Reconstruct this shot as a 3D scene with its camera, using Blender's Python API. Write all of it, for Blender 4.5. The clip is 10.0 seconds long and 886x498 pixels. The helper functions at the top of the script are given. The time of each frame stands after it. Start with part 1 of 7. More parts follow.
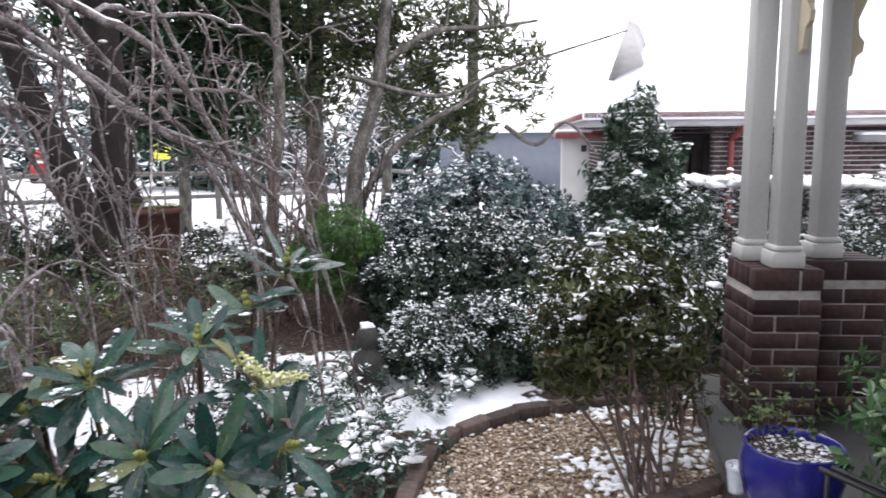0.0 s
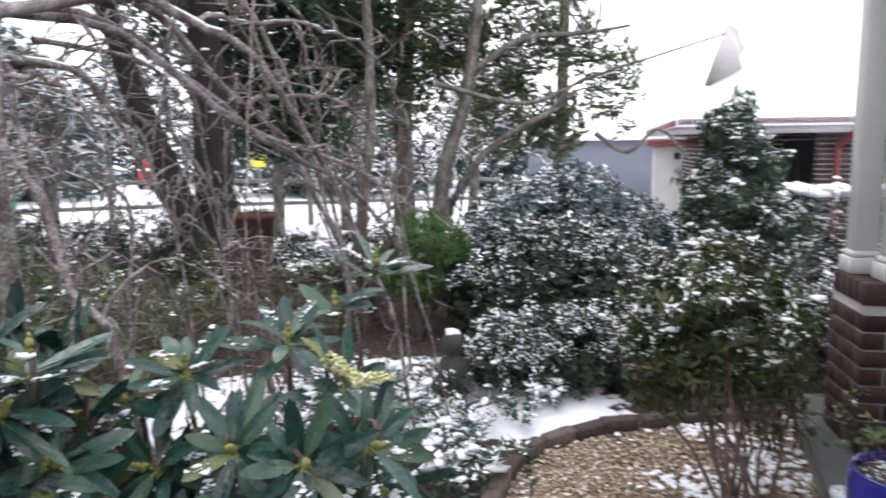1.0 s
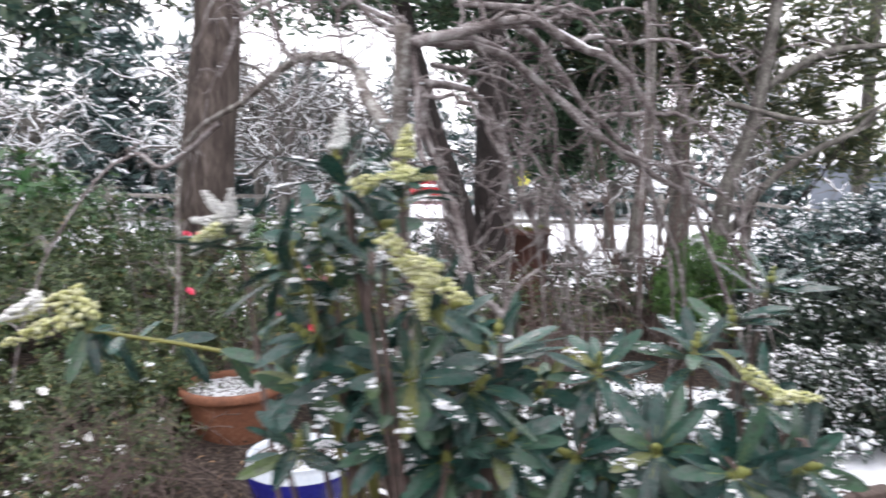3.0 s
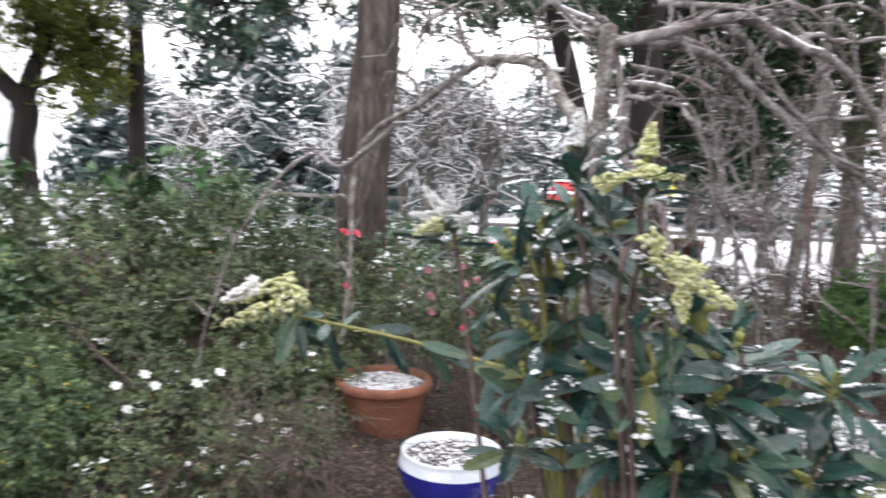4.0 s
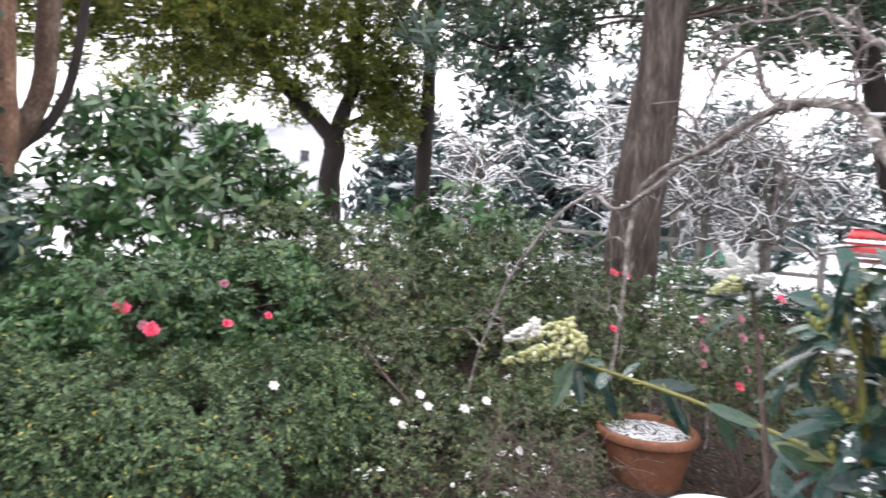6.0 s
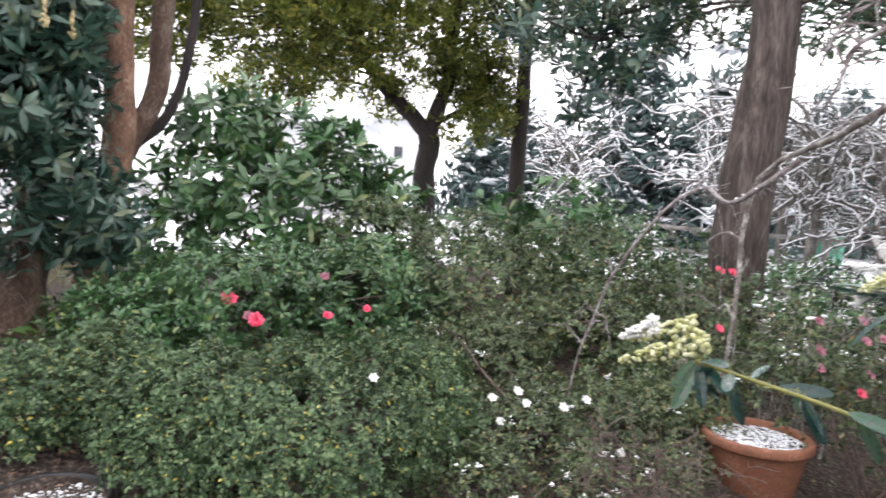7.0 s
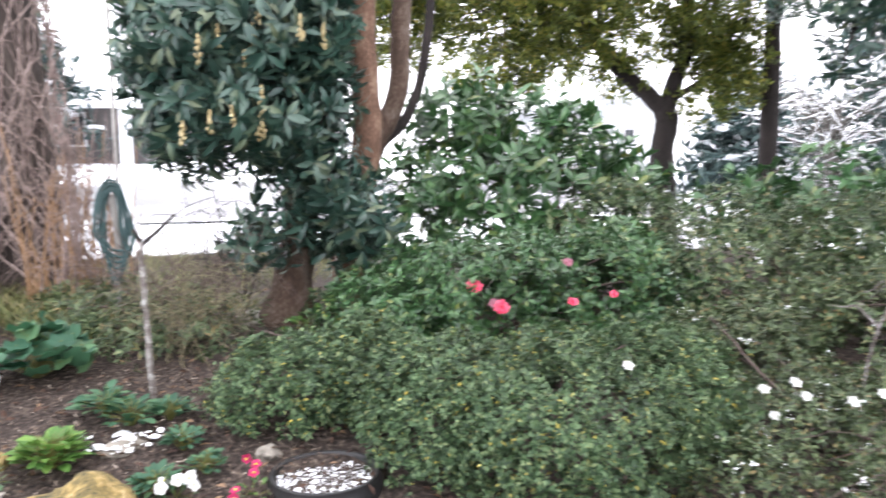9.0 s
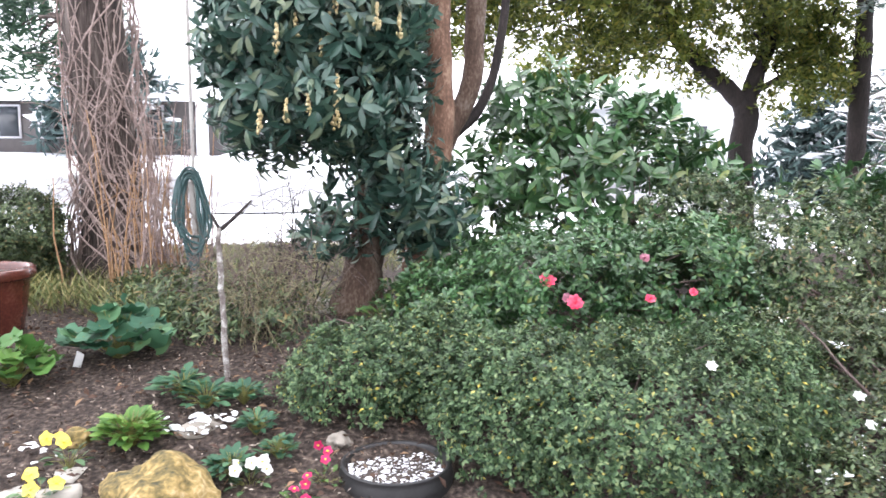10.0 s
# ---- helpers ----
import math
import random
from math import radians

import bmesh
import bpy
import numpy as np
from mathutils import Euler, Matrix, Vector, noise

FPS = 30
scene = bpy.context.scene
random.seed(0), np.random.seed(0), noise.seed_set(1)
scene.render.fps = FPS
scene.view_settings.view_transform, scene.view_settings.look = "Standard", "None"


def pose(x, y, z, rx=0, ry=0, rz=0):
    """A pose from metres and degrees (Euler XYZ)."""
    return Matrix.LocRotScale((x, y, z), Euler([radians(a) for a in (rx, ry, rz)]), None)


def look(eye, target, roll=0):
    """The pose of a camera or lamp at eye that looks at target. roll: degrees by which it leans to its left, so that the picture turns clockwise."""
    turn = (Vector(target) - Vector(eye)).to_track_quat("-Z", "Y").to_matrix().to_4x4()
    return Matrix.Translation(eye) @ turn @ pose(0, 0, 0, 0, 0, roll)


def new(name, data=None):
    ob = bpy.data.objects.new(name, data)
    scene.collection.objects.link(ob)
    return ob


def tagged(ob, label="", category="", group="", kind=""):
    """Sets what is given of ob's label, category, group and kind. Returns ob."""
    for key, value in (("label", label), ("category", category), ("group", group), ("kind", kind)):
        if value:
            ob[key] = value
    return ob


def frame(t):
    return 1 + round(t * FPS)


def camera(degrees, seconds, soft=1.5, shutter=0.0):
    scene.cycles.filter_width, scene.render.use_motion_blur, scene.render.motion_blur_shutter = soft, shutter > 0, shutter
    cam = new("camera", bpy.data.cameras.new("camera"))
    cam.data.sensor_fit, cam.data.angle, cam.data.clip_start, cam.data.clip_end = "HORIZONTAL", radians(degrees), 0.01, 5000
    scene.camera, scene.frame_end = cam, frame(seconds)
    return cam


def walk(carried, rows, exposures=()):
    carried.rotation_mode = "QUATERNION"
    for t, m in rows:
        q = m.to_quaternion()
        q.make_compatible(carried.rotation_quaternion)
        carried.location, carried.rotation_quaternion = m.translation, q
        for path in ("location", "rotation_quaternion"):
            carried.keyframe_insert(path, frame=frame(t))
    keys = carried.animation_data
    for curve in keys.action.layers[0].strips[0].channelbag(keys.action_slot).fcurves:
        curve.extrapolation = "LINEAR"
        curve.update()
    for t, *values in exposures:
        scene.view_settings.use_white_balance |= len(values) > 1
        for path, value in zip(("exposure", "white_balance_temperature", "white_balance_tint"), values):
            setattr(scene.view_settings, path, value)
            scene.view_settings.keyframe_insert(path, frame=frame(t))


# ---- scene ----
cam = camera(62.4, 10.0, soft=1.6, shutter=0.75)
walk(cam, [
    (0, pose(0.264, 0.085, 1.697, 81.50, 0.44, -9.01)),
    (0.5, pose(0.260, 0.087, 1.694, 81.68, 0.59, -6.53)),
    (1, pose(0.261, 0.102, 1.686, 82.20, 0.54, -2.23)),
    (1.5, pose(0.227, 0.138, 1.660, 82.90, 0.34, 3.69)),
    (2, pose(0.180, 0.128, 1.668, 83.31, 0.26, 8.62)),
    (2.2, pose(0.147, 0.131, 1.667, 83.48, 0.38, 10.27)),
    (2.5, pose(0.083, 0.126, 1.668, 83.34, -1.03, 12.79)),
    (2.7, pose(0.063, 0.076, 1.676, 83.49, -0.73, 14.62)),
    (4, pose(-0.096, -0.023, 1.660, 84.05, -1.86, 27.87)),
    (4.5, pose(-0.091, -0.032, 1.670, 84.14, -1.18, 34.77)),
    (5, pose(-0.096, -0.038, 1.683, 84.68, -2.25, 40.00)),
    (5.5, pose(-0.095, -0.054, 1.681, 85.71, -2.97, 44.38)),
    (6, pose(-0.117, -0.066, 1.683, 85.80, -3.71, 48.51)),
    (7.5, pose(-0.201, -0.075, 1.659, 84.67, -3.13, 58.21)),
    (8, pose(-0.227, -0.078, 1.649, 84.45, -2.57, 60.95)),
    (8.5, pose(-0.241, -0.086, 1.647, 84.15, -1.02, 67.07)),
    (9, pose(-0.301, -0.085, 1.624, 83.81, 0.59, 73.29)),
    (9.5, pose(-0.338, -0.099, 1.610, 83.59, 0.34, 77.07)),
    (10, pose(-0.372, -0.124, 1.593, 83.51, -0.10, 78.32)),
], exposures=[(0, 0.98, 6350, 17), (2.5, 1.15, 6400, 17), (5, 1.3, 6520, 17), (7.5, 1.44, 6520, 17), (10, 1.93, 6250, 17)])

# ---- light: overcast snow sky ----
world = bpy.data.worlds.new("overcast_sky")
scene.world = world
world.use_nodes = True
wn, wl = world.node_tree.nodes, world.node_tree.links
sky = wn.new("ShaderNodeTexSky")
sky.sky_type, sky.sun_disc = "NISHITA", False
sky.sun_elevation, sky.sun_rotation = radians(48), radians(150)
sky.dust_density, sky.air_density = 6.0, 1.0
grey = wn.new("ShaderNodeHueSaturation")
grey.inputs["Saturation"].default_value = 0.05
wl.new(sky.outputs[0], grey.inputs["Color"])
cloud = wn.new("ShaderNodeMix")
cloud.data_type = "RGBA"
cloud.inputs["Factor"].default_value = 0.9
cloud.inputs["B"].default_value = (9.0, 9.15, 9.3, 1)
wl.new(grey.outputs[0], cloud.inputs["A"])
wl.new(cloud.outputs["Result"], wn["Background"].inputs["Color"])
wn["Background"].inputs["Strength"].default_value = 0.14
sun = new("sun", bpy.data.lights.new("sun", "SUN"))
sun.data.energy, sun.data.angle, sun.data.color = 0.6, radians(40), (1.0, 0.97, 0.93)
sun.matrix_world = look((-4, 7, 9), (0, 0, 0))


# ---- materials ----
def shader(name, rough=0.7, metal=0.0, spec=0.5):
    m = bpy.data.materials.new(name)
    m.use_nodes = True
    n, l = m.node_tree.nodes, m.node_tree.links
    b = n["Principled BSDF"]
    b.inputs["Roughness"].default_value, b.inputs["Metallic"].default_value = rough, metal
    b.inputs["Specular IOR Level"].default_value = spec
    return m, n, l, b


def noise_node(n, l, scale, detail=4.0, stretch=None):
    c = n.new("ShaderNodeTexCoord")
    t = n.new("ShaderNodeTexNoise")
    t.inputs["Scale"].default_value, t.inputs["Detail"].default_value = scale, detail
    if stretch:
        mp = n.new("ShaderNodeMapping")
        mp.inputs["Scale"].default_value = stretch
        l.new(c.outputs["Object"], mp.inputs["Vector"])
        l.new(mp.outputs[0], t.inputs["Vector"])
    else:
        l.new(c.outputs["Object"], t.inputs["Vector"])
    return t


def ramp_node(n, l, source, stops):
    r = n.new("ShaderNodeValToRGB")
    e = r.color_ramp.elements
    while len(e) < len(stops):
        e.new(0.5)
    for k, (p, c) in zip(e, stops):
        k.position, k.color = p, (*c, 1)
    l.new(source, r.inputs["Fac"])
    return r


def bump_node(n, l, b, source, strength, dist=0.01):
    u = n.new("ShaderNodeBump")
    u.inputs["Strength"].default_value, u.inputs["Distance"].default_value = strength, dist
    l.new(source, u.inputs["Height"])
    l.new(u.outputs[0], b.inputs["Normal"])


def mottled(name, stops, scale=8.0, rough=0.8, bump=0.3, dist=0.01, stretch=None, detail=5.0, spec=0.4, fine=60.0):
    """Noise-mottled surface with grain at two scales."""
    m, n, l, b = shader(name, rough, 0.0, spec)
    t = noise_node(n, l, scale, detail, stretch)
    f = noise_node(n, l, fine, 3.0, stretch)
    mixn = n.new("ShaderNodeMath")
    mixn.operation = "MULTIPLY_ADD"
    mixn.inputs[1].default_value = 0.45
    l.new(f.outputs["Fac"], mixn.inputs[0])
    half = n.new("ShaderNodeMath")
    half.operation = "MULTIPLY"
    half.inputs[1].default_value = 0.55
    l.new(t.outputs["Fac"], half.inputs[0])
    l.new(half.outputs[0], mixn.inputs[2])
    r = ramp_node(n, l, mixn.outputs[0], stops)
    l.new(r.outputs[0], b.inputs["Base Color"])
    bump_node(n, l, b, mixn.outputs[0], bump, dist)
    return m


def leafy(name, stops, rough=0.45, trans=0.25, spec=0.4, wet=False):
    """Leaf with a colour of its own for each leaf."""
    m, n, l, b = shader(name, rough, 0.0, spec)
    g = n.new("ShaderNodeNewGeometry")
    o = n.new("ShaderNodeObjectInfo")
    add = n.new("ShaderNodeMath")
    add.operation = "ADD"
    l.new(g.outputs["Random Per Island"], add.inputs[0])
    l.new(o.outputs["Random"], add.inputs[1])
    fr = n.new("ShaderNodeMath")
    fr.operation = "FRACT"
    l.new(add.outputs[0], fr.inputs[0])
    r = ramp_node(n, l, fr.outputs[0], stops)
    big = noise_node(n, l, 1.6, 3.0)
    hs = n.new("ShaderNodeHueSaturation")
    rng_ = n.new("ShaderNodeMapRange")
    rng_.inputs["From Min"].default_value, rng_.inputs["From Max"].default_value = 0.3, 0.7
    rng_.inputs["To Min"].default_value, rng_.inputs["To Max"].default_value = 0.7, 1.3
    l.new(big.outputs["Fac"], rng_.inputs["Value"])
    l.new(rng_.outputs[0], hs.inputs["Value"])
    l.new(r.outputs[0], hs.inputs["Color"])
    l.new(hs.outputs[0], b.inputs["Base Color"])
    if wet:
        drop = noise_node(n, l, 70.0, 5.0)
        gloss = n.new("ShaderNodeMapRange")
        gloss.inputs["From Min"].default_value, gloss.inputs["From Max"].default_value = 0.35, 0.65
        gloss.inputs["To Min"].default_value, gloss.inputs["To Max"].default_value = rough - 0.17, rough + 0.3
        l.new(drop.outputs["Fac"], gloss.inputs["Value"])
        l.new(gloss.outputs[0], b.inputs["Roughness"])
        tone = n.new("ShaderNodeMapRange")
        tone.inputs["From Min"].default_value, tone.inputs["From Max"].default_value = 0.3, 0.7
        tone.inputs["To Min"].default_value, tone.inputs["To Max"].default_value = 0.6, 1.5
        l.new(drop.outputs["Fac"], tone.inputs["Value"])
        l.new(tone.outputs[0], hs.inputs["Saturation"])
        bump_node(n, l, b, drop.outputs["Fac"], 0.45, 0.004)
    tr = n.new("ShaderNodeBsdfTranslucent")
    l.new(hs.outputs[0], tr.inputs["Color"])
    mx = n.new("ShaderNodeMixShader")
    mx.inputs[0].default_value = trans
    l.new(b.outputs[0], mx.inputs[1])
    l.new(tr.outputs[0], mx.inputs[2])
    l.new(mx.outputs[0], n["Material Output"].inputs["Surface"])
    return m


def pieces(name, stops, rough=0.8, scale=30.0, bump=0.4, dist=0.004, spec=0.3):
    """Bricks and stones: each object or island has a tone of its own, with grain."""
    m, n, l, b = shader(name, rough, 0.0, spec)
    o = n.new("ShaderNodeObjectInfo")
    g = n.new("ShaderNodeNewGeometry")
    add = n.new("ShaderNodeMath")
    add.operation = "ADD"
    l.new(g.outputs["Random Per Island"], add.inputs[0])
    l.new(o.outputs["Random"], add.inputs[1])
    fr = n.new("ShaderNodeMath")
    fr.operation = "FRACT"
    l.new(add.outputs[0], fr.inputs[0])
    r = ramp_node(n, l, fr.outputs[0], stops)
    t = noise_node(n, l, scale, 6.0)
    hs = n.new("ShaderNodeHueSaturation")
    mr = n.new("ShaderNodeMapRange")
    mr.inputs["From Min"].default_value, mr.inputs["From Max"].default_value = 0.3, 0.7
    mr.inputs["To Min"].default_value, mr.inputs["To Max"].default_value = 0.65, 1.35
    l.new(t.outputs["Fac"], mr.inputs["Value"])
    l.new(mr.outputs[0], hs.inputs["Value"])
    l.new(r.outputs[0], hs.inputs["Color"])
    l.new(hs.outputs[0], b.inputs["Base Color"])
    bump_node(n, l, b, t.outputs["Fac"], bump, dist)
    return m


SNOW = mottled("snow", [(0.3, (0.78, 0.81, 0.85)), (0.7, (0.9, 0.91, 0.93))], 6.0, 0.75, 0.5, 0.01, fine=90.0)
BARK = mottled("brown_bark", [(0.34, (0.016, 0.012, 0.011)), (0.5, (0.06, 0.046, 0.04)), (0.68, (0.15, 0.125, 0.11))], 14.0, 0.95, 1.0, 0.05, (1, 1, 0.14))
BARK_DARK = mottled("dark_wet_bark", [(0.3, (0.008, 0.0065, 0.006)), (0.6, (0.028, 0.021, 0.02)), (0.8, (0.065, 0.05, 0.046))], 9.0, 0.9, 0.9, 0.03, (1, 1, 0.25))
BARK_GREY = mottled("grey_bark", [(0.34, (0.03, 0.026, 0.024)), (0.5, (0.1, 0.092, 0.083)), (0.64, (0.24, 0.23, 0.21)), (0.76, (0.36, 0.35, 0.33))], 9.0, 0.9, 0.8, 0.015, (1, 1, 0.4))
BARK_ORANGE = mottled("orange_brown_bark", [(0.3, (0.022, 0.015, 0.011)), (0.5, (0.075, 0.046, 0.032)), (0.72, (0.2, 0.165, 0.135))], 7.0, 0.9, 0.7, 0.015, (1, 1, 0.5))
BARK_RUSSET = mottled("russet_lichened_bark", [(0.3, (0.06, 0.032, 0.022)), (0.5, (0.16, 0.09, 0.06)), (0.66, (0.3, 0.2, 0.14)), (0.8, (0.42, 0.38, 0.33))], 9.0, 0.9, 0.7, 0.015, (1, 1, 0.6))
LICHEN = mottled("lichened_bark", [(0.34, (0.05, 0.038, 0.032)), (0.5, (0.15, 0.13, 0.12)), (0.62, (0.38, 0.38, 0.36)), (0.8, (0.6, 0.6, 0.58))], 22.0, 0.9, 0.6, 0.006, fine=150.0)
BRANCH = mottled("grey_brown_lichened_branch", [(0.32, (0.04, 0.03, 0.03)), (0.46, (0.125, 0.102, 0.1)), (0.57, (0.27, 0.25, 0.248)), (0.74, (0.52, 0.52, 0.51))], 26.0, 0.9, 0.5, 0.004, fine=170.0)
MIDRIB = mottled("yellow_green_midrib", [(0.3, (0.13, 0.16, 0.04)), (0.7, (0.25, 0.25, 0.07))], 20.0, 0.5, 0.1, 0.001)
TWIG = mottled("brown_twig", [(0.3, (0.045, 0.03, 0.026)), (0.6, (0.13, 0.095, 0.085)), (0.8, (0.3, 0.28, 0.26))], 25.0, 0.85, 0.4, 0.004)
CANE = mottled("dry_straw_cane", [(0.3, (0.16, 0.09, 0.045)), (0.6, (0.33, 0.2, 0.11)), (0.8, (0.5, 0.36, 0.22))], 15.0, 0.8, 0.3, 0.003)
STALK = mottled("dry_olive_stalk", [(0.3, (0.08, 0.07, 0.04)), (0.7, (0.26, 0.23, 0.14))], 18.0, 0.85, 0.3, 0.002)
VINE = mottled("dry_vine_stem", [(0.3, (0.11, 0.08, 0.07)), (0.55, (0.27, 0.205, 0.185)), (0.8, (0.46, 0.39, 0.36))], 15.0, 0.9, 0.4, 0.004)
GREENSTEM = mottled("yellow_green_stem", [(0.3, (0.09, 0.1, 0.025)), (0.7, (0.2, 0.19, 0.05))], 20.0, 0.6, 0.2, 0.002)

LEAF_RHODO = leafy("rhododendron_leaf", [(0.0, (0.007, 0.03, 0.025)), (0.35, (0.013, 0.05, 0.041)), (0.7, (0.025, 0.078, 0.061)), (0.95, (0.06, 0.11, 0.065)), (1.0, (0.15, 0.16, 0.05))], 0.3, 0.1, 0.5, True)
LEAF_AZALEA = leafy("azalea_leaf", [(0.0, (0.014, 0.031, 0.014)), (0.4, (0.04, 0.08, 0.034)), (0.8, (0.105, 0.17, 0.078)), (0.965, (0.17, 0.22, 0.1)), (1.0, (0.42, 0.34, 0.06))], 0.45, 0.2, 0.3)
LEAF_MOSSY = leafy("small_hedge_leaf", [(0.0, (0.016, 0.03, 0.012)), (0.5, (0.06, 0.094, 0.04)), (0.9, (0.14, 0.185, 0.085)), (1.0, (0.22, 0.15, 0.06))], 0.42, 0.22)
LEAF_BRIGHT = leafy("fresh_green_leaf", [(0.0, (0.03, 0.09, 0.02)), (0.5, (0.06, 0.15, 0.035)), (1.0, (0.12, 0.22, 0.05))], 0.45, 0.3)
LEAF_LIME = leafy("lime_green_leaf", [(0.0, (0.06, 0.15, 0.03)), (0.5, (0.12, 0.25, 0.05)), (1.0, (0.2, 0.34, 0.08))], 0.5, 0.35)
LEAF_GERANIUM = leafy("soft_green_leaf", [(0.0, (0.02, 0.075, 0.04)), (0.6, (0.045, 0.125, 0.065)), (1.0, (0.09, 0.18, 0.08))], 0.6, 0.25)
LEAF_CAMELLIA = leafy("camellia_leaf", [(0.0, (0.022, 0.065, 0.024)), (0.5, (0.045, 0.115, 0.04)), (0.9, (0.08, 0.165, 0.06)), (1.0, (0.16, 0.19, 0.05))], 0.3, 0.2, 0.55)
LEAF_OLIVE = leafy("olive_bronze_leaf", [(0.0, (0.025, 0.04, 0.014)), (0.5, (0.06, 0.08, 0.026)), (0.9, (0.11, 0.12, 0.04)), (1.0, (0.14, 0.07, 0.04))], 0.4, 0.2)
LEAF_CYPRESS = leafy("pale_cypress_spray", [(0.0, (0.03, 0.065, 0.042)), (0.5, (0.075, 0.13, 0.085)), (1.0, (0.15, 0.21, 0.145))], 0.6, 0.2)
LEAF_DARK = leafy("dark_evergreen_leaf", [(0.0, (0.008, 0.018, 0.012)), (0.5, (0.02, 0.04, 0.026)), (0.9, (0.04, 0.065, 0.04)), (1.0, (0.08, 0.09, 0.05))], 0.42, 0.15)
LEAF_CROWN = leafy("evergreen_crown_leaf", [(0.0, (0.022, 0.04, 0.022)), (0.5, (0.05, 0.085, 0.045)), (0.9, (0.09, 0.13, 0.065)), (1.0, (0.14, 0.15, 0.07))], 0.45, 0.45)
LEAF_BLUISH = leafy("dull_blue_green_leaf", [(0.0, (0.03, 0.06, 0.06)), (0.5, (0.065, 0.11, 0.105)), (1.0, (0.11, 0.16, 0.15))], 0.45, 0.2)
LEAF_LAUREL = leafy("laurel_leaf", [(0.0, (0.014, 0.04, 0.03)), (0.4, (0.03, 0.072, 0.055)), (0.8, (0.065, 0.115, 0.085)), (1.0, (0.14, 0.17, 0.1))], 0.38, 0.15, 0.5)
LEAF_GUM = leafy("gum_leaf", [(0.0, (0.065, 0.09, 0.05)), (0.5, (0.12, 0.155, 0.085)), (0.9, (0.19, 0.21, 0.11)), (1.0, (0.27, 0.24, 0.1))], 0.5, 0.5)
LEAF_YELLOW = leafy("yellow_green_leaf", [(0.0, (0.05, 0.075, 0.016)), (0.5, (0.12, 0.155, 0.03)), (0.9, (0.22, 0.235, 0.045)), (1.0, (0.3, 0.25, 0.05))], 0.4, 0.55)
LEAF_FIR = leafy("conifer_spray", [(0.0, (0.018, 0.05, 0.032)), (0.5, (0.04, 0.095, 0.055)), (1.0, (0.08, 0.15, 0.085))], 0.6, 0.15)
LEAF_CONIFER = leafy("green_conifer_spray", [(0.0, (0.028, 0.075, 0.04)), (0.5, (0.065, 0.14, 0.075)), (1.0, (0.12, 0.2, 0.11))], 0.55, 0.3)
LEAF_DRY = leafy("dead_leaf", [(0.0, (0.03, 0.014, 0.01)), (0.6, (0.085, 0.045, 0.028)), (1.0, (0.24, 0.15, 0.085))], 0.7, 0.2)
GRASSY = leafy("grass_blade", [(0.0, (0.05, 0.07, 0.02)), (0.5, (0.12, 0.14, 0.045)), (1.0, (0.3, 0.26, 0.12))], 0.6, 0.3)
CHIP = leafy("bark_chip", [(0.0, (0.015, 0.01, 0.008)), (0.55, (0.06, 0.042, 0.032)), (0.85, (0.15, 0.11, 0.085)), (1.0, (0.38, 0.33, 0.28))], 0.9, 0.0, 0.2)
PETAL_PINK = leafy("coral_pink_petal", [(0.0, (0.72, 0.06, 0.14)), (1.0, (0.88, 0.18, 0.27))], 0.5, 0.3)
PETAL_MAUVE = leafy("dusty_pink_petal", [(0.0, (0.34, 0.11, 0.17)), (1.0, (0.5, 0.24, 0.29))], 0.5, 0.3)
PETAL_WHITE = leafy("white_petal", [(0.0, (0.82, 0.83, 0.82)), (1.0, (0.9, 0.9, 0.88))], 0.5, 0.3)
PETAL_YELLOW = leafy("yellow_petal", [(0.0, (0.75, 0.6, 0.06)), (1.0, (0.85, 0.75, 0.16))], 0.5, 0.3)
PETAL_RED = leafy("crimson_petal", [(0.0, (0.4, 0.01, 0.08)), (1.0, (0.6, 0.03, 0.16))], 0.5, 0.3)
BUD = leafy("yellow_white_bud", [(0.0, (0.48, 0.5, 0.2)), (0.5, (0.66, 0.67, 0.36)), (1.0, (0.85, 0.85, 0.65))], 0.5, 0.3)
BUD_BROWN = leafy("straw_brown_bud", [(0.0, (0.34, 0.27, 0.13)), (1.0, (0.55, 0.46, 0.26))], 0.6, 0.15)

BRICK_DARK = pieces("dark_purple_brick", [(0.0, (0.022, 0.012, 0.013)), (0.5, (0.036, 0.02, 0.02)), (1.0, (0.055, 0.03, 0.028))], 0.75)
BRICK_HOUSE = pieces("brown_house_brick", [(0.0, (0.03, 0.02, 0.022)), (0.5, (0.05, 0.033, 0.034)), (1.0, (0.08, 0.055, 0.052))], 0.8)
BRICK_EDGE = pieces("worn_edging_brick", [(0.0, (0.05, 0.038, 0.034)), (0.5, (0.085, 0.064, 0.056)), (1.0, (0.13, 0.1, 0.088))], 0.9)
STONE = mottled("mossy_sandstone", [(0.36, (0.035, 0.034, 0.016)), (0.47, (0.13, 0.098, 0.035)), (0.56, (0.26, 0.185, 0.07)), (0.68, (0.42, 0.34, 0.2))], 7.0, 0.95, 1.0, 0.03, detail=8.0, fine=38.0)
GREYROCK = pieces("grey_weathered_rock", [(0.0, (0.13, 0.12, 0.1)), (1.0, (0.22, 0.2, 0.17))], 0.95, 16.0, 1.0, 0.03)
PALESTONE = pieces("pale_paving_stone", [(0.0, (0.24, 0.225, 0.2)), (1.0, (0.4, 0.38, 0.34))], 0.85, 14.0, 0.5, 0.01)
RUSTPOT = mottled("rust_brown_clay", [(0.3, (0.045, 0.02, 0.016)), (0.7, (0.11, 0.05, 0.038))], 12.0, 0.85, 0.3, 0.004)
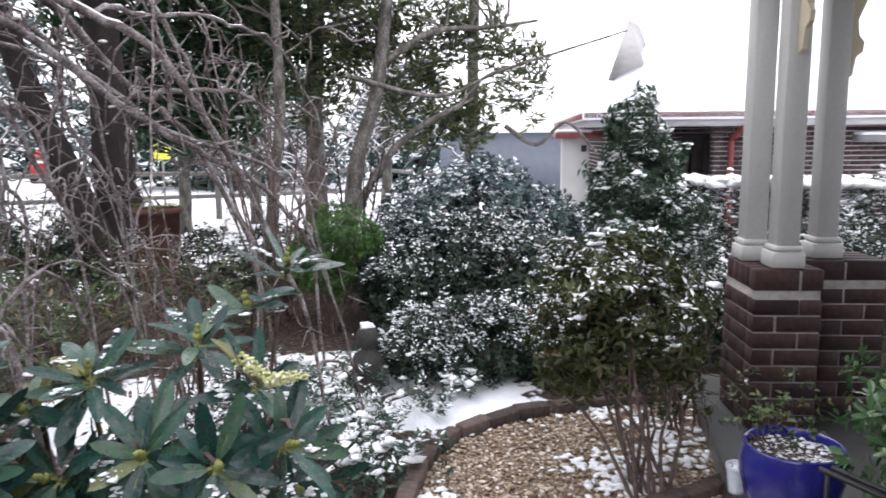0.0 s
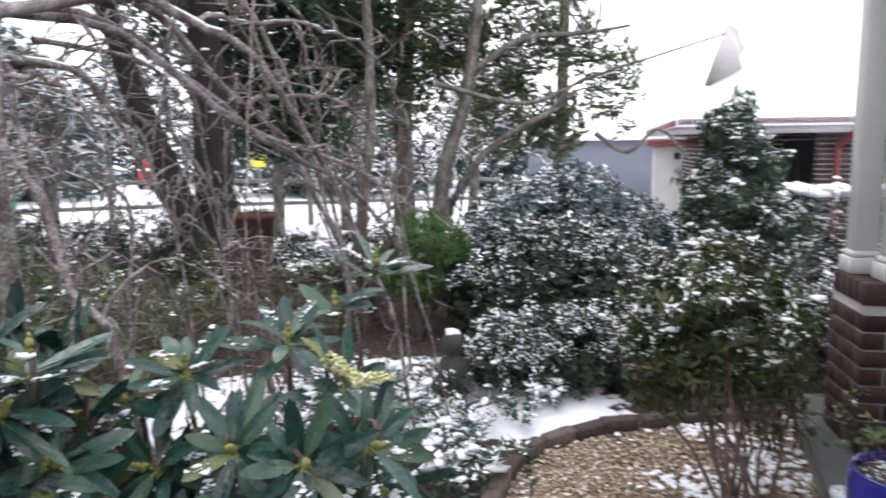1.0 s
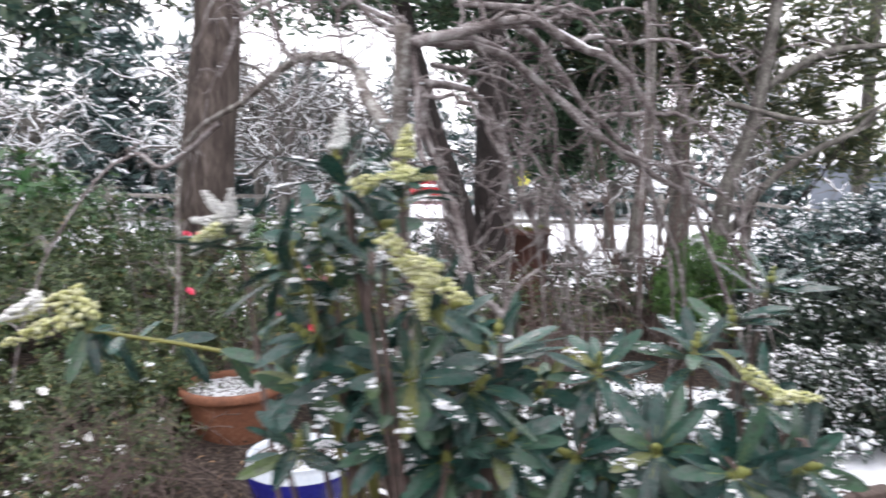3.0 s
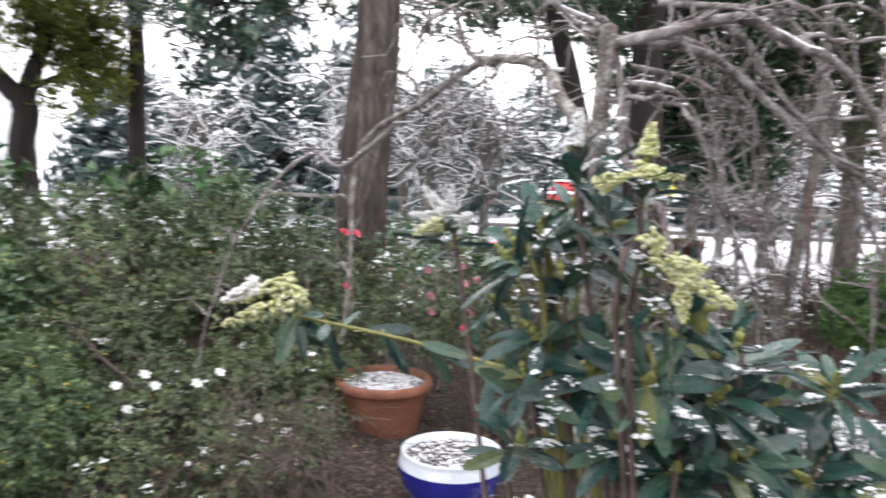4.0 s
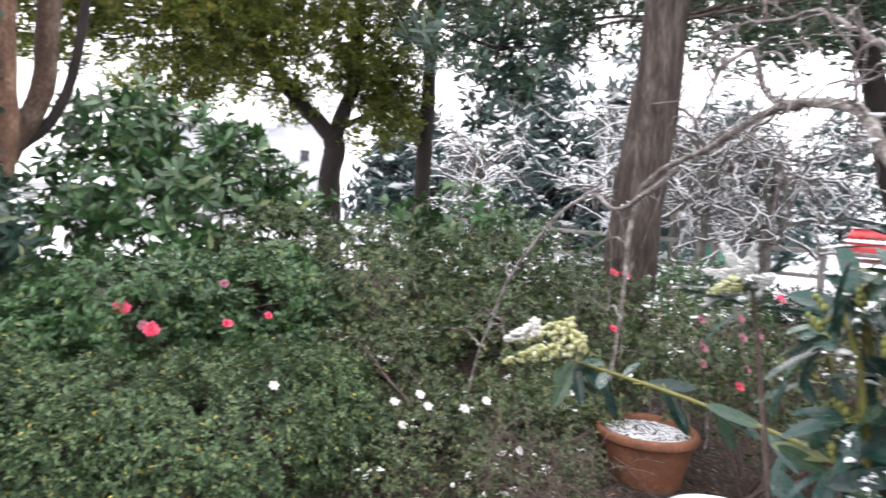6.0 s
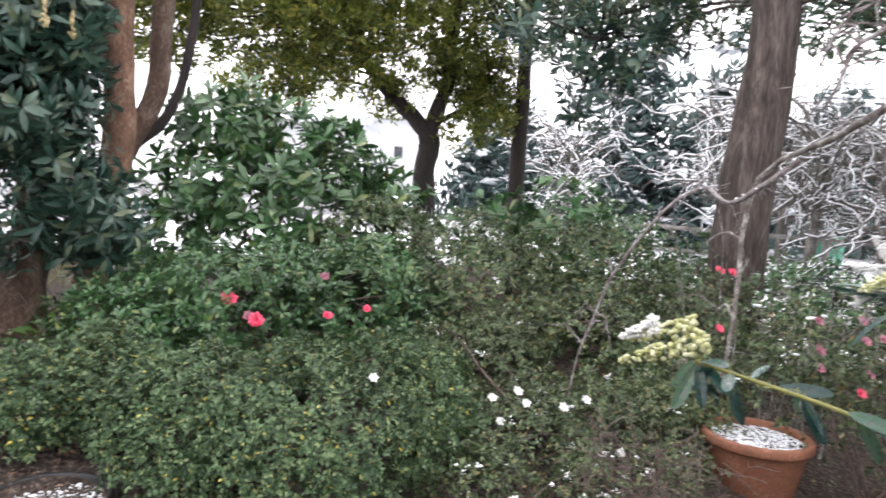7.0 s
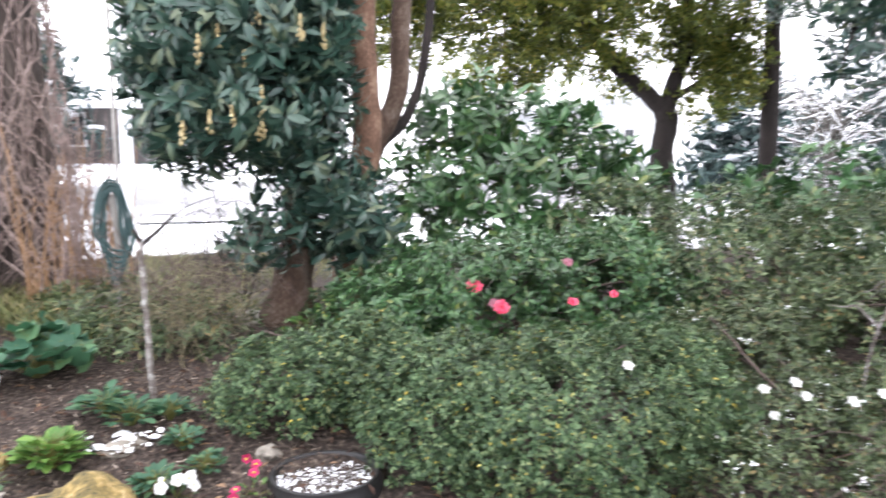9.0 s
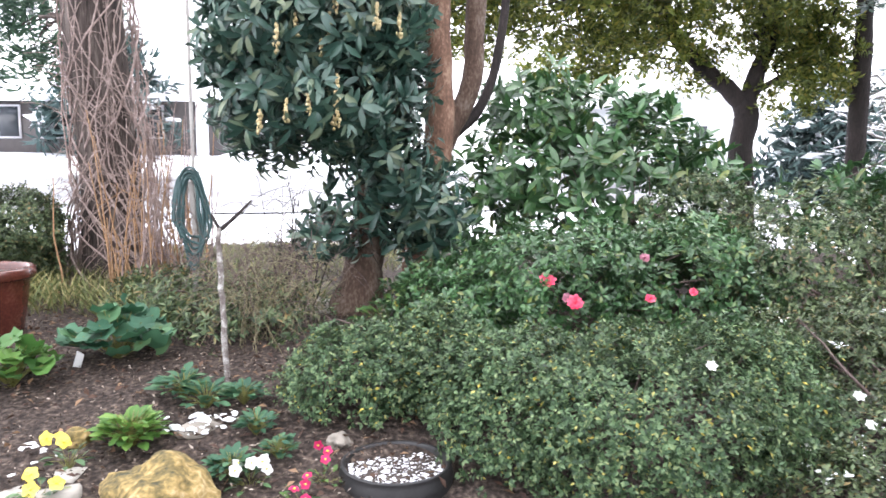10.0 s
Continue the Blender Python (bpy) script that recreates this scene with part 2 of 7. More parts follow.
GABLE_GREY = mottled("grey_gable_boards", [(0.3, (0.3, 0.29, 0.29)), (0.7, (0.4, 0.39, 0.39))], 5.0, 0.7, 0.2, 0.004)
MORTAR_PALE = mottled("white_mortar", [(0.3, (0.45, 0.43, 0.42)), (0.7, (0.6, 0.58, 0.57))], 20.0, 0.95, 0.3, 0.004)
MORTAR = mottled("pale_mortar", [(0.3, (0.2, 0.185, 0.18)), (0.7, (0.33, 0.31, 0.3))], 20.0, 0.95, 0.4, 0.004)
PAINT = mottled("pale_grey_green_paint", [(0.3, (0.4, 0.4, 0.385)), (0.7, (0.47, 0.47, 0.455))], 4.0, 0.45, 0.05, 0.002)
CREAM = mottled("cream_paint", [(0.3, (0.52, 0.46, 0.33)), (0.7, (0.6, 0.54, 0.4))], 5.0, 0.5, 0.08, 0.002)
CONCRETE = mottled("wet_grey_concrete", [(0.3, (0.04, 0.041, 0.042)), (0.7, (0.11, 0.112, 0.112))], 5.0, 0.35, 0.25, 0.004)
DARK_METAL = mottled("black_metal", [(0.3, (0.01, 0.01, 0.012)), (0.7, (0.03, 0.03, 0.033))], 10.0, 0.35, 0.05, 0.001)
BLUE_GLAZE = mottled("cobalt_blue_glaze", [(0.3, (0.008, 0.009, 0.11)), (0.7, (0.022, 0.025, 0.24))], 5.0, 0.12, 0.06, 0.002, spec=0.7)
WHITE_GLAZE = mottled("pale_blue_white_glaze", [(0.3, (0.5, 0.58, 0.68)), (0.7, (0.75, 0.78, 0.8))], 6.0, 0.15, 0.05, 0.002, spec=0.7)
TERRACOTTA = mottled("weathered_terracotta", [(0.3, (0.11, 0.045, 0.026)), (0.55, (0.22, 0.09, 0.05)), (0.75, (0.33, 0.19, 0.13))], 6.0, 0.75, 0.2, 0.003)
RED_GLAZE = mottled("red_brown_glaze", [(0.3, (0.035, 0.01, 0.008)), (0.55, (0.085, 0.022, 0.015)), (0.75, (0.15, 0.06, 0.04))], 5.0, 0.2, 0.05, 0.002, spec=0.6)
BLACK_PLASTIC = mottled("black_plastic", [(0.3, (0.012, 0.012, 0.013)), (0.7, (0.025, 0.025, 0.026))], 10.0, 0.45, 0.05, 0.001)
SOIL = mottled("potting_soil", [(0.3, (0.02, 0.015, 0.012)), (0.55, (0.055, 0.042, 0.035)), (0.75, (0.12, 0.1, 0.09))], 30.0, 0.95, 0.9, 0.02)
GUTTER = mottled("dark_red_gutter", [(0.3, (0.14, 0.03, 0.03)), (0.7, (0.2, 0.05, 0.05))], 4.0, 0.45, 0.05, 0.001)
FASCIA = mottled("pale_grey_fascia", [(0.3, (0.45, 0.44, 0.45)), (0.7, (0.55, 0.54, 0.55))], 4.0, 0.6, 0.05, 0.001)
DOORPAINT = mottled("dark_brown_panel", [(0.3, (0.035, 0.03, 0.03)), (0.7, (0.06, 0.052, 0.05))], 6.0, 0.5, 0.1, 0.002)
GREYWALL = mottled("blue_grey_cladding", [(0.3, (0.12, 0.14, 0.17)), (0.7, (0.17, 0.19, 0.225))], 3.0, 0.7, 0.1, 0.003)
WHITEWALL = mottled("off_white_weatherboard", [(0.3, (0.6, 0.62, 0.64)), (0.7, (0.72, 0.73, 0.74))], 3.0, 0.7, 0.1, 0.003)
ROOFGREY = mottled("grey_roof", [(0.3, (0.2, 0.2, 0.21)), (0.7, (0.32, 0.32, 0.33))], 4.0, 0.8, 0.2, 0.004)
TIMBER = mottled("grey_weathered_timber", [(0.3, (0.13, 0.12, 0.11)), (0.7, (0.27, 0.26, 0.24))], 6.0, 0.85, 0.3, 0.004, (1, 1, 0.3))
STATUE = mottled("weathered_grey_stone", [(0.3, (0.02, 0.02, 0.018)), (0.6, (0.05, 0.048, 0.044)), (0.8, (0.1, 0.095, 0.085))], 18.0, 0.9, 0.5, 0.006)
HOSE = mottled("dark_green_hose", [(0.3, (0.015, 0.04, 0.04)), (0.7, (0.035, 0.075, 0.075))], 8.0, 0.4, 0.05, 0.001)
CAR_RED = mottled("red_car_paint", [(0.3, (0.35, 0.015, 0.02)), (0.7, (0.45, 0.03, 0.035))], 3.0, 0.25, 0.02, 0.001, spec=0.6)
TYRE = mottled("tyre_rubber", [(0.3, (0.012, 0.012, 0.012)), (0.7, (0.03, 0.03, 0.03))], 20.0, 0.8, 0.2, 0.002)
GREEN_PAINT = mottled("bin_green_plastic", [(0.3, (0.02, 0.16, 0.1)), (0.7, (0.04, 0.24, 0.15))], 4.0, 0.5, 0.05, 0.001)
SIGN_YELLOW = mottled("yellow_sign", [(0.3, (0.75, 0.72, 0.05)), (0.7, (0.85, 0.82, 0.1))], 4.0, 0.5, 0.02, 0.001)
GLASS, _n, _l, _b = shader("dark_window_glass", 0.05, 0.0, 0.6)
_b.inputs["Base Color"].default_value = (0.02, 0.025, 0.03, 1)


# ---- geometry helpers ----
RNG = np.random.default_rng(11)
UP = np.array([0.0, 0.0, 1.0])


def unit(a):
    a = np.asarray(a, float)
    return a / np.maximum(np.linalg.norm(a, axis=-1, keepdims=True), 1e-9)


class Geo:
    """Gathers vertices, triangles and quads for one mesh."""

    def __init__(self):
        self.v, self.t, self.q, self.n = [], [], [], 0

    def add(self, v, t=None, q=None):
        v = np.asarray(v, float).reshape(-1, 3)
        if t is not None and len(t):
            self.t.append(np.asarray(t, int).reshape(-1, 3) + self.n)
        if q is not None and len(q):
            self.q.append(np.asarray(q, int).reshape(-1, 4) + self.n)
        self.v.append(v)
        self.n += len(v)

    def mesh(self, name, mat, smooth=False):
        v = np.concatenate(self.v) if self.v else np.zeros((0, 3))
        t = np.concatenate(self.t) if self.t else np.zeros((0, 3), int)
        q = np.concatenate(self.q) if self.q else np.zeros((0, 4), int)
        me = bpy.data.meshes.new(name)
        me.vertices.add(len(v))
        me.vertices.foreach_set("co", v.ravel())
        me.loops.add(t.size + q.size)
        me.loops.foreach_set("vertex_index", np.concatenate([t.ravel(), q.ravel()]))
        me.polygons.add(len(t) + len(q))
        start = np.concatenate([np.arange(len(t)) * 3, t.size + np.arange(len(q)) * 4])
        me.polygons.foreach_set("loop_start", start)
        if smooth:
            me.polygons.foreach_set("use_smooth", np.ones(len(start), bool))
        me.materials.append(mat)
        me.update(calc_edges=True)
        me.validate()
        return me

    def part(self, name, mat, parent=None, label="", smooth=False):
        ob = new(name, self.mesh(name, mat, smooth))
        if parent is not None:
            ob.parent = parent
        return tagged(ob, label)


def thing(name, label, category, at=(0, 0, 0), group="", kind=""):
    ob = new(name)
    ob.empty_display_size = 0.1
    ob.location = at
    return tagged(ob, label, category, group, kind)


def tube(g, pts, radii, sides=6, cap=True):
    p = np.asarray(pts, float)
    k = len(p)
    r = np.broadcast_to(np.asarray(radii, float), (k,)) if np.ndim(radii) == 0 else np.asarray(radii, float)
    d = unit(np.gradient(p, axis=0))
    ref = np.array([1.0, 0, 0]) if abs(d[0][0]) < 0.8 else np.array([0, 1.0, 0])
    a = unit(np.cross(d, ref))
    b = np.cross(d, a)
    ang = np.arange(sides) / sides * 2 * math.pi
    ring = p[:, None] + r[:, None, None] * (np.cos(ang)[None, :, None] * a[:, None] + np.sin(ang)[None, :, None] * b[:, None])
    i = np.arange(k - 1)[:, None] * sides
    j = np.arange(sides)[None]
    jn = (j + 1) % sides
    q = np.stack([i + j, i + jn, i + sides + jn, i + sides + j], -1).reshape(-1, 4)
    v = ring.reshape(-1, 3)
    t = None
    if cap:
        v = np.concatenate([v, p[-1:] + d[-1:] * r[-1] * 0.5])
        last = (k - 1) * sides
        t = [[last + m, last + (m + 1) % sides, k * sides] for m in range(sides)]
    g.add(v, t, q)


def bend_line(pts, n=12):
    """Smooth line through a few control points."""
    p = np.asarray(pts, float)
    if len(p) == 2:
        return p[0] + (p[1] - p[0]) * np.linspace(0, 1, n)[:, None]
    e = np.concatenate([[2 * p[0] - p[1]], p, [2 * p[-1] - p[-2]]])
    out = []
    per = max(2, n // (len(p) - 1))
    for s in range(len(p) - 1):
        a, b, c, d = e[s:s + 4]
        for u in np.arange(per) / per:
            out.append(0.5 * (2 * b + (c - a) * u + (2 * a - 5 * b + 4 * c - d) * u * u + (3 * b - a - 3 * c + d) * u ** 3))
    out.append(p[-1])
    return np.array(out)


def wobble(line, amp, rng):
    k = len(line)
    w = rng.normal(0, amp, (k, 3))
    w = (w + np.roll(w, 1, 0) + np.roll(w, -1, 0)) / 2
    w[0] = 0
    return line + w


def leaves(g, P, D, N, L, W, fold=0.18, droop=0.15):
    """Many small folded leaves: base P, direction D, upper side N."""
    D, N = unit(D), unit(N)
    S = unit(np.cross(D, N))
    N = np.cross(S, D)
    L, W = np.broadcast_to(L, (len(P),))[:, None], np.broadcast_to(W, (len(P),))[:, None]
    mid = P + D * L * 0.45
    tip = P + D * L - N * L * droop
    a = mid + S * W * 0.5 + N * W * fold
    b = mid - S * W * 0.5 + N * W * fold
    v = np.stack([P, a, tip, b], 1).reshape(-1, 3)
    i = np.arange(len(P))[:, None] * 4
    t = np.concatenate([i + [0, 1, 2], i + [0, 2, 3]], 1).reshape(-1, 3)
    g.add(v, t)


def leaves_fine(g, P, D, N, L, W, fold=0.14, droop=0.25):
    """Longer leaves with a rounded outline, drooping to the tip."""
    D, N = unit(D), unit(N)
    S = unit(np.cross(D, N))
    N = np.cross(S, D)
    L, W = np.broadcast_to(L, (len(P),))[:, None], np.broadcast_to(W, (len(P),))[:, None]
    rows = []
    for u, w in ((0.0, 0.06), (0.28, 0.42), (0.6, 0.5), (0.88, 0.26), (1.0, 0.02)):
        c = P + D * L * u - N * L * droop * u * u
        rows += [c + S * W * w + N * W * fold * w * 2, c, c - S * W * w + N * W * fold * w * 2]
    v = np.stack(rows, 1).reshape(-1, 3)
    q = []
    for r in range(4):
        q += [[r * 3, r * 3 + 1, r * 3 + 4, r * 3 + 3], [r * 3 + 1, r * 3 + 2, r * 3 + 5, r * 3 + 4]]
    i = np.arange(len(P))[:, None, None] * 15
    g.add(v, None, (i + np.array(q)[None]).reshape(-1, 4))


_ico = bmesh.new()
bmesh.ops.create_icosphere(_ico, subdivisions=1, radius=1.0)
ICO_V = np.array([v.co[:] for v in _ico.verts])
ICO_F = np.array([[v.index for v in f.verts] for f in _ico.faces])
_ico.free()


def blobs(g, C, R, flat=0.5, rough=0.25, rng=RNG):
    """Small uneven lumps of snow."""
    C = np.asarray(C, float).reshape(-1, 3)
    k = len(C)
    if not k:
        return
    v = ICO_V[None] * (1 + rng.normal(0, rough, (k, len(ICO_V), 1)))
    sc = np.stack([rng.uniform(0.7, 1.3, k), rng.uniform(0.7, 1.3, k), np.full(k, flat)], 1)
    v = v * sc[:, None] * np.broadcast_to(R, (k,))[:, None, None] + C[:, None]
    i = np.arange(k)[:, None, None] * len(ICO_V)
    g.add(v.reshape(-1, 3), (ICO_F[None] + i).reshape(-1, 3))


def smooth01(x):
    x = np.clip(x, 0, 1)
    return x * x * (3 - 2 * x)


def lie(x, y):
    """Height of the ground: it climbs to the street and falls to the brick house."""
    x, y = np.asarray(x, float), np.asarray(y, float)
    z = 0.55 * smooth01((-x - 1) / 4) * (1 - 0.9 * smooth01((y - 7) / 6)) + np.minimum(0.09 * np.maximum(0, -x - 13), 5) * (1 - 0.8 * smooth01((y - 9) / 10))
    return z - 0.35 * smooth01((y - 7) / 5) * smooth01((x - 1) / 4)


def on_lobes(lobes, n, thick, rng, floor_gap=0.03):
    """Points in the outer shell of a clump of rounded lobes, with outward directions."""
    lb = np.array(lobes, float)
    area = (lb[:, 3] * lb[:, 4] + lb[:, 3] * lb[:, 5] + lb[:, 4] * lb[:, 5])
    P, N = [], []
    have = 0
    for _ in range(12):
        i = rng.choice(len(lb), 2 * n, p=area / area.sum())
        d = unit(rng.normal(0, 1, (2 * n, 3)))
        u = 1 - thick * rng.random(2 * n) ** 1.6
        w = lb[i, :3] + d * lb[i, 3:]
        f = 2.2 / max(lb[:, 3].mean(), 0.25)
        lump = np.sin(w[:, 0] * f * 1.3 + 2 * np.sin(w[:, 1] * f * 0.9)) * np.sin(w[:, 2] * f * 1.6 + w[:, 1] * f) + 0.6 * np.sin(w[:, 0] * f * 3.1 + w[:, 2] * f * 2.7) * np.sin(w[:, 1] * f * 3.4 + 1.0)
        u = u * (1 + 0.13 * lump)
        shoot_out = rng.random(2 * n) < 0.07
        u = np.where(shoot_out, u * (1 + 0.28 * rng.random(2 * n)), u)
        p = lb[i, :3] + d * lb[i, 3:] * u[:, None]
        keep = (p[:, 2] > lie(p[:, 0], p[:, 1]) + floor_gap) & (rng.random(2 * n) < np.clip(0.85 + 0.75 * lump, 0.12, 1.0))
        for k in range(len(lb)):
            inside = (((p - lb[k, :3]) / lb[k, 3:]) ** 2).sum(1) < (1 - thick) ** 2
            keep &= ~(inside & (i != k))
        P.append(p[keep])
        N.append(unit(d[keep] / lb[i[keep], 3:]))
        have += keep.sum()
        if have >= n:
            break
    return np.concatenate(P)[:n], np.concatenate(N)[:n]


def sprigs(g, P, N, per, r, L, W, rng, up=0.4, spread=1.0, droop=0.15, fine=False, caps=None, capped=None):
    """A sprig of leaves round each point; caps takes the snow lying along the leaves of the sprigs in capped."""
    k = len(P)
    T = unit(N + UP * up + rng.normal(0, 0.35, (k, 3)))
    P2, T2 = np.repeat(P, per, 0), np.repeat(T, per, 0)
    s = rng.random(k * per)[:, None]
    R = unit(np.cross(T2, rng.normal(0, 1, (k * per, 3))))
    D = unit(R * spread + T2 * (0.25 + 0.6 * s) + rng.normal(0, 0.15, (k * per, 3)))
    base = P2 + T2 * r * s + R * r * 0.12
    jit = rng.uniform(0.65, 1.25, k * per)
    (leaves_fine if fine else leaves)(g, base, D, T2, L * jit, W * jit, droop=droop)
    if caps is not None:
        on = np.repeat(capped, per) & (rng.random(k * per) < 0.6) & (D[:, 2] > -0.45)
        lift = UP * 0.05 * L + unit(T2) * 0.04 * L
        leaves(caps, (base + lift + D * L * rng.uniform(0.05, 0.35, (k * per, 1)))[on], D[on], unit(T2 + UP)[on], (L * jit * rng.uniform(0.3, 0.8, k * per))[on], (W * jit * rng.uniform(0.6, 1.15, k * per))[on], fold=-0.12, droop=droop)
    return T


def patchy(P, f=2.6):
    """Uneven lie of the snow, between about 0.2 and 1.7."""
    w = np.sin(P[:, 0] * f * 1.7 + 1.3 * np.sin(P[:, 1] * f)) * np.sin(P[:, 1] * f * 1.9 + P[:, 2] * f * 1.4) + 0.5 * np.sin(P[:, 0] * f * 4.3 + P[:, 2] * f * 5.0)
    return np.clip(0.95 + 0.75 * w, 0.2, 1.7)


def shrub(name, label, lobes, n, per, L, W, mat, seed=1, snow=0.0, sprig=0.05, thick=0.45, up=0.4, stems=14, stem_mat=None,
          root=None, category="shrub", spread=1.0, droop=0.15, fine=False, flake=0.5, stem_r=0.012, group=""):
    """A shrub: stems from its root, foliage in sprigs over rounded lobes, and snow lying on the sprigs."""
    rng = np.random.default_rng(seed)
    lb = np.array(lobes, float)
    if root is None:
        root = [lb[:, 0].mean(), lb[:, 1].mean()]
    rz = float(lie(root[0], root[1]))
    ob = thing(name, label, category, (root[0], root[1], rz), group)
    org = np.array([root[0], root[1], rz])
    P, N = on_lobes(lobes, n, thick, rng)
    g, w = Geo(), Geo()
    lies = (N[:, 2] > -0.15) & (rng.random(len(P)) < 1.35 * snow * np.clip(0.3 + N[:, 2], 0, 1) * patchy(P, 2.6 / max(lb[:, 3].mean(), 0.3)))
    T = sprigs(g, P - org, N, per, sprig, L, W, rng, up, spread, droop, fine, w if snow > 0 else None, lies)
    g.part("foliage", mat, ob)
    for k in range(stems):
        s = Geo()
        e = P[rng.integers(len(P))] - org
        a = np.array([rng.normal(0, 0.06), rng.normal(0, 0.06), -0.03])
        m = a * 0.5 + e * 0.5 + np.array([*rng.normal(0, 0.06, 2), 0.08])
        line = wobble(bend_line([a, m, e * 0.96], 8), 0.012, rng)
        tube(s, line, np.linspace(stem_r, stem_r * 0.3, len(line)), 5)
        s.part("stem", stem_mat or TWIG, ob, smooth=True)
    if snow > 0:
        c = (P - org + T * sprig * 0.75)[lies & (rng.random(len(P)) < 0.7)]
        c = np.repeat(c, 3, 0) + rng.normal(0, 0.42, (len(c) * 3, 3)) * max(sprig, L * 0.6) * np.array([1, 1, 0.6])
        blobs(w, c, rng.uniform(0.1, 1.0, len(c)) ** 2.4 * flake * max(sprig, L * 0.6), 0.4, 0.45, rng)
        tagged(w.part("snow", SNOW, ob, "patchy fresh snow on the leaves"), kind="stuff")
    return ob


def box(g, lo, hi, rot=0.0, at=(0, 0, 0), bevel=0.0):
    """A box between two corners, turned by rot degrees about at; bevel: chamfer of its edges."""
    lo, hi = np.array(lo, float), np.array(hi, float)
    if bevel <= 0:
        v = np.array([[x, y, z] for z in (lo[2], hi[2]) for y in (lo[1], hi[1]) for x in (lo[0], hi[0])])
        q = [[0, 2, 3, 1], [4, 5, 7, 6], [0, 1, 5, 4], [2, 6, 7, 3], [0, 4, 6, 2], [1, 3, 7, 5]]
        t = None
    else:
        bm = bmesh.new()
        bmesh.ops.create_cube(bm, size=1.0)
        for w in bm.verts:
            w.co = Vector((lo + hi) / 2) + Vector(np.array(w.co[:]) * (hi - lo))
        bmesh.ops.bevel(bm, geom=bm.edges[:], offset=bevel, segments=1, affect="EDGES")
        bmesh.ops.triangulate(bm, faces=bm.faces[:])
        bm.verts.index_update()
        v = np.array([w.co[:] for w in bm.verts])
        t = [[w.index for w in f.verts] for f in bm.faces]
        q = None
        bm.free()
    c, s = math.cos(radians(rot)), math.sin(radians(rot))
    v = np.stack([v[:, 0] * c - v[:, 1] * s, v[:, 0] * s + v[:, 1] * c, v[:, 2]], 1) + np.array(at, float)
    g.add(v, t, q)


def lathe(g, profile, sides=40, at=(0, 0, 0)):
    pr = np.array(profile, float)
    ang = np.arange(sides) / sides * 2 * math.pi
    v = np.stack([pr[:, None, 0] * np.cos(ang), pr[:, None, 0] * np.sin(ang), np.broadcast_to(pr[:, None, 1], (len(pr), sides))], -1)
    i = np.arange(len(pr) - 1)[:, None] * sides
    j = np.arange(sides)[None]
    jn = (j + 1) % sides
    g.add(v.reshape(-1, 3) + np.array(at, float), None, np.stack([i + j, i + jn, i + sides + jn, i + sides + j], -1).reshape(-1, 4))


def trunk_tree(name, label, base, limbs, bark, lobes=(), n=0, per=8, L=0.06, W=0.02, leaf=None, seed=1, snow=0.0, sprig=0.1, up=0.1,
               droop=0.25, spread=1.0, twigs=0, thick=0.8, flare=1.35, category="tree", fine=False, sides=12, flake=0.5):
    """A tree: a tapered trunk and limbs given by a few points and radii, twigs to the crown, and a crown of many sprigs."""
    rng = np.random.default_rng(seed)
    z = float(lie(base[0], base[1]))
    org = np.array([base[0], base[1], z])
    ob = thing(name, label, category, tuple(org))
    ends = []
    for k, (pts, r0, r1, *own) in enumerate(limbs):
        line = bend_line(np.array(pts, float) - org, 16)
        line = wobble(line, r0 * 0.12, rng)
        rad = np.linspace(r0, r1, len(line)) * (1 + rng.normal(0, 0.03, len(line)))
        if k == 0:
            rad[:3] *= np.array([flare, 1 + (flare - 1) * 0.45, 1 + (flare - 1) * 0.15])
            line[0, 2] -= 0.12
        g = Geo()
        tube(g, line, rad, sides if k == 0 else 8)
        g.part("trunk" if k == 0 else "limb", own[0] if own else bark, ob, smooth=True)
        ends.append(line)
    if n:
        P, N = on_lobes(lobes, n, thick, rng, 0.5)
        g = Geo()
        T = sprigs(g, P - org, N, per, sprig, L, W, rng, up, spread, droop, fine)
        g.part("crown", leaf, ob)
        tw = Geo()
        allp = np.concatenate(ends)
        for k in range(twigs):
            e = P[rng.integers(len(P))] - org
            near = allp[np.argmin(((allp - e) ** 2).sum(1) + 3.0 * np.maximum(0, allp[:, 2] - e[2]))]
            m = (near + e) / 2 + np.array([*rng.normal(0, 0.12, 2), 0.12])
            line = wobble(bend_line([near, m, e], 7), 0.02, rng)
            tube(tw, line, np.linspace(0.022, 0.004, len(line)), 4)
        if twigs:
            tagged(tw.part("twig", bark, ob), kind="stuff")
        if snow > 0:
            pick = rng.random(len(P)) < snow * np.clip(0.45 + N[:, 2], 0, 1)
            c = (P - org + T * sprig * 0.5 + UP * 0.01)[pick]
            w = Geo()
            blobs(w, c, rng.uniform(0.4, 1.0, len(c)) * sprig * flake, 0.35, 0.3, rng)
            tagged(w.part("snow", SNOW, ob, "snow lying on the branches"), kind="stuff")
    return ob


# ---- ground ----
def axis_steps(a, b, c, d, fine, far):
    left = a - (a - c) * (np.linspace(1, 0, far) ** 2.2)
    right = b + (d - b) * (np.linspace(0, 1, far) ** 2.2)
    return np.concatenate([left[:-1], np.arange(a, b, fine), right])


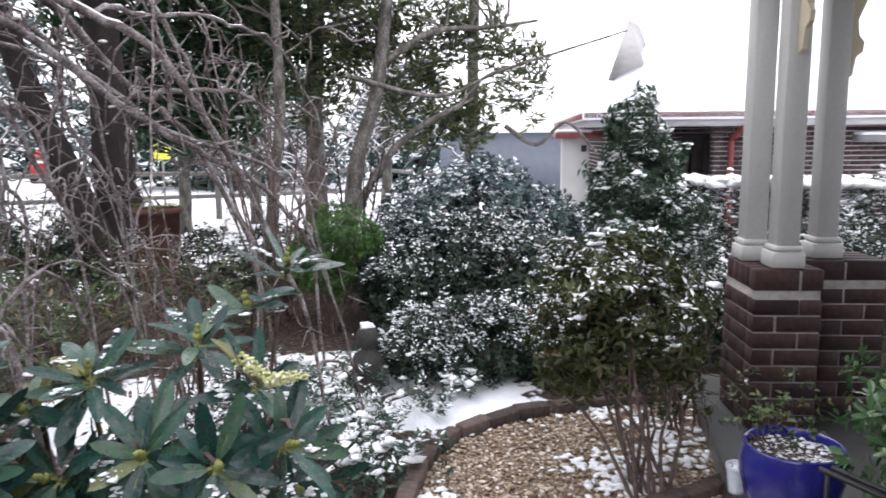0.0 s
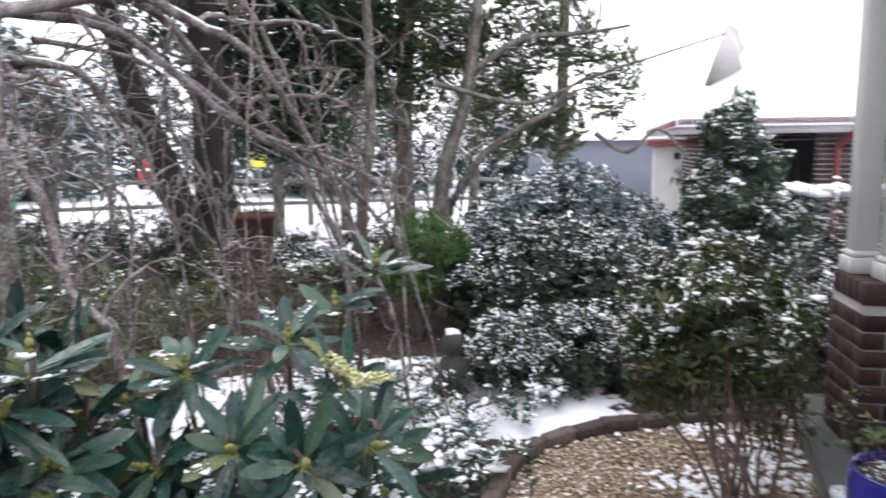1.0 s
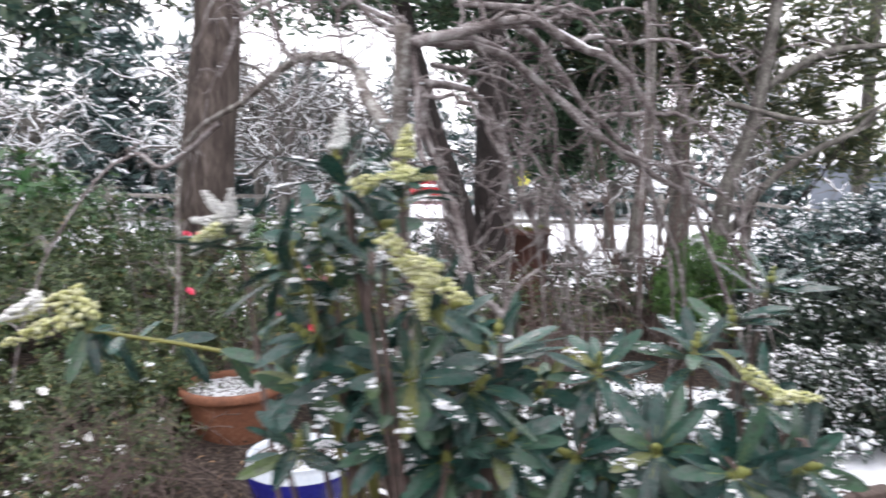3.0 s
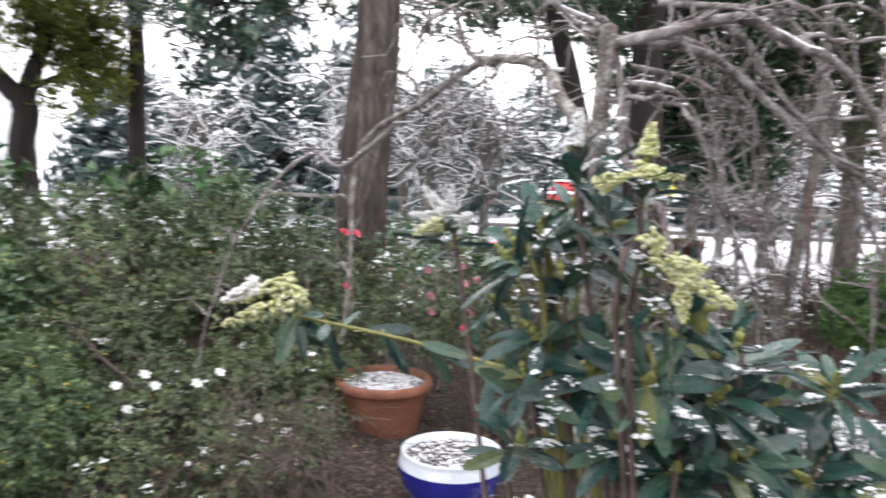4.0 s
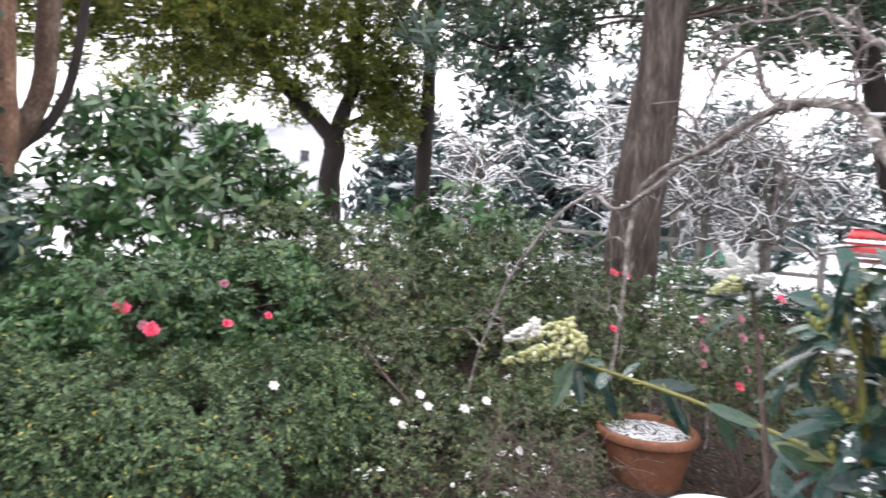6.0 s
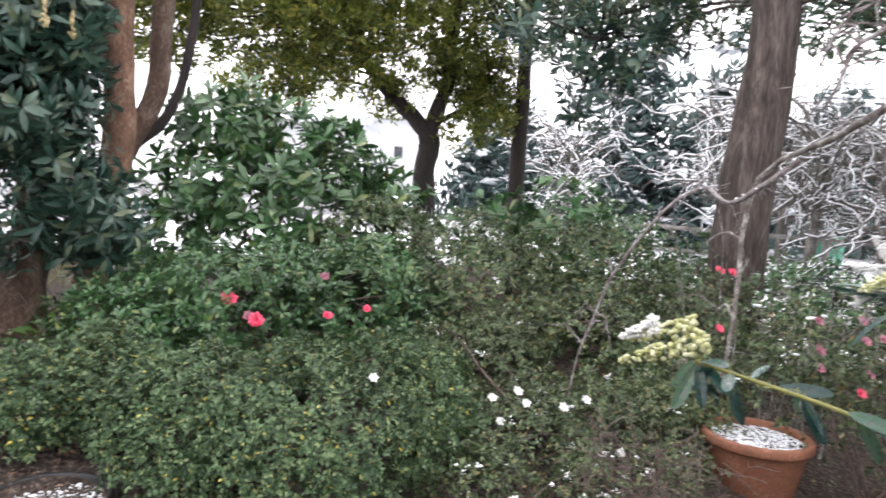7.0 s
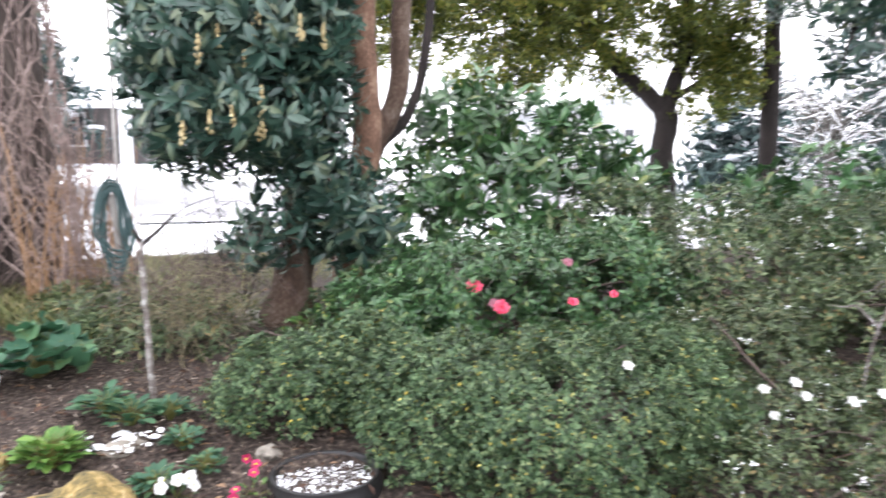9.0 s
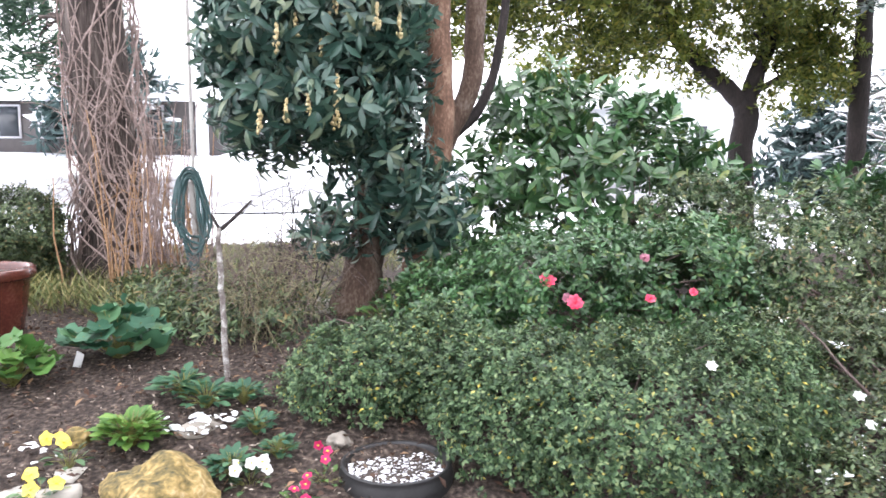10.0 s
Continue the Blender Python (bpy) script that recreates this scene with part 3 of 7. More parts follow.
gx = axis_steps(-9.0, 7.0, -700.0, 700.0, 0.11, 46)
gy = axis_steps(-4.0, 10.0, -700.0, 900.0, 0.11, 46)
X, Y = np.meshgrid(gx, gy)
Z = lie(X, Y)
bumpy = np.array([noise.noise(Vector((a * 1.3, b * 1.3, 0.0))) * 0.5 + noise.noise(Vector((a * 5, b * 5, 3.0))) * 0.25 for a, b in zip(X.ravel(), Y.ravel())]).reshape(X.shape)
gravel_zone = smooth01((X - 0.35) / 0.25) * smooth01((4.35 - Y) / 0.2)
Z = Z + bumpy * 0.05 * (1 - gravel_zone) - 0.035 * gravel_zone
white = np.clip(smooth01((np.hypot(X, Y) - 9.5) / 2.5) + 1.0 * np.exp(-(((X - 0.55) / 1.05) ** 4 + ((Y - 4.7) / 1.15) ** 4)) * smooth01((Y - 3.9 + 1.2 * X) / 0.5) * (1 - gravel_zone)
                + 0.85 * np.exp(-(((X + 0.8) / 0.9) ** 2 + ((Y - 4.8) / 0.8) ** 2)), 0, 1)
g = Geo()
ny, nx = X.shape
ii = (np.arange(ny - 1)[:, None] * nx + np.arange(nx - 1)[None]).ravel()
g.add(np.stack([X, Y, Z], -1).reshape(-1, 3), None, np.stack([ii, ii + 1, ii + nx + 1, ii + nx], -1))
m, n, l, b = shader("mulch_and_snow", 0.95, 0.0, 0.2)
t1, t2, t3 = noise_node(n, l, 3.0, 6.0), noise_node(n, l, 38.0, 5.0), noise_node(n, l, 7.0, 8.0)
soil = ramp_node(n, l, t2.outputs["Fac"], [(0.3, (0.014, 0.011, 0.01)), (0.5, (0.042, 0.032, 0.027)), (0.66, (0.1, 0.077, 0.063)), (0.8, (0.24, 0.2, 0.165))])
at = n.new("ShaderNodeAttribute")
at.attribute_name = "snow_cover"
mu = n.new("ShaderNodeMath")
mu.operation = "MULTIPLY_ADD"
mu.inputs[1].default_value = 1.25
l.new(at.outputs["Fac"], mu.inputs[0])
ms = n.new("ShaderNodeMath")
ms.operation = "SUBTRACT"
ms.inputs[1].default_value = 0.95
l.new(t3.outputs["Fac"], ms.inputs[0])
l.new(ms.outputs[0], mu.inputs[2])
fac = ramp_node(n, l, mu.outputs[0], [(0.0, (0, 0, 0)), (0.08, (1, 1, 1))])
sn = ramp_node(n, l, t1.outputs["Fac"], [(0.3, (0.74, 0.77, 0.82)), (0.7, (0.88, 0.89, 0.91))])
mx = n.new("ShaderNodeMix")
mx.data_type = "RGBA"
l.new(fac.outputs[0], mx.inputs["Factor"])
l.new(soil.outputs[0], mx.inputs["A"])
l.new(sn.outputs[0], mx.inputs["B"])
l.new(mx.outputs["Result"], b.inputs["Base Color"])
bump_node(n, l, b, t2.outputs["Fac"], 0.9, 0.02)
ground_mesh = g.mesh("ground", m, True)
attr = ground_mesh.attributes.new("snow_cover", "FLOAT", "POINT")
attr.data.foreach_set("value", white.ravel().astype(np.float32))
tagged(new("ground", ground_mesh), "dark mulch garden soil with patchy snow, snowed over further out", "ground", kind="structure")
# ---- gravel path, edging and porch ----
rng = np.random.default_rng(3)
m, n, l, b = shader("tan_gravel_bed", 0.95, 0.0, 0.25)
t1, t2 = noise_node(n, l, 60.0, 4.0), noise_node(n, l, 5.0, 4.0)
r1 = ramp_node(n, l, t1.outputs["Fac"], [(0.3, (0.07, 0.05, 0.04)), (0.5, (0.2, 0.15, 0.11)), (0.7, (0.34, 0.27, 0.2))])
l.new(r1.outputs[0], b.inputs["Base Color"])
bump_node(n, l, b, t1.outputs["Fac"], 1.0, 0.01)
EDGE = bend_line([(0.42, 2.2, 0), (0.5, 2.9, 0), (0.66, 3.5, 0), (0.9, 3.93, 0), (1.35, 4.2, 0), (1.9, 4.3, 0), (2.6, 4.4, 0)], 60)
g = Geo()
rows_y = np.linspace(0, 1, 24)
inner = np.stack([np.linspace(0.45, 2.6, len(EDGE)), np.full(len(EDGE), 1.2)], 1)
grid = EDGE[None, :, :2] * rows_y[:, None, None] + inner[None] * (1 - rows_y[:, None, None])
gz = 0.015 + rng.normal(0, 0.003, grid.shape[:2])
ii = (np.arange(23)[:, None] * len(EDGE) + np.arange(len(EDGE) - 1)[None]).ravel()
g.add(np.concatenate([grid, gz[..., None]], -1).reshape(-1, 3), None, np.stack([ii, ii + 1, ii + len(EDGE) + 1, ii + len(EDGE)], -1))
path_ob = tagged(new("gravel_path", g.mesh("gravel_path", m, True)), "tan gravel path with thin melting snow", "path", kind="structure")


def spread_on_path(k):
    u, v = rng.random(k), rng.random(k)
    fu = u * (len(EDGE) - 1)
    i = np.minimum(fu.astype(int), len(EDGE) - 2)
    f = (fu - i)[:, None]
    e2, in2 = EDGE[i, :2] * (1 - f) + EDGE[i + 1, :2] * f, inner[i] * (1 - f) + inner[i + 1] * f
    return e2 * v[:, None] + in2 * (1 - v[:, None])


PEBBLE = pieces("mixed_tan_pebble", [(0.0, (0.1, 0.075, 0.06)), (0.3, (0.24, 0.17, 0.12)), (0.6, (0.36, 0.28, 0.2)), (0.85, (0.5, 0.44, 0.38)), (1.0, (0.62, 0.58, 0.54))], 0.8, 40.0, 0.2)
g = Geo()
pp = spread_on_path(20000)
keepp = pp[:, 1] > 1.25
pp = pp[keepp]
blobs(g, np.concatenate([pp, np.full((len(pp), 1), 0.022)], 1), rng.uniform(0.006, 0.014, len(pp)), 0.6, 0.2, rng)
tagged(g.part("gravel", PEBBLE), "loose tan and brown pebbles on the path", "gravel", kind="stuff")
g = Geo()
pp = spread_on_path(9000)
wet = np.array([noise.noise(Vector((a * 2.2, b_ * 2.2, 7.0))) for a, b_ in pp])
pp = pp[(wet + 0.35 * np.exp(-((pp[:, 0] - 1.9) / 0.5) ** 2) + rng.normal(0, 0.12, len(pp)) > 0.36) & (pp[:, 1] > 2.2)]
blobs(g, np.concatenate([pp, np.full((len(pp), 1), 0.03)], 1), rng.uniform(0.008, 0.03, len(pp)), 0.3, 0.3, rng)
tagged(g.part("snow_on_path", SNOW), "small patches of melting snow on the gravel", "snow", kind="stuff")

edging = thing("path_edging", "curved worn brown brick garden edging beside the gravel", "edging", (0, 0, 0))
eb = Geo()
box(eb, (-0.112, -0.045, -0.06), (0.112, 0.045, 0.055), bevel=0.008)
brick_me = eb.mesh("brick", BRICK_EDGE)
seg = np.concatenate([[0], np.cumsum(np.linalg.norm(np.diff(EDGE, axis=0), axis=1))])
s0 = 0.1
while s0 < seg[-1]:
    k = min(np.searchsorted(seg, s0), len(EDGE) - 1)
    d = EDGE[k] - EDGE[k - 1]
    o = new("brick", brick_me)
    o.parent = edging
    o.matrix_local = pose(EDGE[k][0], EDGE[k][1], 0.03 + rng.normal(0, 0.006), rng.normal(0, 2), rng.normal(0, 2), math.degrees(math.atan2(d[1], d[0])) + rng.normal(0, 2.5))
    s0 += 0.235
edging2 = thing("path_edging", "short worn brown brick edging beside the porch", "edging", (0, 0, 0))
for k in range(5):
    o = new("brick", brick_me)
    o.parent = edging2
    o.matrix_local = pose(1.3 + k * 0.225, 2.86 + k * 0.085, 0.02 + rng.normal(0, 0.005), rng.normal(0, 2), rng.normal(0, 2), 20 + rng.normal(0, 3))

PORCH_ROT = -14.0
g = Geo()
box(g, (0.0, -3.2, -0.3), (3.6, 1.2, 0.0), bevel=0.012)
porch = g.part("porch_floor", CONCRETE)
porch.matrix_world = pose(2.2, 3.42, 0.13, 0, 0, -21)
tagged(porch, "wet grey concrete porch slab beside the gravel", "porch", kind="structure")

BL, BH, GAP = 0.23, 0.081, 0.0102


def brick_block(parent, w, d, z0, z1, mesh_cache, seed):
    """Stretcher-bond bricks on the four faces of a w x d pier, with a rowlock course on top."""
    r = random.Random(seed)

    def one(cx, cy, cz, lx, ly, lz):
        key = (round(lx, 3), round(ly, 3), round(lz, 3))
        if key not in mesh_cache:
            q = Geo()
            box(q, (-lx / 2, -ly / 2, -lz / 2), (lx / 2, ly / 2, lz / 2), bevel=0.004)
            mesh_cache[key] = q.mesh("brick", BRICK_DARK)
        o = new("brick", mesh_cache[key])
        o.parent = parent
        o.matrix_local = pose(cx + r.gauss(0, 0.001), cy + r.gauss(0, 0.001), cz, 0, 0, r.gauss(0, 0.4))

    course, z = 0, z0
    while z + BH < z1 - 0.118:
        for face in range(4):
            span = w if face % 2 == 0 else d
            a = 0.0 if (course + face) % 2 else -0.12
            while a < span - 0.02:
                lo, hi = max(a, 0.0), min(a + BL, span)
                if hi - lo > 0.03:
                    c = (lo + hi) / 2
                    x, y = {0: (c, 0.05), 1: (w - 0.05, c), 2: (c, d - 0.05), 3: (0.05, c)}[face]
                    one(x, y, z + BH / 2, hi - lo if face % 2 == 0 else 0.1, 0.1 if face % 2 == 0 else hi - lo, BH)
                a += BL + GAP
        course += 1
        z += BH + GAP
    a = 0.0
    while a < d - 0.03:
        h = min(BH, d - a)
        b_ = 0.0
        while b_ < w - 0.03:
            ww = min(BL, w - b_)
            one(b_ + ww / 2, a + h / 2, z1 - 0.055, ww, h, 0.11)
            b_ += BL + GAP
        a += BH + GAP


cache = {}
pier = thing("brick_pier", "dark purple-brown brick porch pier with pale mortar", "pier", (0, 0, 0))
pier.matrix_world = pose(2.465, 3.55, 0.13, 0, 0, -12)
brick_block(pier, 0.35, 0.47, 0.0, 0.88, cache, 1)
g = Geo()
box(g, (0.008, 0.008, 0), (0.342, 0.462, 0.87))
g.part("mortar_core", MORTAR, pier, "pale mortar joints")
pier2 = thing("brick_pier", "dark brown brick porch pier wing, set back", "pier", (0, 0, 0))
pier2.matrix_world = pose(2.885, 3.76, 0.13, 0, 0, -12)
brick_block(pier2, 0.47, 0.35, 0.0, 0.88, cache, 2)
g = Geo()
box(g, (0.008, 0.008, 0), (0.462, 0.342, 0.87))
g.part("mortar_core", MORTAR, pier2, "pale mortar joints")

post_g = Geo()
box(post_g, (-0.06, -0.06, 0.1), (0.06, 0.06, 1.957), bevel=0.004)
post_base = Geo()
box(post_base, (-0.085, -0.085, 0.0), (0.085, 0.085, 0.085), bevel=0.006)
box(post_base, (-0.075, -0.075, 0.084), (0.075, 0.075, 0.12), bevel=0.012)


def bracket_part(parent, mat, rot, at):
    """A scrolled fretwork bracket, sawn from board."""
    prof = [(0, 0), (0.0, -0.62), (0.035, -0.6), (0.05, -0.5), (0.085, -0.47), (0.09, -0.42), (0.06, -0.38), (0.05, -0.3), (0.09, -0.2), (0.2, -0.09), (0.3, -0.06), (0.34, 0.0)]
    bm = bmesh.new()
    f = bm.faces.new([bm.verts.new((x, -0.014, z)) for x, z in prof])
    e = bmesh.ops.extrude_face_region(bm, geom=[f])
    bmesh.ops.translate(bm, verts=[v for v in e["geom"] if isinstance(v, bmesh.types.BMVert)], vec=(0, 0.028, 0))
    bmesh.ops.recalc_face_normals(bm, faces=bm.faces[:])
    bmesh.ops.triangulate(bm, faces=bm.faces[:])
    me = bpy.data.meshes.new("bracket")
    bm.to_mesh(me)
    bm.free()
    me.materials.append(mat)
    o = new("bracket", me)
    o.parent = parent
    o.matrix_local = pose(*at, 0, 0, rot)
    return tagged(o, "cream fretwork bracket" if mat is CREAM else "dark fretwork bracket seen in shade")


def porch_post(x, y, label):
    o = thing("porch_post", label, "post", (x, y, 1.012), "porch posts")
    o.rotation_euler = (0, 0, radians(-12))
    post_g.part("shaft", PAINT, o)
    post_base.part("base_moulding", PAINT, o)
    return o


p1 = porch_post(2.64, 3.88, "pale grey-green square porch post on a brick pier")
p2 = porch_post(2.66, 3.62, "pale grey-green square porch post with cream bracket")
p3 = porch_post(3.08, 3.88, "pale grey-green square porch post with scrolled bracket")
bracket_part(p2, CREAM, -80, (0.0, -0.06, 1.72))
bracket_part(p3, CREAM, 0, (0.06, 0.0, 1.62))

g = Geo()
box(g, (-0.3, -5.2, 0.0), (4.4, 0.75, 0.16))
pr = g.part("porch_ceiling", PAINT)
pr.matrix_world = pose(2.55, 3.62, 2.97, 0, 0, -12)
tagged(pr, "pale boarded porch ceiling and roof edge", "ceiling", kind="structure")
# never seen: wall added behind the camera to dim light on pier and porch
g = Geo()
box(g, (0.0, -0.25, -0.4), (7.5, 0.0, 3.0))
wl_ = g.part("wall_south", BRICK_HOUSE)
wl_.matrix_world = pose(0.6, -1.35, 0.0, 0, 0, -12)
tagged(wl_, "unseen dark brick wall added behind the porch to dim light from behind", "wall", kind="structure")

# ---- brick house across the garden ----
house = thing("brick_house", "dark brown brick house with snow-covered roof and red gutter", "house", (0, 0, 0))
house.matrix_world = pose(4.81, 12.5, -0.35, 0, 0, -14)
EAVE = 2.42


def hpart(name, mat, boxes, label="", parent=house, bevel=0.0):
    q = Geo()
    for lo, hi in boxes:
        box(q, lo, hi, bevel=bevel)
    return q.part(name, mat, parent, label)


wall_front = hpart("wall", MORTAR_PALE, [((2.3, 0.6, 0), (12, 0.8, EAVE)), ((1.0, 2.2, 0), (3.4, 2.4, EAVE)), ((0.6, 0.6, 0), (1.0, 2.4, EAVE)), ((3.4, 0.8, 0), (3.6, 2.4, EAVE)), ((0.6, 2.4, 0), (0.8, 8, EAVE))], "pale mortar behind the bricks")
q = Geo()
for course in range(28):
    z = course * 0.086 + 0.005
    for x0, x1, y in ((2.3, 12.0, 0.6), (1.0, 3.4, 2.2), (0.6, 1.0, 0.6)):
        a = x0 - (0.12 if course % 2 else 0)
        while a < x1 - 0.03:
            lo, hi = max(a, x0), min(a + 0.23, x1)
            if hi - lo > 0.03:
                box(q, (lo, y - 0.012, z), (hi, y + 0.05, z + 0.066))
            a += 0.24
    for y0, y1, x in ((0.6, 0.8, 2.288), (0.6, 2.4, 0.988), (0.6, 8.0, 0.588)):
        a = y0 - (0.12 if course % 2 else 0)
        while a < y1 - 0.03:
            lo, hi = max(a, y0), min(a + 0.23, y1)
            if hi - lo > 0.03:
                box(q, (x, lo, z), (x + 0.03, hi, z + 0.066))
            a += 0.24
tagged(q.part("brickwork", BRICK_HOUSE, house, "dark brown bricks with pale joints"), kind="stuff")
hpart("fascia", FASCIA, [((0.02, 0.0, EAVE - 0.16), (12, 0.03, EAVE - 0.02)), ((0.0, 0.0, EAVE - 0.16), (0.03, 8, EAVE - 0.02))])
hpart("gutter", GUTTER, [((-0.1, -0.12, EAVE - 0.03), (12, 0.0, EAVE + 0.07)), ((-0.12, -0.1, EAVE - 0.03), (0.0, 8, EAVE + 0.07))], bevel=0.01)
hpart("soffit", FASCIA, [((0.03, 0.03, EAVE - 0.17), (12, 0.6, EAVE - 0.15))])
q = Geo()
tube(q, bend_line([(2.72, -0.06, EAVE - 0.03), (2.7, -0.04, EAVE - 0.14), (2.62, 0.42, EAVE - 0.36), (2.6, 0.53, EAVE - 0.5), (2.6, 0.53, 0.0)], 16), 0.058, 8)
q.part("downpipe", GUTTER, house)
door = hpart("door", DOORPAINT, [((2.1, 2.13, 0.05), (2.95, 2.17, 2.1))], "dark brown slatted door in the veranda")
for k in range(4):
    hpart("slat", DOORPAINT, [((2.17 + k * 0.19, 2.1, 0.15), (2.29 + k * 0.19, 2.128, 2.0))], parent=door)
win = hpart("window", DOORPAINT, [((1.2, 2.13, 0.9), (1.24, 2.18, 2.0)), ((1.8, 2.13, 0.9), (1.84, 2.18, 2.0)), ((1.24, 2.13, 0.9), (1.8, 2.18, 0.94)), ((1.24, 2.13, 1.96), (1.8, 2.18, 2.0))])
hpart("pane", GLASS, [((1.24, 2.15, 0.94), (1.8, 2.16, 1.96))], parent=win)
awning = hpart("awning", ROOFGREY, [((4.7, 0.25, 1.95), (7.6, 0.58, 2.07))], "dark awning with a line of snow")
hpart("awning_snow", SNOW, [((4.7, 0.22, 2.073), (7.6, 0.58, 2.13))], parent=awning, bevel=0.02)
# roof: hip on the near end, a small gable high on it
q = Geo()
rv = [(-0.12, -0.12, EAVE + 0.06), (12, -0.12, EAVE + 0.06), (12, 4.2, 5.0), (2.6, 4.2, 5.0), (-0.12, 8.5, EAVE + 0.06), (12, 8.5, EAVE + 0.06)]
q.add(rv + [(a, b_, c - 0.12) for a, b_, c in rv], [[0, 3, 4], [6, 10, 9]], [[0, 1, 2, 3], [3, 2, 5, 4], [6, 9, 8, 7], [9, 10, 11, 8], [0, 6, 7, 1]])
roof = q.part("roof", SNOW, house, "roof under an even layer of snow")
q = Geo()
tri = [(1.02, 2.45, 4.42), (1.12, 1.3, 3.45), (0.42, 0.78, 3.1)]
q.add(tri + [(x + 0.5, y + 1.6, z + 0.1) for x, y, z in tri], [[0, 2, 1], [3, 4, 5]], [[0, 1, 4, 3], [1, 2, 5, 4], [2, 0, 3, 5]])
q.part("gablet", GABLE_GREY, house, "pale grey triangular gable end high on the roof")
# corner porch box of the house
porchbox = hpart("entry_box", PAINT, [((-0.35, 1.2, 0.55), (0.15, 1.7, 2.05))], "pale painted entry box on a brick base", bevel=0.01)
for zz in (0.72, 1.8):
    hpart("vent", DARK_METAL, [((-0.0, 1.17, zz), (0.1, 1.198, zz + 0.12))], parent=porchbox)
hpart("entry_base", BRICK_HOUSE, [((-0.4, 1.15, 0.0), (0.2, 1.75, 0.55))], "brown brick base", bevel=0.01)
hpart("entry_roof", GUTTER, [((-0.5, 1.05, 2.052), (0.4, 1.85, 2.16))], "small red-edged porch roof", bevel=0.02)
hpart("entry_snow", SNOW, [((-0.48, 1.07, 2.163), (0.2, 1.83, 2.22))], bevel=0.02)

# grey shed behind
shed = thing("garden_shed", "blue-grey clad garage behind the gum trees", "shed", (0, 0, 0))
shed.matrix_world = pose(5.6, 23.5, -0.2, 0, 0, -10)
hpart("wall", GREYWALL, [((-1.7, 0, 0), (3.0, 3, 2.1))], parent=shed)
q = Geo()
q.add([(-1.9, -0.2, 2.1), (3.2, -0.2, 2.1), (3.2, 3.2, 2.5), (-1.9, 3.2, 2.5), (-1.9, -0.2, 2.18), (3.2, -0.2, 2.18), (3.2, 3.2, 2.6), (-1.9, 3.2, 2.6)], None, [[4, 5, 6, 7], [0, 1, 5, 4], [0, 4, 7, 3], [1, 2, 6, 5], [3, 2, 1, 0], [2, 3, 7, 6]])
q.part("roof", SNOW, shed)

# ---- shrubs round the path ----
shrub("pieris_shrub", "dark green shrub with drooping leaves, light snow and bare stems", [(1.68, 3.42, 0.84, 0.38, 0.38, 0.36), (1.48, 3.5, 0.66, 0.22, 0.25, 0.24), (1.9, 3.45, 0.7, 0.22, 0.3, 0.32), (1.66, 3.4, 0.98, 0.26, 0.24, 0.2)],
      900, 9, 0.048, 0.017, LEAF_OLIVE, 21, 0.5, 0.055, 0.75, 0.1, 13, TWIG, (1.72, 3.12), droop=0.45)
shrub("snowy_viburnum", "broad dull blue-green shrub dusted with snow", [(1.65, 7.4, 0.85, 0.75, 0.6, 0.62), (1.1, 7.2, 0.55, 0.6, 0.5, 0.5), (2.25, 7.2, 0.6, 0.55, 0.5, 0.55)],
      2300, 8, 0.075, 0.032, LEAF_BLUISH, 22, 0.8, 0.07, 0.4)
shrub("evergreen_shrub", "olive-dark evergreen shrub with light snow", [(1.45, 6.3, 0.55, 0.6, 0.45, 0.5), (0.95, 6.3, 0.4, 0.4, 0.4, 0.35), (2.0, 6.0, 0.5, 0.5, 0.4, 0.42)],
      2300, 8, 0.05, 0.024, LEAF_DARK, 23, 0.5, 0.05, 0.4)
shrub("low_evergreen_shrub", "low dark shrub with snow on its leaf tips", [(1.4, 5.2, 0.26, 0.5, 0.42, 0.3), (0.95, 5.15, 0.22, 0.35, 0.35, 0.26), (1.85, 5.0, 0.25, 0.35, 0.35, 0.28)],
      1500, 9, 0.05, 0.02, LEAF_DARK, 24, 0.9, 0.05, 0.4)
shrub("green_shrub", "small fresh green feathery shrub", [(0.36, 6.7, 0.82, 0.34, 0.3, 0.27), (0.2, 6.6, 0.6, 0.3, 0.3, 0.25)], 1800, 9, 0.03, 0.012, LEAF_BRIGHT, 25, 0.0, 0.04, 0.4)
HEDGE_AT = [(4.3 + k * 0.45, 8.8 - k * 0.26) for k in range(9)]
shrub("box_hedge", "trimmed dark hedge with a thick cap of snow", [(x, y, 0.52, 0.42, 0.42, 0.68) for x, y in HEDGE_AT], 5200, 8, 0.04, 0.02, LEAF_DARK, 26, 0.8, 0.045, 0.3, root=(6.0, 7.8), flake=0.9)
g = Geo()
cc = np.array([(x + rng.normal(0, 0.22), y + rng.normal(0, 0.2), 1.17 + rng.normal(0, 0.025)) for x, y in HEDGE_AT for _ in range(26)])
blobs(g, cc, rng.uniform(0.08, 0.17, len(cc)), 0.35, 0.12, rng)
tagged(g.part("hedge_snow", SNOW), "thick lumpy snow lying on the hedge", "snow", kind="stuff")

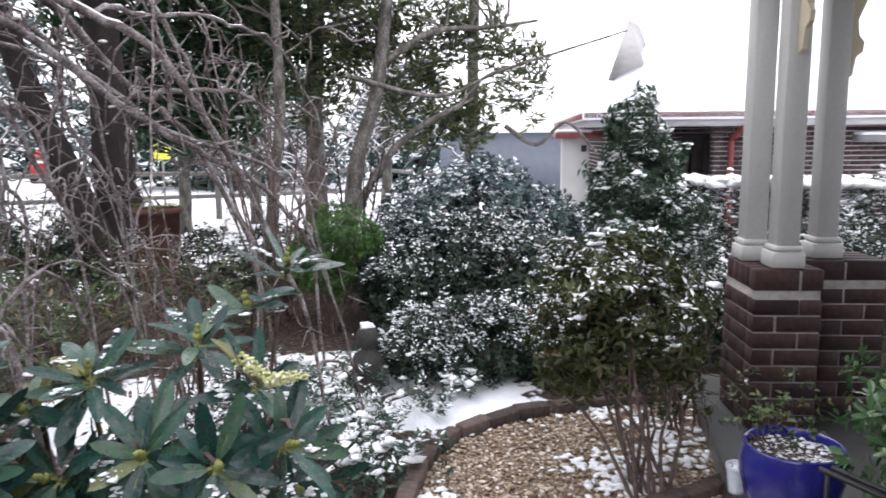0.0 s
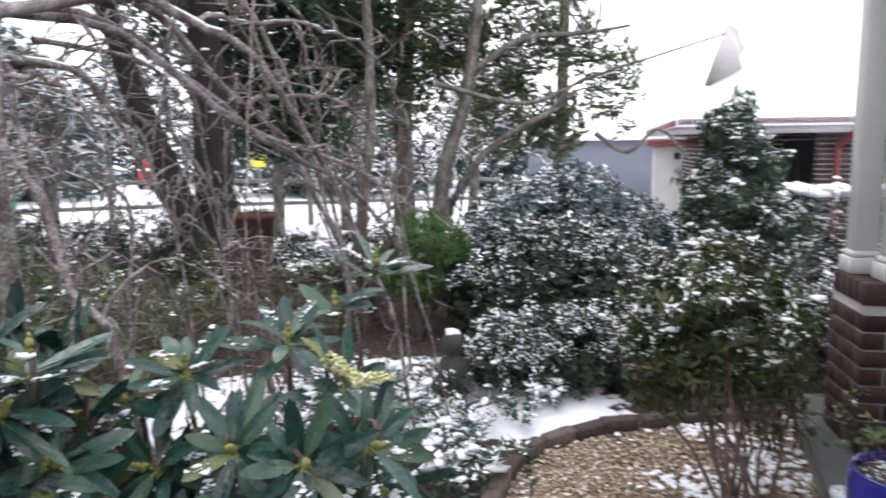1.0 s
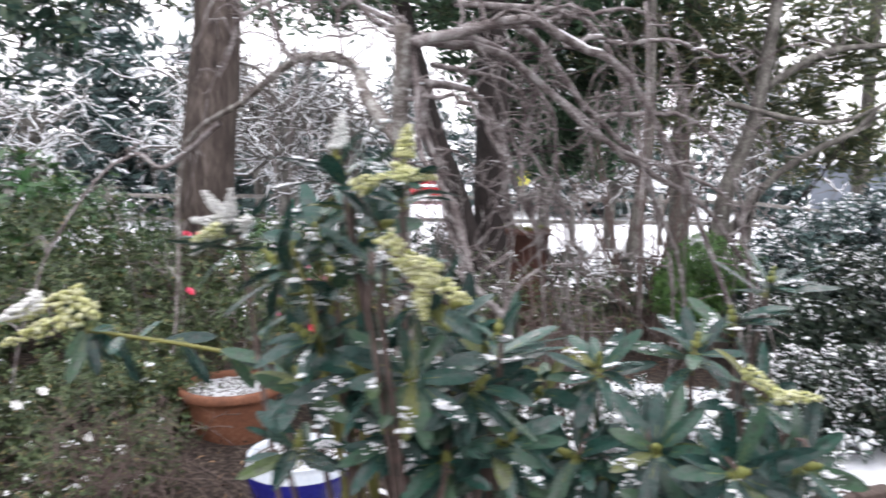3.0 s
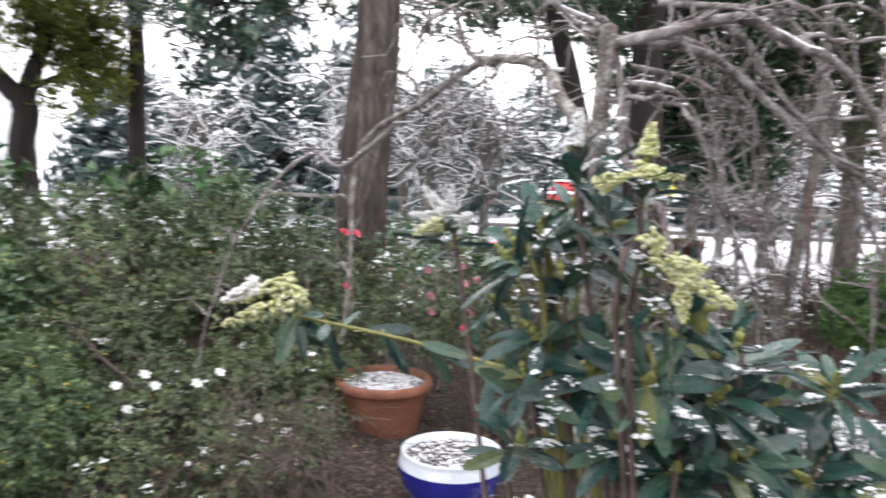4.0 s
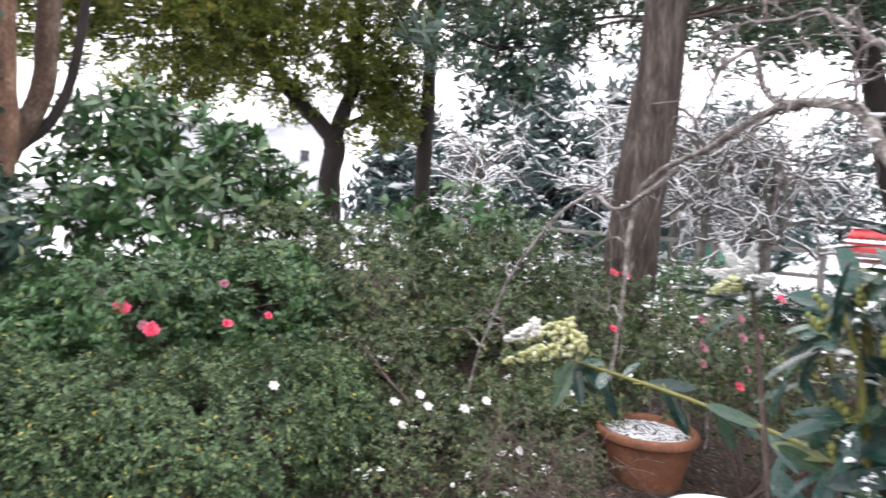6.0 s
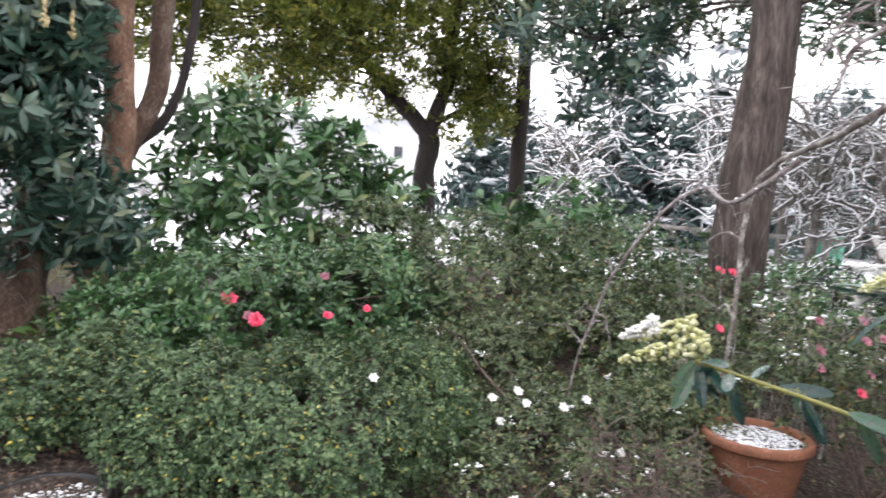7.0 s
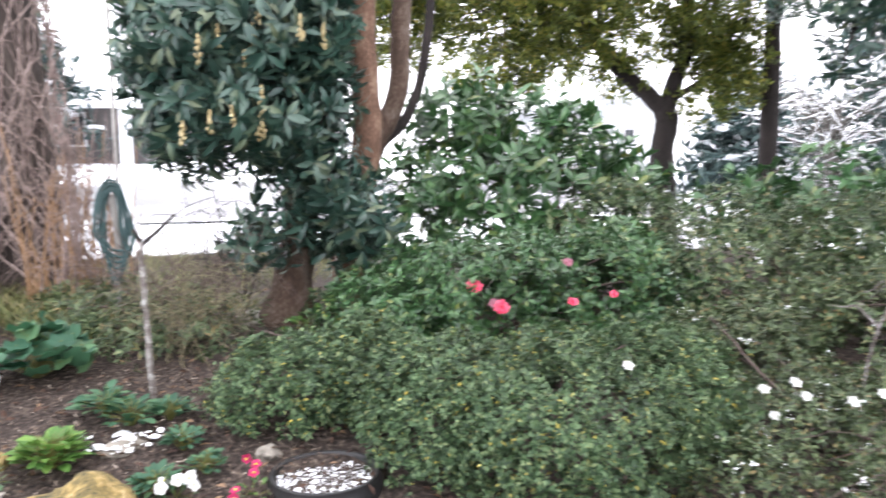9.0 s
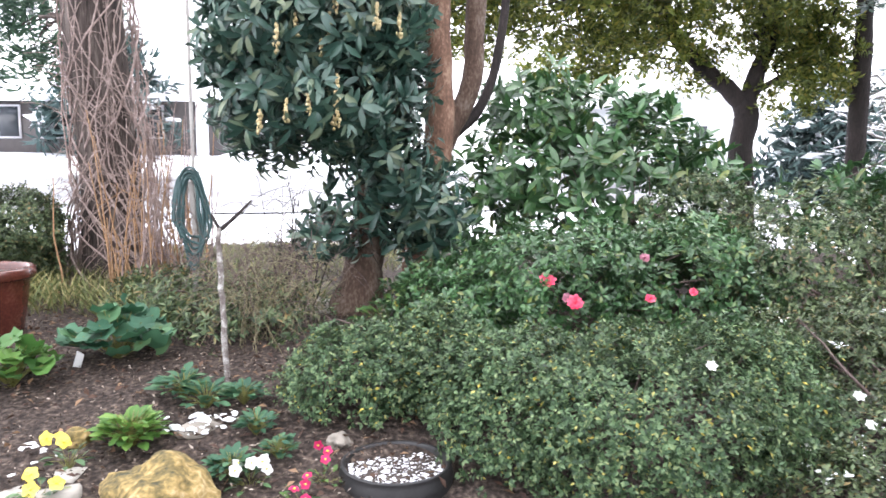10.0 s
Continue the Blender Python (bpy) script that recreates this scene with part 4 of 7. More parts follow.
# snowy conifer: stacked whorls of drooping sprays
fir = [(3.84, 8.2, 0.35 + 1.78 * u, 0.7 * (1 - u) ** 0.85 + 0.05, 0.7 * (1 - u) ** 0.85 + 0.06, 0.24) for u in np.linspace(0, 1, 15)]
fir = [(a + 0.09 * math.sin(k * 5.1), b_ + 0.09 * math.cos(k * 3.7), c, r * (1 + 0.16 * math.sin(k * 2.3)), r2, h * 0.8) for k, (a, b_, c, r, r2, h) in enumerate(fir)]
fir += [(3.1, 7.5, 0.3, 0.4, 0.4, 0.28), (3.5, 7.6, 0.45, 0.4, 0.35, 0.3)]
shrub("snowy_cypress", "small conical green cypress laden with snow", fir, 3800, 10, 0.085, 0.013, LEAF_CYPRESS, 27, 0.8, 0.09, 0.6, 0.0, 20, BARK_DARK, (3.84, 8.2), "tree", droop=0.7, flake=0.65)

# ground cover in the snow, near the path
shrub("ground_cover", "low trailing evergreen half buried in snow", [(0.15 + 0.35 * math.cos(k * 2.4), 3.6 + 0.28 * k, 0.08, 0.34, 0.3, 0.14) for k in range(6)] + [(-0.15, 4.9, 0.08, 0.4, 0.35, 0.14), (0.25, 4.3, 0.06, 0.3, 0.3, 0.1), (-0.5, 4.2, 0.08, 0.4, 0.35, 0.16), (0.75, 4.35, 0.04, 0.28, 0.22, 0.1), (0.95, 4.75, 0.04, 0.3, 0.2, 0.1), (0.5, 3.85, 0.04, 0.22, 0.25, 0.1)], 640, 8, 0.06, 0.02, LEAF_LAUREL, 28, 1.0, 0.05, 0.8, 0.6, 20, flake=0.9)

# garden statue
st = Geo()
lathe(st, [(0.0, 0.0), (0.12, 0.0), (0.125, 0.04), (0.1, 0.06), (0.1, 0.09), (0.13, 0.13), (0.14, 0.19), (0.11, 0.25), (0.06, 0.28), (0.055, 0.3), (0.085, 0.33), (0.092, 0.38), (0.075, 0.43), (0.03, 0.455), (0.0, 0.46)], 20)
box(st, (-0.17, -0.1, 0.02), (-0.06, 0.1, 0.16), bevel=0.03)
box(st, (0.06, -0.1, 0.02), (0.17, 0.1, 0.16), bevel=0.03)
statue = st.part("garden_statue", STATUE, smooth=True)
statue.location = (0.5, 4.9, float(lie(0.5, 4.9)) + 0.03)
statue.scale = (0.82, 0.82, 0.95)
tagged(statue, "small weathered grey stone statue topped with snow", "statue")
g = Geo()
zs = float(lie(0.5, 4.9))
blobs(g, [(0.5, 4.9, zs + 0.465), (0.48, 4.88, zs + 0.455), (0.53, 4.91, zs + 0.45), (0.4, 4.88, zs + 0.17), (0.6, 4.88, zs + 0.17)], np.array([0.05, 0.035, 0.03, 0.05, 0.045]), 0.5, 0.15, rng)
tagged(g.part("statue_snow", SNOW), "little caps of snow on the statue", "snow")

# rust-brown pot with a fern, near the conifer
tp = thing("terracotta_pot", "large rust-brown pot with a pale rim holding a fern", "pot", (-1.35, 7.35, float(lie(-1.35, 7.35)) - 0.02))
zt = 1.08 - tp.location[2]
q = Geo()
lathe(q, [(0.0, 0.0), (0.15, 0.0), (0.19, zt * 0.5), (0.215, zt - 0.06), (0.23, zt - 0.058), (0.235, zt), (0.205, zt), (0.19, zt - 0.05), (0.0, zt - 0.05)], 28)
q.part("body", RUSTPOT, tp, smooth=True)
q = Geo()
rf = np.random.default_rng(90)
for k in range(26):
    a = k * 2.4
    d = np.array([math.cos(a), math.sin(a), 0.0])
    ln = rf.uniform(0.2, 0.36)
    for u in np.linspace(0.15, 1, 9):
        p = d * ln * u + UP * (zt - 0.05 + 0.3 * ln * math.sin(u * 2.6))
        sd = np.array([-d[1], d[0], 0.1])
        for sg in (-1, 1):
            leaves_fine(q, p[None], [sg * sd + d * 0.4], [[0, 0, 1.0]], 0.06 * (1.15 - u), 0.014, droop=0.2)
tagged(q.part("fern", LEAF_YELLOW, tp, "arching yellow-green fern fronds"), kind="stuff")

# ---- large trees ----
trunk_tree("conifer", "tall dark twin-trunked conifer with drooping foliage", (-1.95, 8.6), [
    ([(-1.95, 8.6, 0.2), (-2.0, 8.6, 1.5), (-2.05, 8.6, 3.5), (-2.1, 8.7, 7.5)], 0.27, 0.12),
    ([(-2.1, 8.35, 0.2), (-2.35, 8.3, 1.2), (-2.75, 8.2, 2.4), (-3.4, 8.1, 5.0)], 0.2, 0.1)], BARK_DARK,
    [(-1.6, 10.2, 3.6, 1.5, 1.2, 1.3), (-2.6, 9.6, 5.0, 2.0, 1.6, 1.4), (-0.6, 10.6, 4.0, 1.2, 1.2, 1.5), (-2.2, 10.3, 2.65, 0.6, 0.5, 0.5), (-1.5, 10.4, 2.45, 0.55, 0.5, 0.5), (-0.85, 10.5, 2.65, 0.55, 0.5, 0.55), (-1.9, 10.4, 2.0, 0.45, 0.4, 0.4), (-1.1, 10.5, 2.0, 0.4, 0.4, 0.35)], 2100, 10, 0.16, 0.034, LEAF_CONIFER, 31, 0.03, 0.2, -0.6, 0.5, twigs=60)
trunk_tree("gum_tree", "slender grey gum with several leaning trunks and drooping leaves", (0.1, 10.2), [
    ([(0.1, 10.2, 0.2), (0.12, 10.2, 1.5), (0.15, 10.2, 3.2), (0.3, 10.0, 6.0)], 0.15, 0.09),
    ([(0.5, 9.2, 0.1), (0.62, 9.2, 1.3), (0.95, 9.2, 2.6), (1.2, 9.0, 4.8)], 0.12, 0.06),
    ([(-0.5, 9.0, 0.2), (-0.35, 9.0, 1.3), (-0.25, 9.0, 2.4), (-0.3, 9.0, 4.2)], 0.08, 0.05),
    ([(0.3, 9.1, 0.1), (0.8, 9.0, 1.2), (1.25, 9.0, 1.75), (1.9, 9.1, 2.1)], 0.06, 0.03),
    ([(0.95, 9.2, 2.6), (1.6, 9.2, 3.0), (2.4, 9.4, 3.1), (3.0, 9.5, 3.2)], 0.05, 0.015)], BARK_GREY,
    [(1.64, 9.8, 3.2, 0.5, 0.5, 0.45), (2.28, 9.7, 3.05, 0.45, 0.4, 0.4), (2.64, 9.6, 2.6, 0.4, 0.4, 0.4), (2.9, 9.5, 2.3, 0.25, 0.25, 0.3), (1.92, 9.7, 2.25, 0.45, 0.4, 0.35), (1.48, 9.8, 1.95, 0.35, 0.35, 0.3), (1.19, 9.8, 2.63, 0.45, 0.4, 0.4), (0.84, 9.9, 3.1, 0.5, 0.5, 0.45), (0.3, 9.9, 3.1, 0.5, 0.5, 0.45), (2.14, 9.7, 1.95, 0.3, 0.3, 0.25), (0.2, 9.9, 2.4, 0.45, 0.4, 0.35), (1.0, 9.8, 4.1, 1.6, 1.2, 0.6), (-0.6, 9.8, 3.3, 0.7, 0.6, 0.5)],
    1150, 10, 0.14, 0.026, LEAF_GUM, 32, 0.08, 0.16, -0.9, 0.4, twigs=70)
trunk_tree("old_tree", "thick dark brown trunk of a tall garden tree", (-4.15, 5.95), [
    ([(-4.15, 5.95, 0.3), (-4.1, 5.9, 1.3), (-4.05, 5.92, 2.6), (-4.0, 5.95, 4.4), (-4.0, 6.0, 7.0)], 0.27, 0.17),
    ([(-4.0, 5.95, 4.3), (-3.2, 6.2, 4.9), (-2.4, 6.6, 5.3)], 0.1, 0.03), ([(-4.0, 5.95, 4.5), (-5.0, 5.6, 5.0), (-5.8, 5.2, 5.3)], 0.1, 0.03)], BARK,
    [(-4.0, 6.8, 4.2, 1.8, 1.2, 0.9), (-2.6, 7.4, 4.2, 1.5, 1.2, 1.0), (-5.4, 6.4, 4.1, 1.2, 0.9, 0.8), (-1.6, 7.0, 4.2, 1.0, 1.0, 0.8), (-6.6, 6.6, 4.4, 1.0, 0.9, 0.8)], 1700, 10, 0.09, 0.03, LEAF_CROWN, 33, 0.03, 0.14, -0.3, 0.4, twigs=60)
trunk_tree("slender_tree", "slender dark trunk standing alone behind the hedge", (-8.72, 7.1), [
    ([(-8.72, 7.1, 0.4), (-8.7, 7.1, 2.0), (-8.7, 7.1, 3.4), (-8.6, 7.1, 6.0)], 0.14, 0.09)], BARK_DARK,
    [(-8.3, 7.4, 4.7, 1.6, 1.2, 0.9)], 480, 10, 0.12, 0.035, LEAF_CROWN, 34, 0.03, 0.16, -0.6, 0.5, twigs=16)
trunk_tree("yellow_green_tree", "spreading evergreen tree with yellow-green leaves and forked trunk", (-9.3, 5.85), [
    ([(-9.3, 5.85, 0.5), (-9.28, 5.85, 1.8), (-9.3, 5.85, 2.45)], 0.18, 0.15),
    ([(-9.3, 5.85, 2.4), (-9.2, 6.05, 3.2), (-9.1, 6.1, 4.8)], 0.13, 0.07),
    ([(-9.3, 5.85, 2.4), (-9.6, 5.3, 3.0), (-9.7, 4.7, 3.7), (-9.8, 4.2, 4.6)], 0.13, 0.06),
    ([(-9.3, 5.85, 2.5), (-9.0, 6.4, 2.9), (-8.9, 6.7, 3.3)], 0.05, 0.02)], BARK_DARK,
    [(-9.2, 6.2, 3.8, 1.0, 0.9, 0.8), (-8.8, 6.6, 3.0, 0.5, 0.45, 0.6), (-9.4, 4.8, 3.9, 1.2, 1.0, 0.7), (-9.2, 3.5, 3.8, 1.1, 1.0, 0.7), (-9.3, 5.2, 4.7, 1.7, 1.5, 0.7), (-9.2, 2.4, 3.6, 0.8, 0.9, 0.7), (-8.9, 4.2, 3.3, 0.7, 0.8, 0.5), (-8.9, 1.6, 3.6, 0.8, 0.8, 0.7), (-8.82, 6.5, 2.8, 0.42, 0.42, 0.42), (-9.0, 6.2, 2.5, 0.35, 0.35, 0.25), (-9.6, 5.3, 2.9, 0.35, 0.4, 0.3), (-10.1, 4.2, 3.1, 0.6, 0.7, 0.4), (-10.3, 3.6, 2.9, 0.5, 0.6, 0.35), (-8.9, 6.3, 3.4, 0.6, 0.6, 0.5)],
    4600, 11, 0.085, 0.035, LEAF_YELLOW, 35, 0.02, 0.12, 0.0, 0.3, twigs=70)
trunk_tree("laurel_tree", "multi-trunked evergreen with large glossy dark leaves and pale flower buds", (-5.61, 0.27), [
    ([(-5.61, 0.27, 0.48), (-5.63, 0.38, 0.86), (-5.65, 0.44, 1.16), (-5.68, 0.47, 1.60), (-5.70, 0.47, 2.25), (-5.72, 0.46, 3.27)], 0.16, 0.08),
    ([(-5.74, 0.77, 0.48), (-5.76, 0.80, 1.01), (-5.76, 0.92, 1.65), (-5.79, 0.96, 2.19), (-5.82, 0.96, 2.81), (-5.84, 0.98, 4.02)], 0.115, 0.105, BARK_RUSSET),
    ([(-5.79, 0.90, 1.51), (-5.83, 1.07, 1.89), (-5.82, 1.19, 2.12), (-5.83, 1.25, 2.49), (-5.85, 1.28, 2.95), (-5.87, 1.29, 3.83)], 0.08, 0.075, BARK_ORANGE),
    ([(-5.85, 1.03, 1.77), (-5.87, 1.30, 2.04), (-5.87, 1.45, 2.46), (-5.89, 1.54, 3.18)], 0.045, 0.03, BARK_DARK)], BARK_ORANGE,
    [(-5.56, 0.6, 2.3, 0.2, 0.18, 0.4), (-5.44, -0.27, 2.44, 0.38, 0.38, 0.35), (-5.37, 0.14, 2.44, 0.42, 0.4, 0.4), (-5.42, 0.46, 2.53, 0.35, 0.3, 0.35), (-5.44, -0.29, 1.97, 0.34, 0.34, 0.3), (-5.37, 0.17, 1.97, 0.4, 0.36, 0.34), (-5.42, 0.50, 1.84, 0.28, 0.26, 0.3), 
     (-5.39, 0.57, 1.45, 0.24, 0.26, 0.28), (-5.43, 0.14, 1.13, 0.16, 0.18, 0.2), (-5.37, 0.81, 1.23, 0.2, 0.2, 0.22), (-5.47, -0.08, 2.86, 0.5, 0.5, 0.35), (-5.42, 0.46, 2.99, 0.45, 0.4, 0.35), (-5.36, 0.74, 1.02, 0.14, 0.16, 0.2)],
    1900, 9, 0.112, 0.036, LEAF_LAUREL, 36, 0.02, 0.11, -0.35, 0.5, spread=0.75, twigs=60, fine=True, thick=0.7)
lau = bpy.data.objects["laurel_tree"]
rl = np.random.default_rng(77)
for k in range(15):
    p = np.array([-5.0 + rl.normal(0, 0.04), 0.12 + rl.uniform(-0.45, 0.45), rl.uniform(1.75, 2.75)]) - np.array(lau.location)
    q = Geo()
    for j in range(34):
        u = rl.random()
        blobs(q, [p + UP * 0.15 * u + rl.normal(0, 0.011 * (1.1 - u), 3)], 0.009, 1.5, 0.2, rl)
    tagged(q.part("flower_bud", BUD_BROWN, lau, "pale yellow-brown upright flower bud"), kind="stuff")

trunk_tree("vine_clad_tree", "thick tree trunk wrapped in leafless vines", (-7.15, -1.6), [
    ([(-7.15, -1.6, 0.4), (-7.13, -1.6, 1.3), (-7.1, -1.65, 2.05), (-7.08, -1.73, 3.2), (-7.1, -1.85, 6.0)], 0.27, 0.22)], BARK,
    [(-8.6, -2.7, 2.9, 0.9, 0.9, 0.5), (-8.8, -2.9, 3.6, 1.1, 1.1, 0.5)], 450, 10, 0.12, 0.02, LEAF_FIR, 37, 0.3, 0.16, -0.2, 0.4, twigs=14)

# ---- hedges and flowering shrubs on the street side ----
shrub("azalea", "dense small-leaved azalea with a few yellowing leaves", [(-3.95, 0.22, 0.45, 0.42, 0.42, 0.38), (-3.95, 0.6, 0.5, 0.4, 0.4, 0.35)], 2900, 9, 0.024, 0.013, LEAF_AZALEA, 41, 0.0, 0.035, 0.35)
shrub("azalea", "broad small-leaved azalea mound flecked with yellow leaves", [(-3.25, 1.35, 0.4, 0.62, 0.6, 0.42), (-3.5, 0.95, 0.42, 0.5, 0.5, 0.4), (-3.5, 1.9, 0.42, 0.5, 0.5, 0.38)], 6000, 9, 0.024, 0.013, LEAF_AZALEA, 42, 0.0, 0.035, 0.35)
shrub("azalea", "loose azalea with white flowers and dry brown stems", [(-3.2, 2.45, 0.3, 0.55, 0.5, 0.34), (-2.85, 3.0, 0.32, 0.5, 0.5, 0.34), (-3.7, 2.7, 0.5, 0.5, 0.5, 0.4), (-2.4, 2.55, 0.24, 0.36, 0.36, 0.26), (-2.75, 1.95, 0.2, 0.3, 0.3, 0.26), (-2.9, 3.6, 0.4, 0.4, 0.4, 0.36)], 4300, 8, 0.028, 0.013, LEAF_MOSSY, 43, 0.03, 0.04, 0.6)
shrub("camellia", "glossy camellia with coral-pink blooms", [(-4.9, 1.6, 0.75, 0.6, 0.65, 0.45), (-4.7, 2.4, 0.75, 0.6, 0.65, 0.5), (-5.0, 0.9, 0.6, 0.45, 0.45, 0.35)], 3400, 8, 0.045, 0.022, LEAF_CAMELLIA, 44, 0.0, 0.05, 0.4)
shrub("hedge_shrub", "olive-green small-leaved shrub in the hedge", [(-4.4, 3.2, 0.85, 0.65, 0.7, 0.6), (-4.2, 4.1, 0.85, 0.6, 0.6, 0.6), (-5.4, 2.9, 1.1, 0.5, 0.5, 0.4), (-3.6, 3.6, 0.6, 0.5, 0.5, 0.45), (-3.5, 4.5, 0.75, 0.5, 0.5, 0.45)], 5200, 8, 0.034, 0.017, LEAF_MOSSY, 45, 0.02, 0.04, 0.4)
shrub("tall_rhododendron", "tall rhododendron with broad green leaves, gaps showing snow behind", [(-6.1, 2.5, 1.35, 0.7, 0.9, 0.6), (-6.2, 1.7, 1.5, 0.4, 0.5, 0.55), (-6.0, 3.3, 1.35, 0.35, 0.35, 0.35), (-5.9, 4.4, 1.2, 0.4, 0.4, 0.35), (-6.3, 1.9, 2.1, 0.3, 0.4, 0.3), (-6.4, 1.35, 1.0, 0.5, 0.5, 0.6), (-5.6, 5.0, 1.25, 0.6, 0.7, 0.5), (-6.2, 2.7, 1.7, 0.5, 0.7, 0.35), (-6.17, 2.35, 1.95, 0.38, 0.4, 0.3), (-6.0, 2.75, 1.92, 0.32, 0.35, 0.25), (-6.36, 1.85, 2.05, 0.35, 0.35, 0.3)], 950, 8, 0.125, 0.042, LEAF_CAMELLIA, 46, 0.03, 0.07, 0.55, fine=True)
shrub("hedge_shrub", "dark hedge of mixed evergreen shrubs", [(-5.6, 5.6, 1.0, 0.7, 0.8, 0.6), (-4.9, 5.2, 1.0, 0.6, 0.6, 0.55), (-4.6, 6.6, 0.9, 0.7, 0.6, 0.5), (-3.2, 5.6, 0.8, 0.6, 0.6, 0.45)], 1500, 8, 0.055, 0.024, LEAF_CAMELLIA, 47, 0.2, 0.05, 0.5)
shrub("garden_shrub", "dark low undergrowth along the garden edge, thinly snowed", [(x, 9.7 + 0.25 * math.sin(x * 3.1), 0.42, 0.62, 0.5, 0.42 + 0.08 * math.sin(x * 5.0)) for x in np.linspace(-7.6, -2.6, 8)] + [(x, 9.0, 0.3, 0.5, 0.45, 0.34) for x in np.linspace(-1.2, 0.4, 3)], 3600, 8, 0.06, 0.024, LEAF_DARK, 49, 0.25, 0.06, 0.6)
shrub("garden_shrub", "thin olive undergrowth beneath the bare tree", [(-2.2, 5.4, 0.55, 0.7, 0.7, 0.5), (-1.4, 6.0, 0.5, 0.7, 0.6, 0.45), (-3.0, 5.0, 0.6, 0.5, 0.6, 0.45), (-0.7, 6.6, 0.45, 0.6, 0.5, 0.4)], 1500, 7, 0.04, 0.016, LEAF_MOSSY, 48, 0.22, 0.05, 0.8)
# ---- rhododendrons beside the porch ----
def big_leaf(name, L, W, droop, curl, mat):
    """One long leathery leaf with a folded midrib and rolled edges."""
    us = [-0.2, -0.02, 0.06, 0.2, 0.4, 0.6, 0.78, 0.92, 1.0]
    ws = [0.045, 0.04, 0.12, 0.36, 0.48, 0.5, 0.44, 0.28, 0.03]
    cols = ((-1, 0.0), (-0.5, 0.05), (-0.035, 0.0), (0.035, 0.0), (0.5, 0.05), (1, 0.0))
    rows = []
    for u, w in zip(us, ws):
        z = -droop * L * max(u, 0.0) ** 2.0
        for s, lift in cols:
            rows.append((s * w * W * (1 - 0.1 * abs(s)), u * L, z + (lift + curl * (abs(s) ** 2) - 0.05) * w * W))
    q = [[r * 6 + c, r * 6 + c + 1, r * 6 + c + 7, r * 6 + c + 6] for r in range(len(us) - 1) for c in range(5)]
    q_ = Geo()
    q_.add(rows, None, q)
    me = q_.mesh(name, mat, True)
    me.materials.append(MIDRIB)
    for k, f in enumerate(me.polygons):
        f.material_index = 1 if k < 10 or (k % 5 == 2 and k < 20) else 0
    return me


RH_DIMS = [(0.116, 0.034, 0.18, 0.2), (0.102, 0.032, 0.35, 0.3), (0.125, 0.035, 0.08, 0.12), (0.09, 0.034, 0.5, 0.1)]
RH_LEAVES = [big_leaf("leaf", *dims, LEAF_RHODO) for dims in RH_DIMS]


def aim(p, d, up_=(0, 0, 1), roll=0.0, scale=1.0):
    """A pose at p whose y axis points along d."""
    y = Vector(d).normalized()
    x = y.cross(Vector(up_))
    x = x.normalized() if x.length > 1e-4 else Vector((1, 0, 0))
    z = x.cross(y)
    mt = Matrix((x, y, z)).transposed().to_4x4()
    return Matrix.Translation(p) @ mt @ pose(0, 0, 0, 0, roll, 0) @ Matrix.Scale(scale, 4)


def raceme(parent, base, d, length, rng, white_=False, radius=0.011):
    """A pointed cluster of pale flower buds."""
    q = Geo()
    d = unit(d)
    for k in range(130):
        u = rng.random()
        r = radius * (1 - u) ** 0.6 + 0.002
        off = unit(np.cross(d, rng.normal(0, 1, 3))) * r * rng.random() ** 0.4
        blobs(q, [np.array(base) + d * length * u + off], radius * 0.27 * (1.15 - 0.5 * u), 0.9, 0.12, rng)
    return tagged(q.part("raceme", PETAL_WHITE if white_ else BUD, parent, "white opening buds" if white_ else "pale yellow bud cluster", True), kind="stuff")


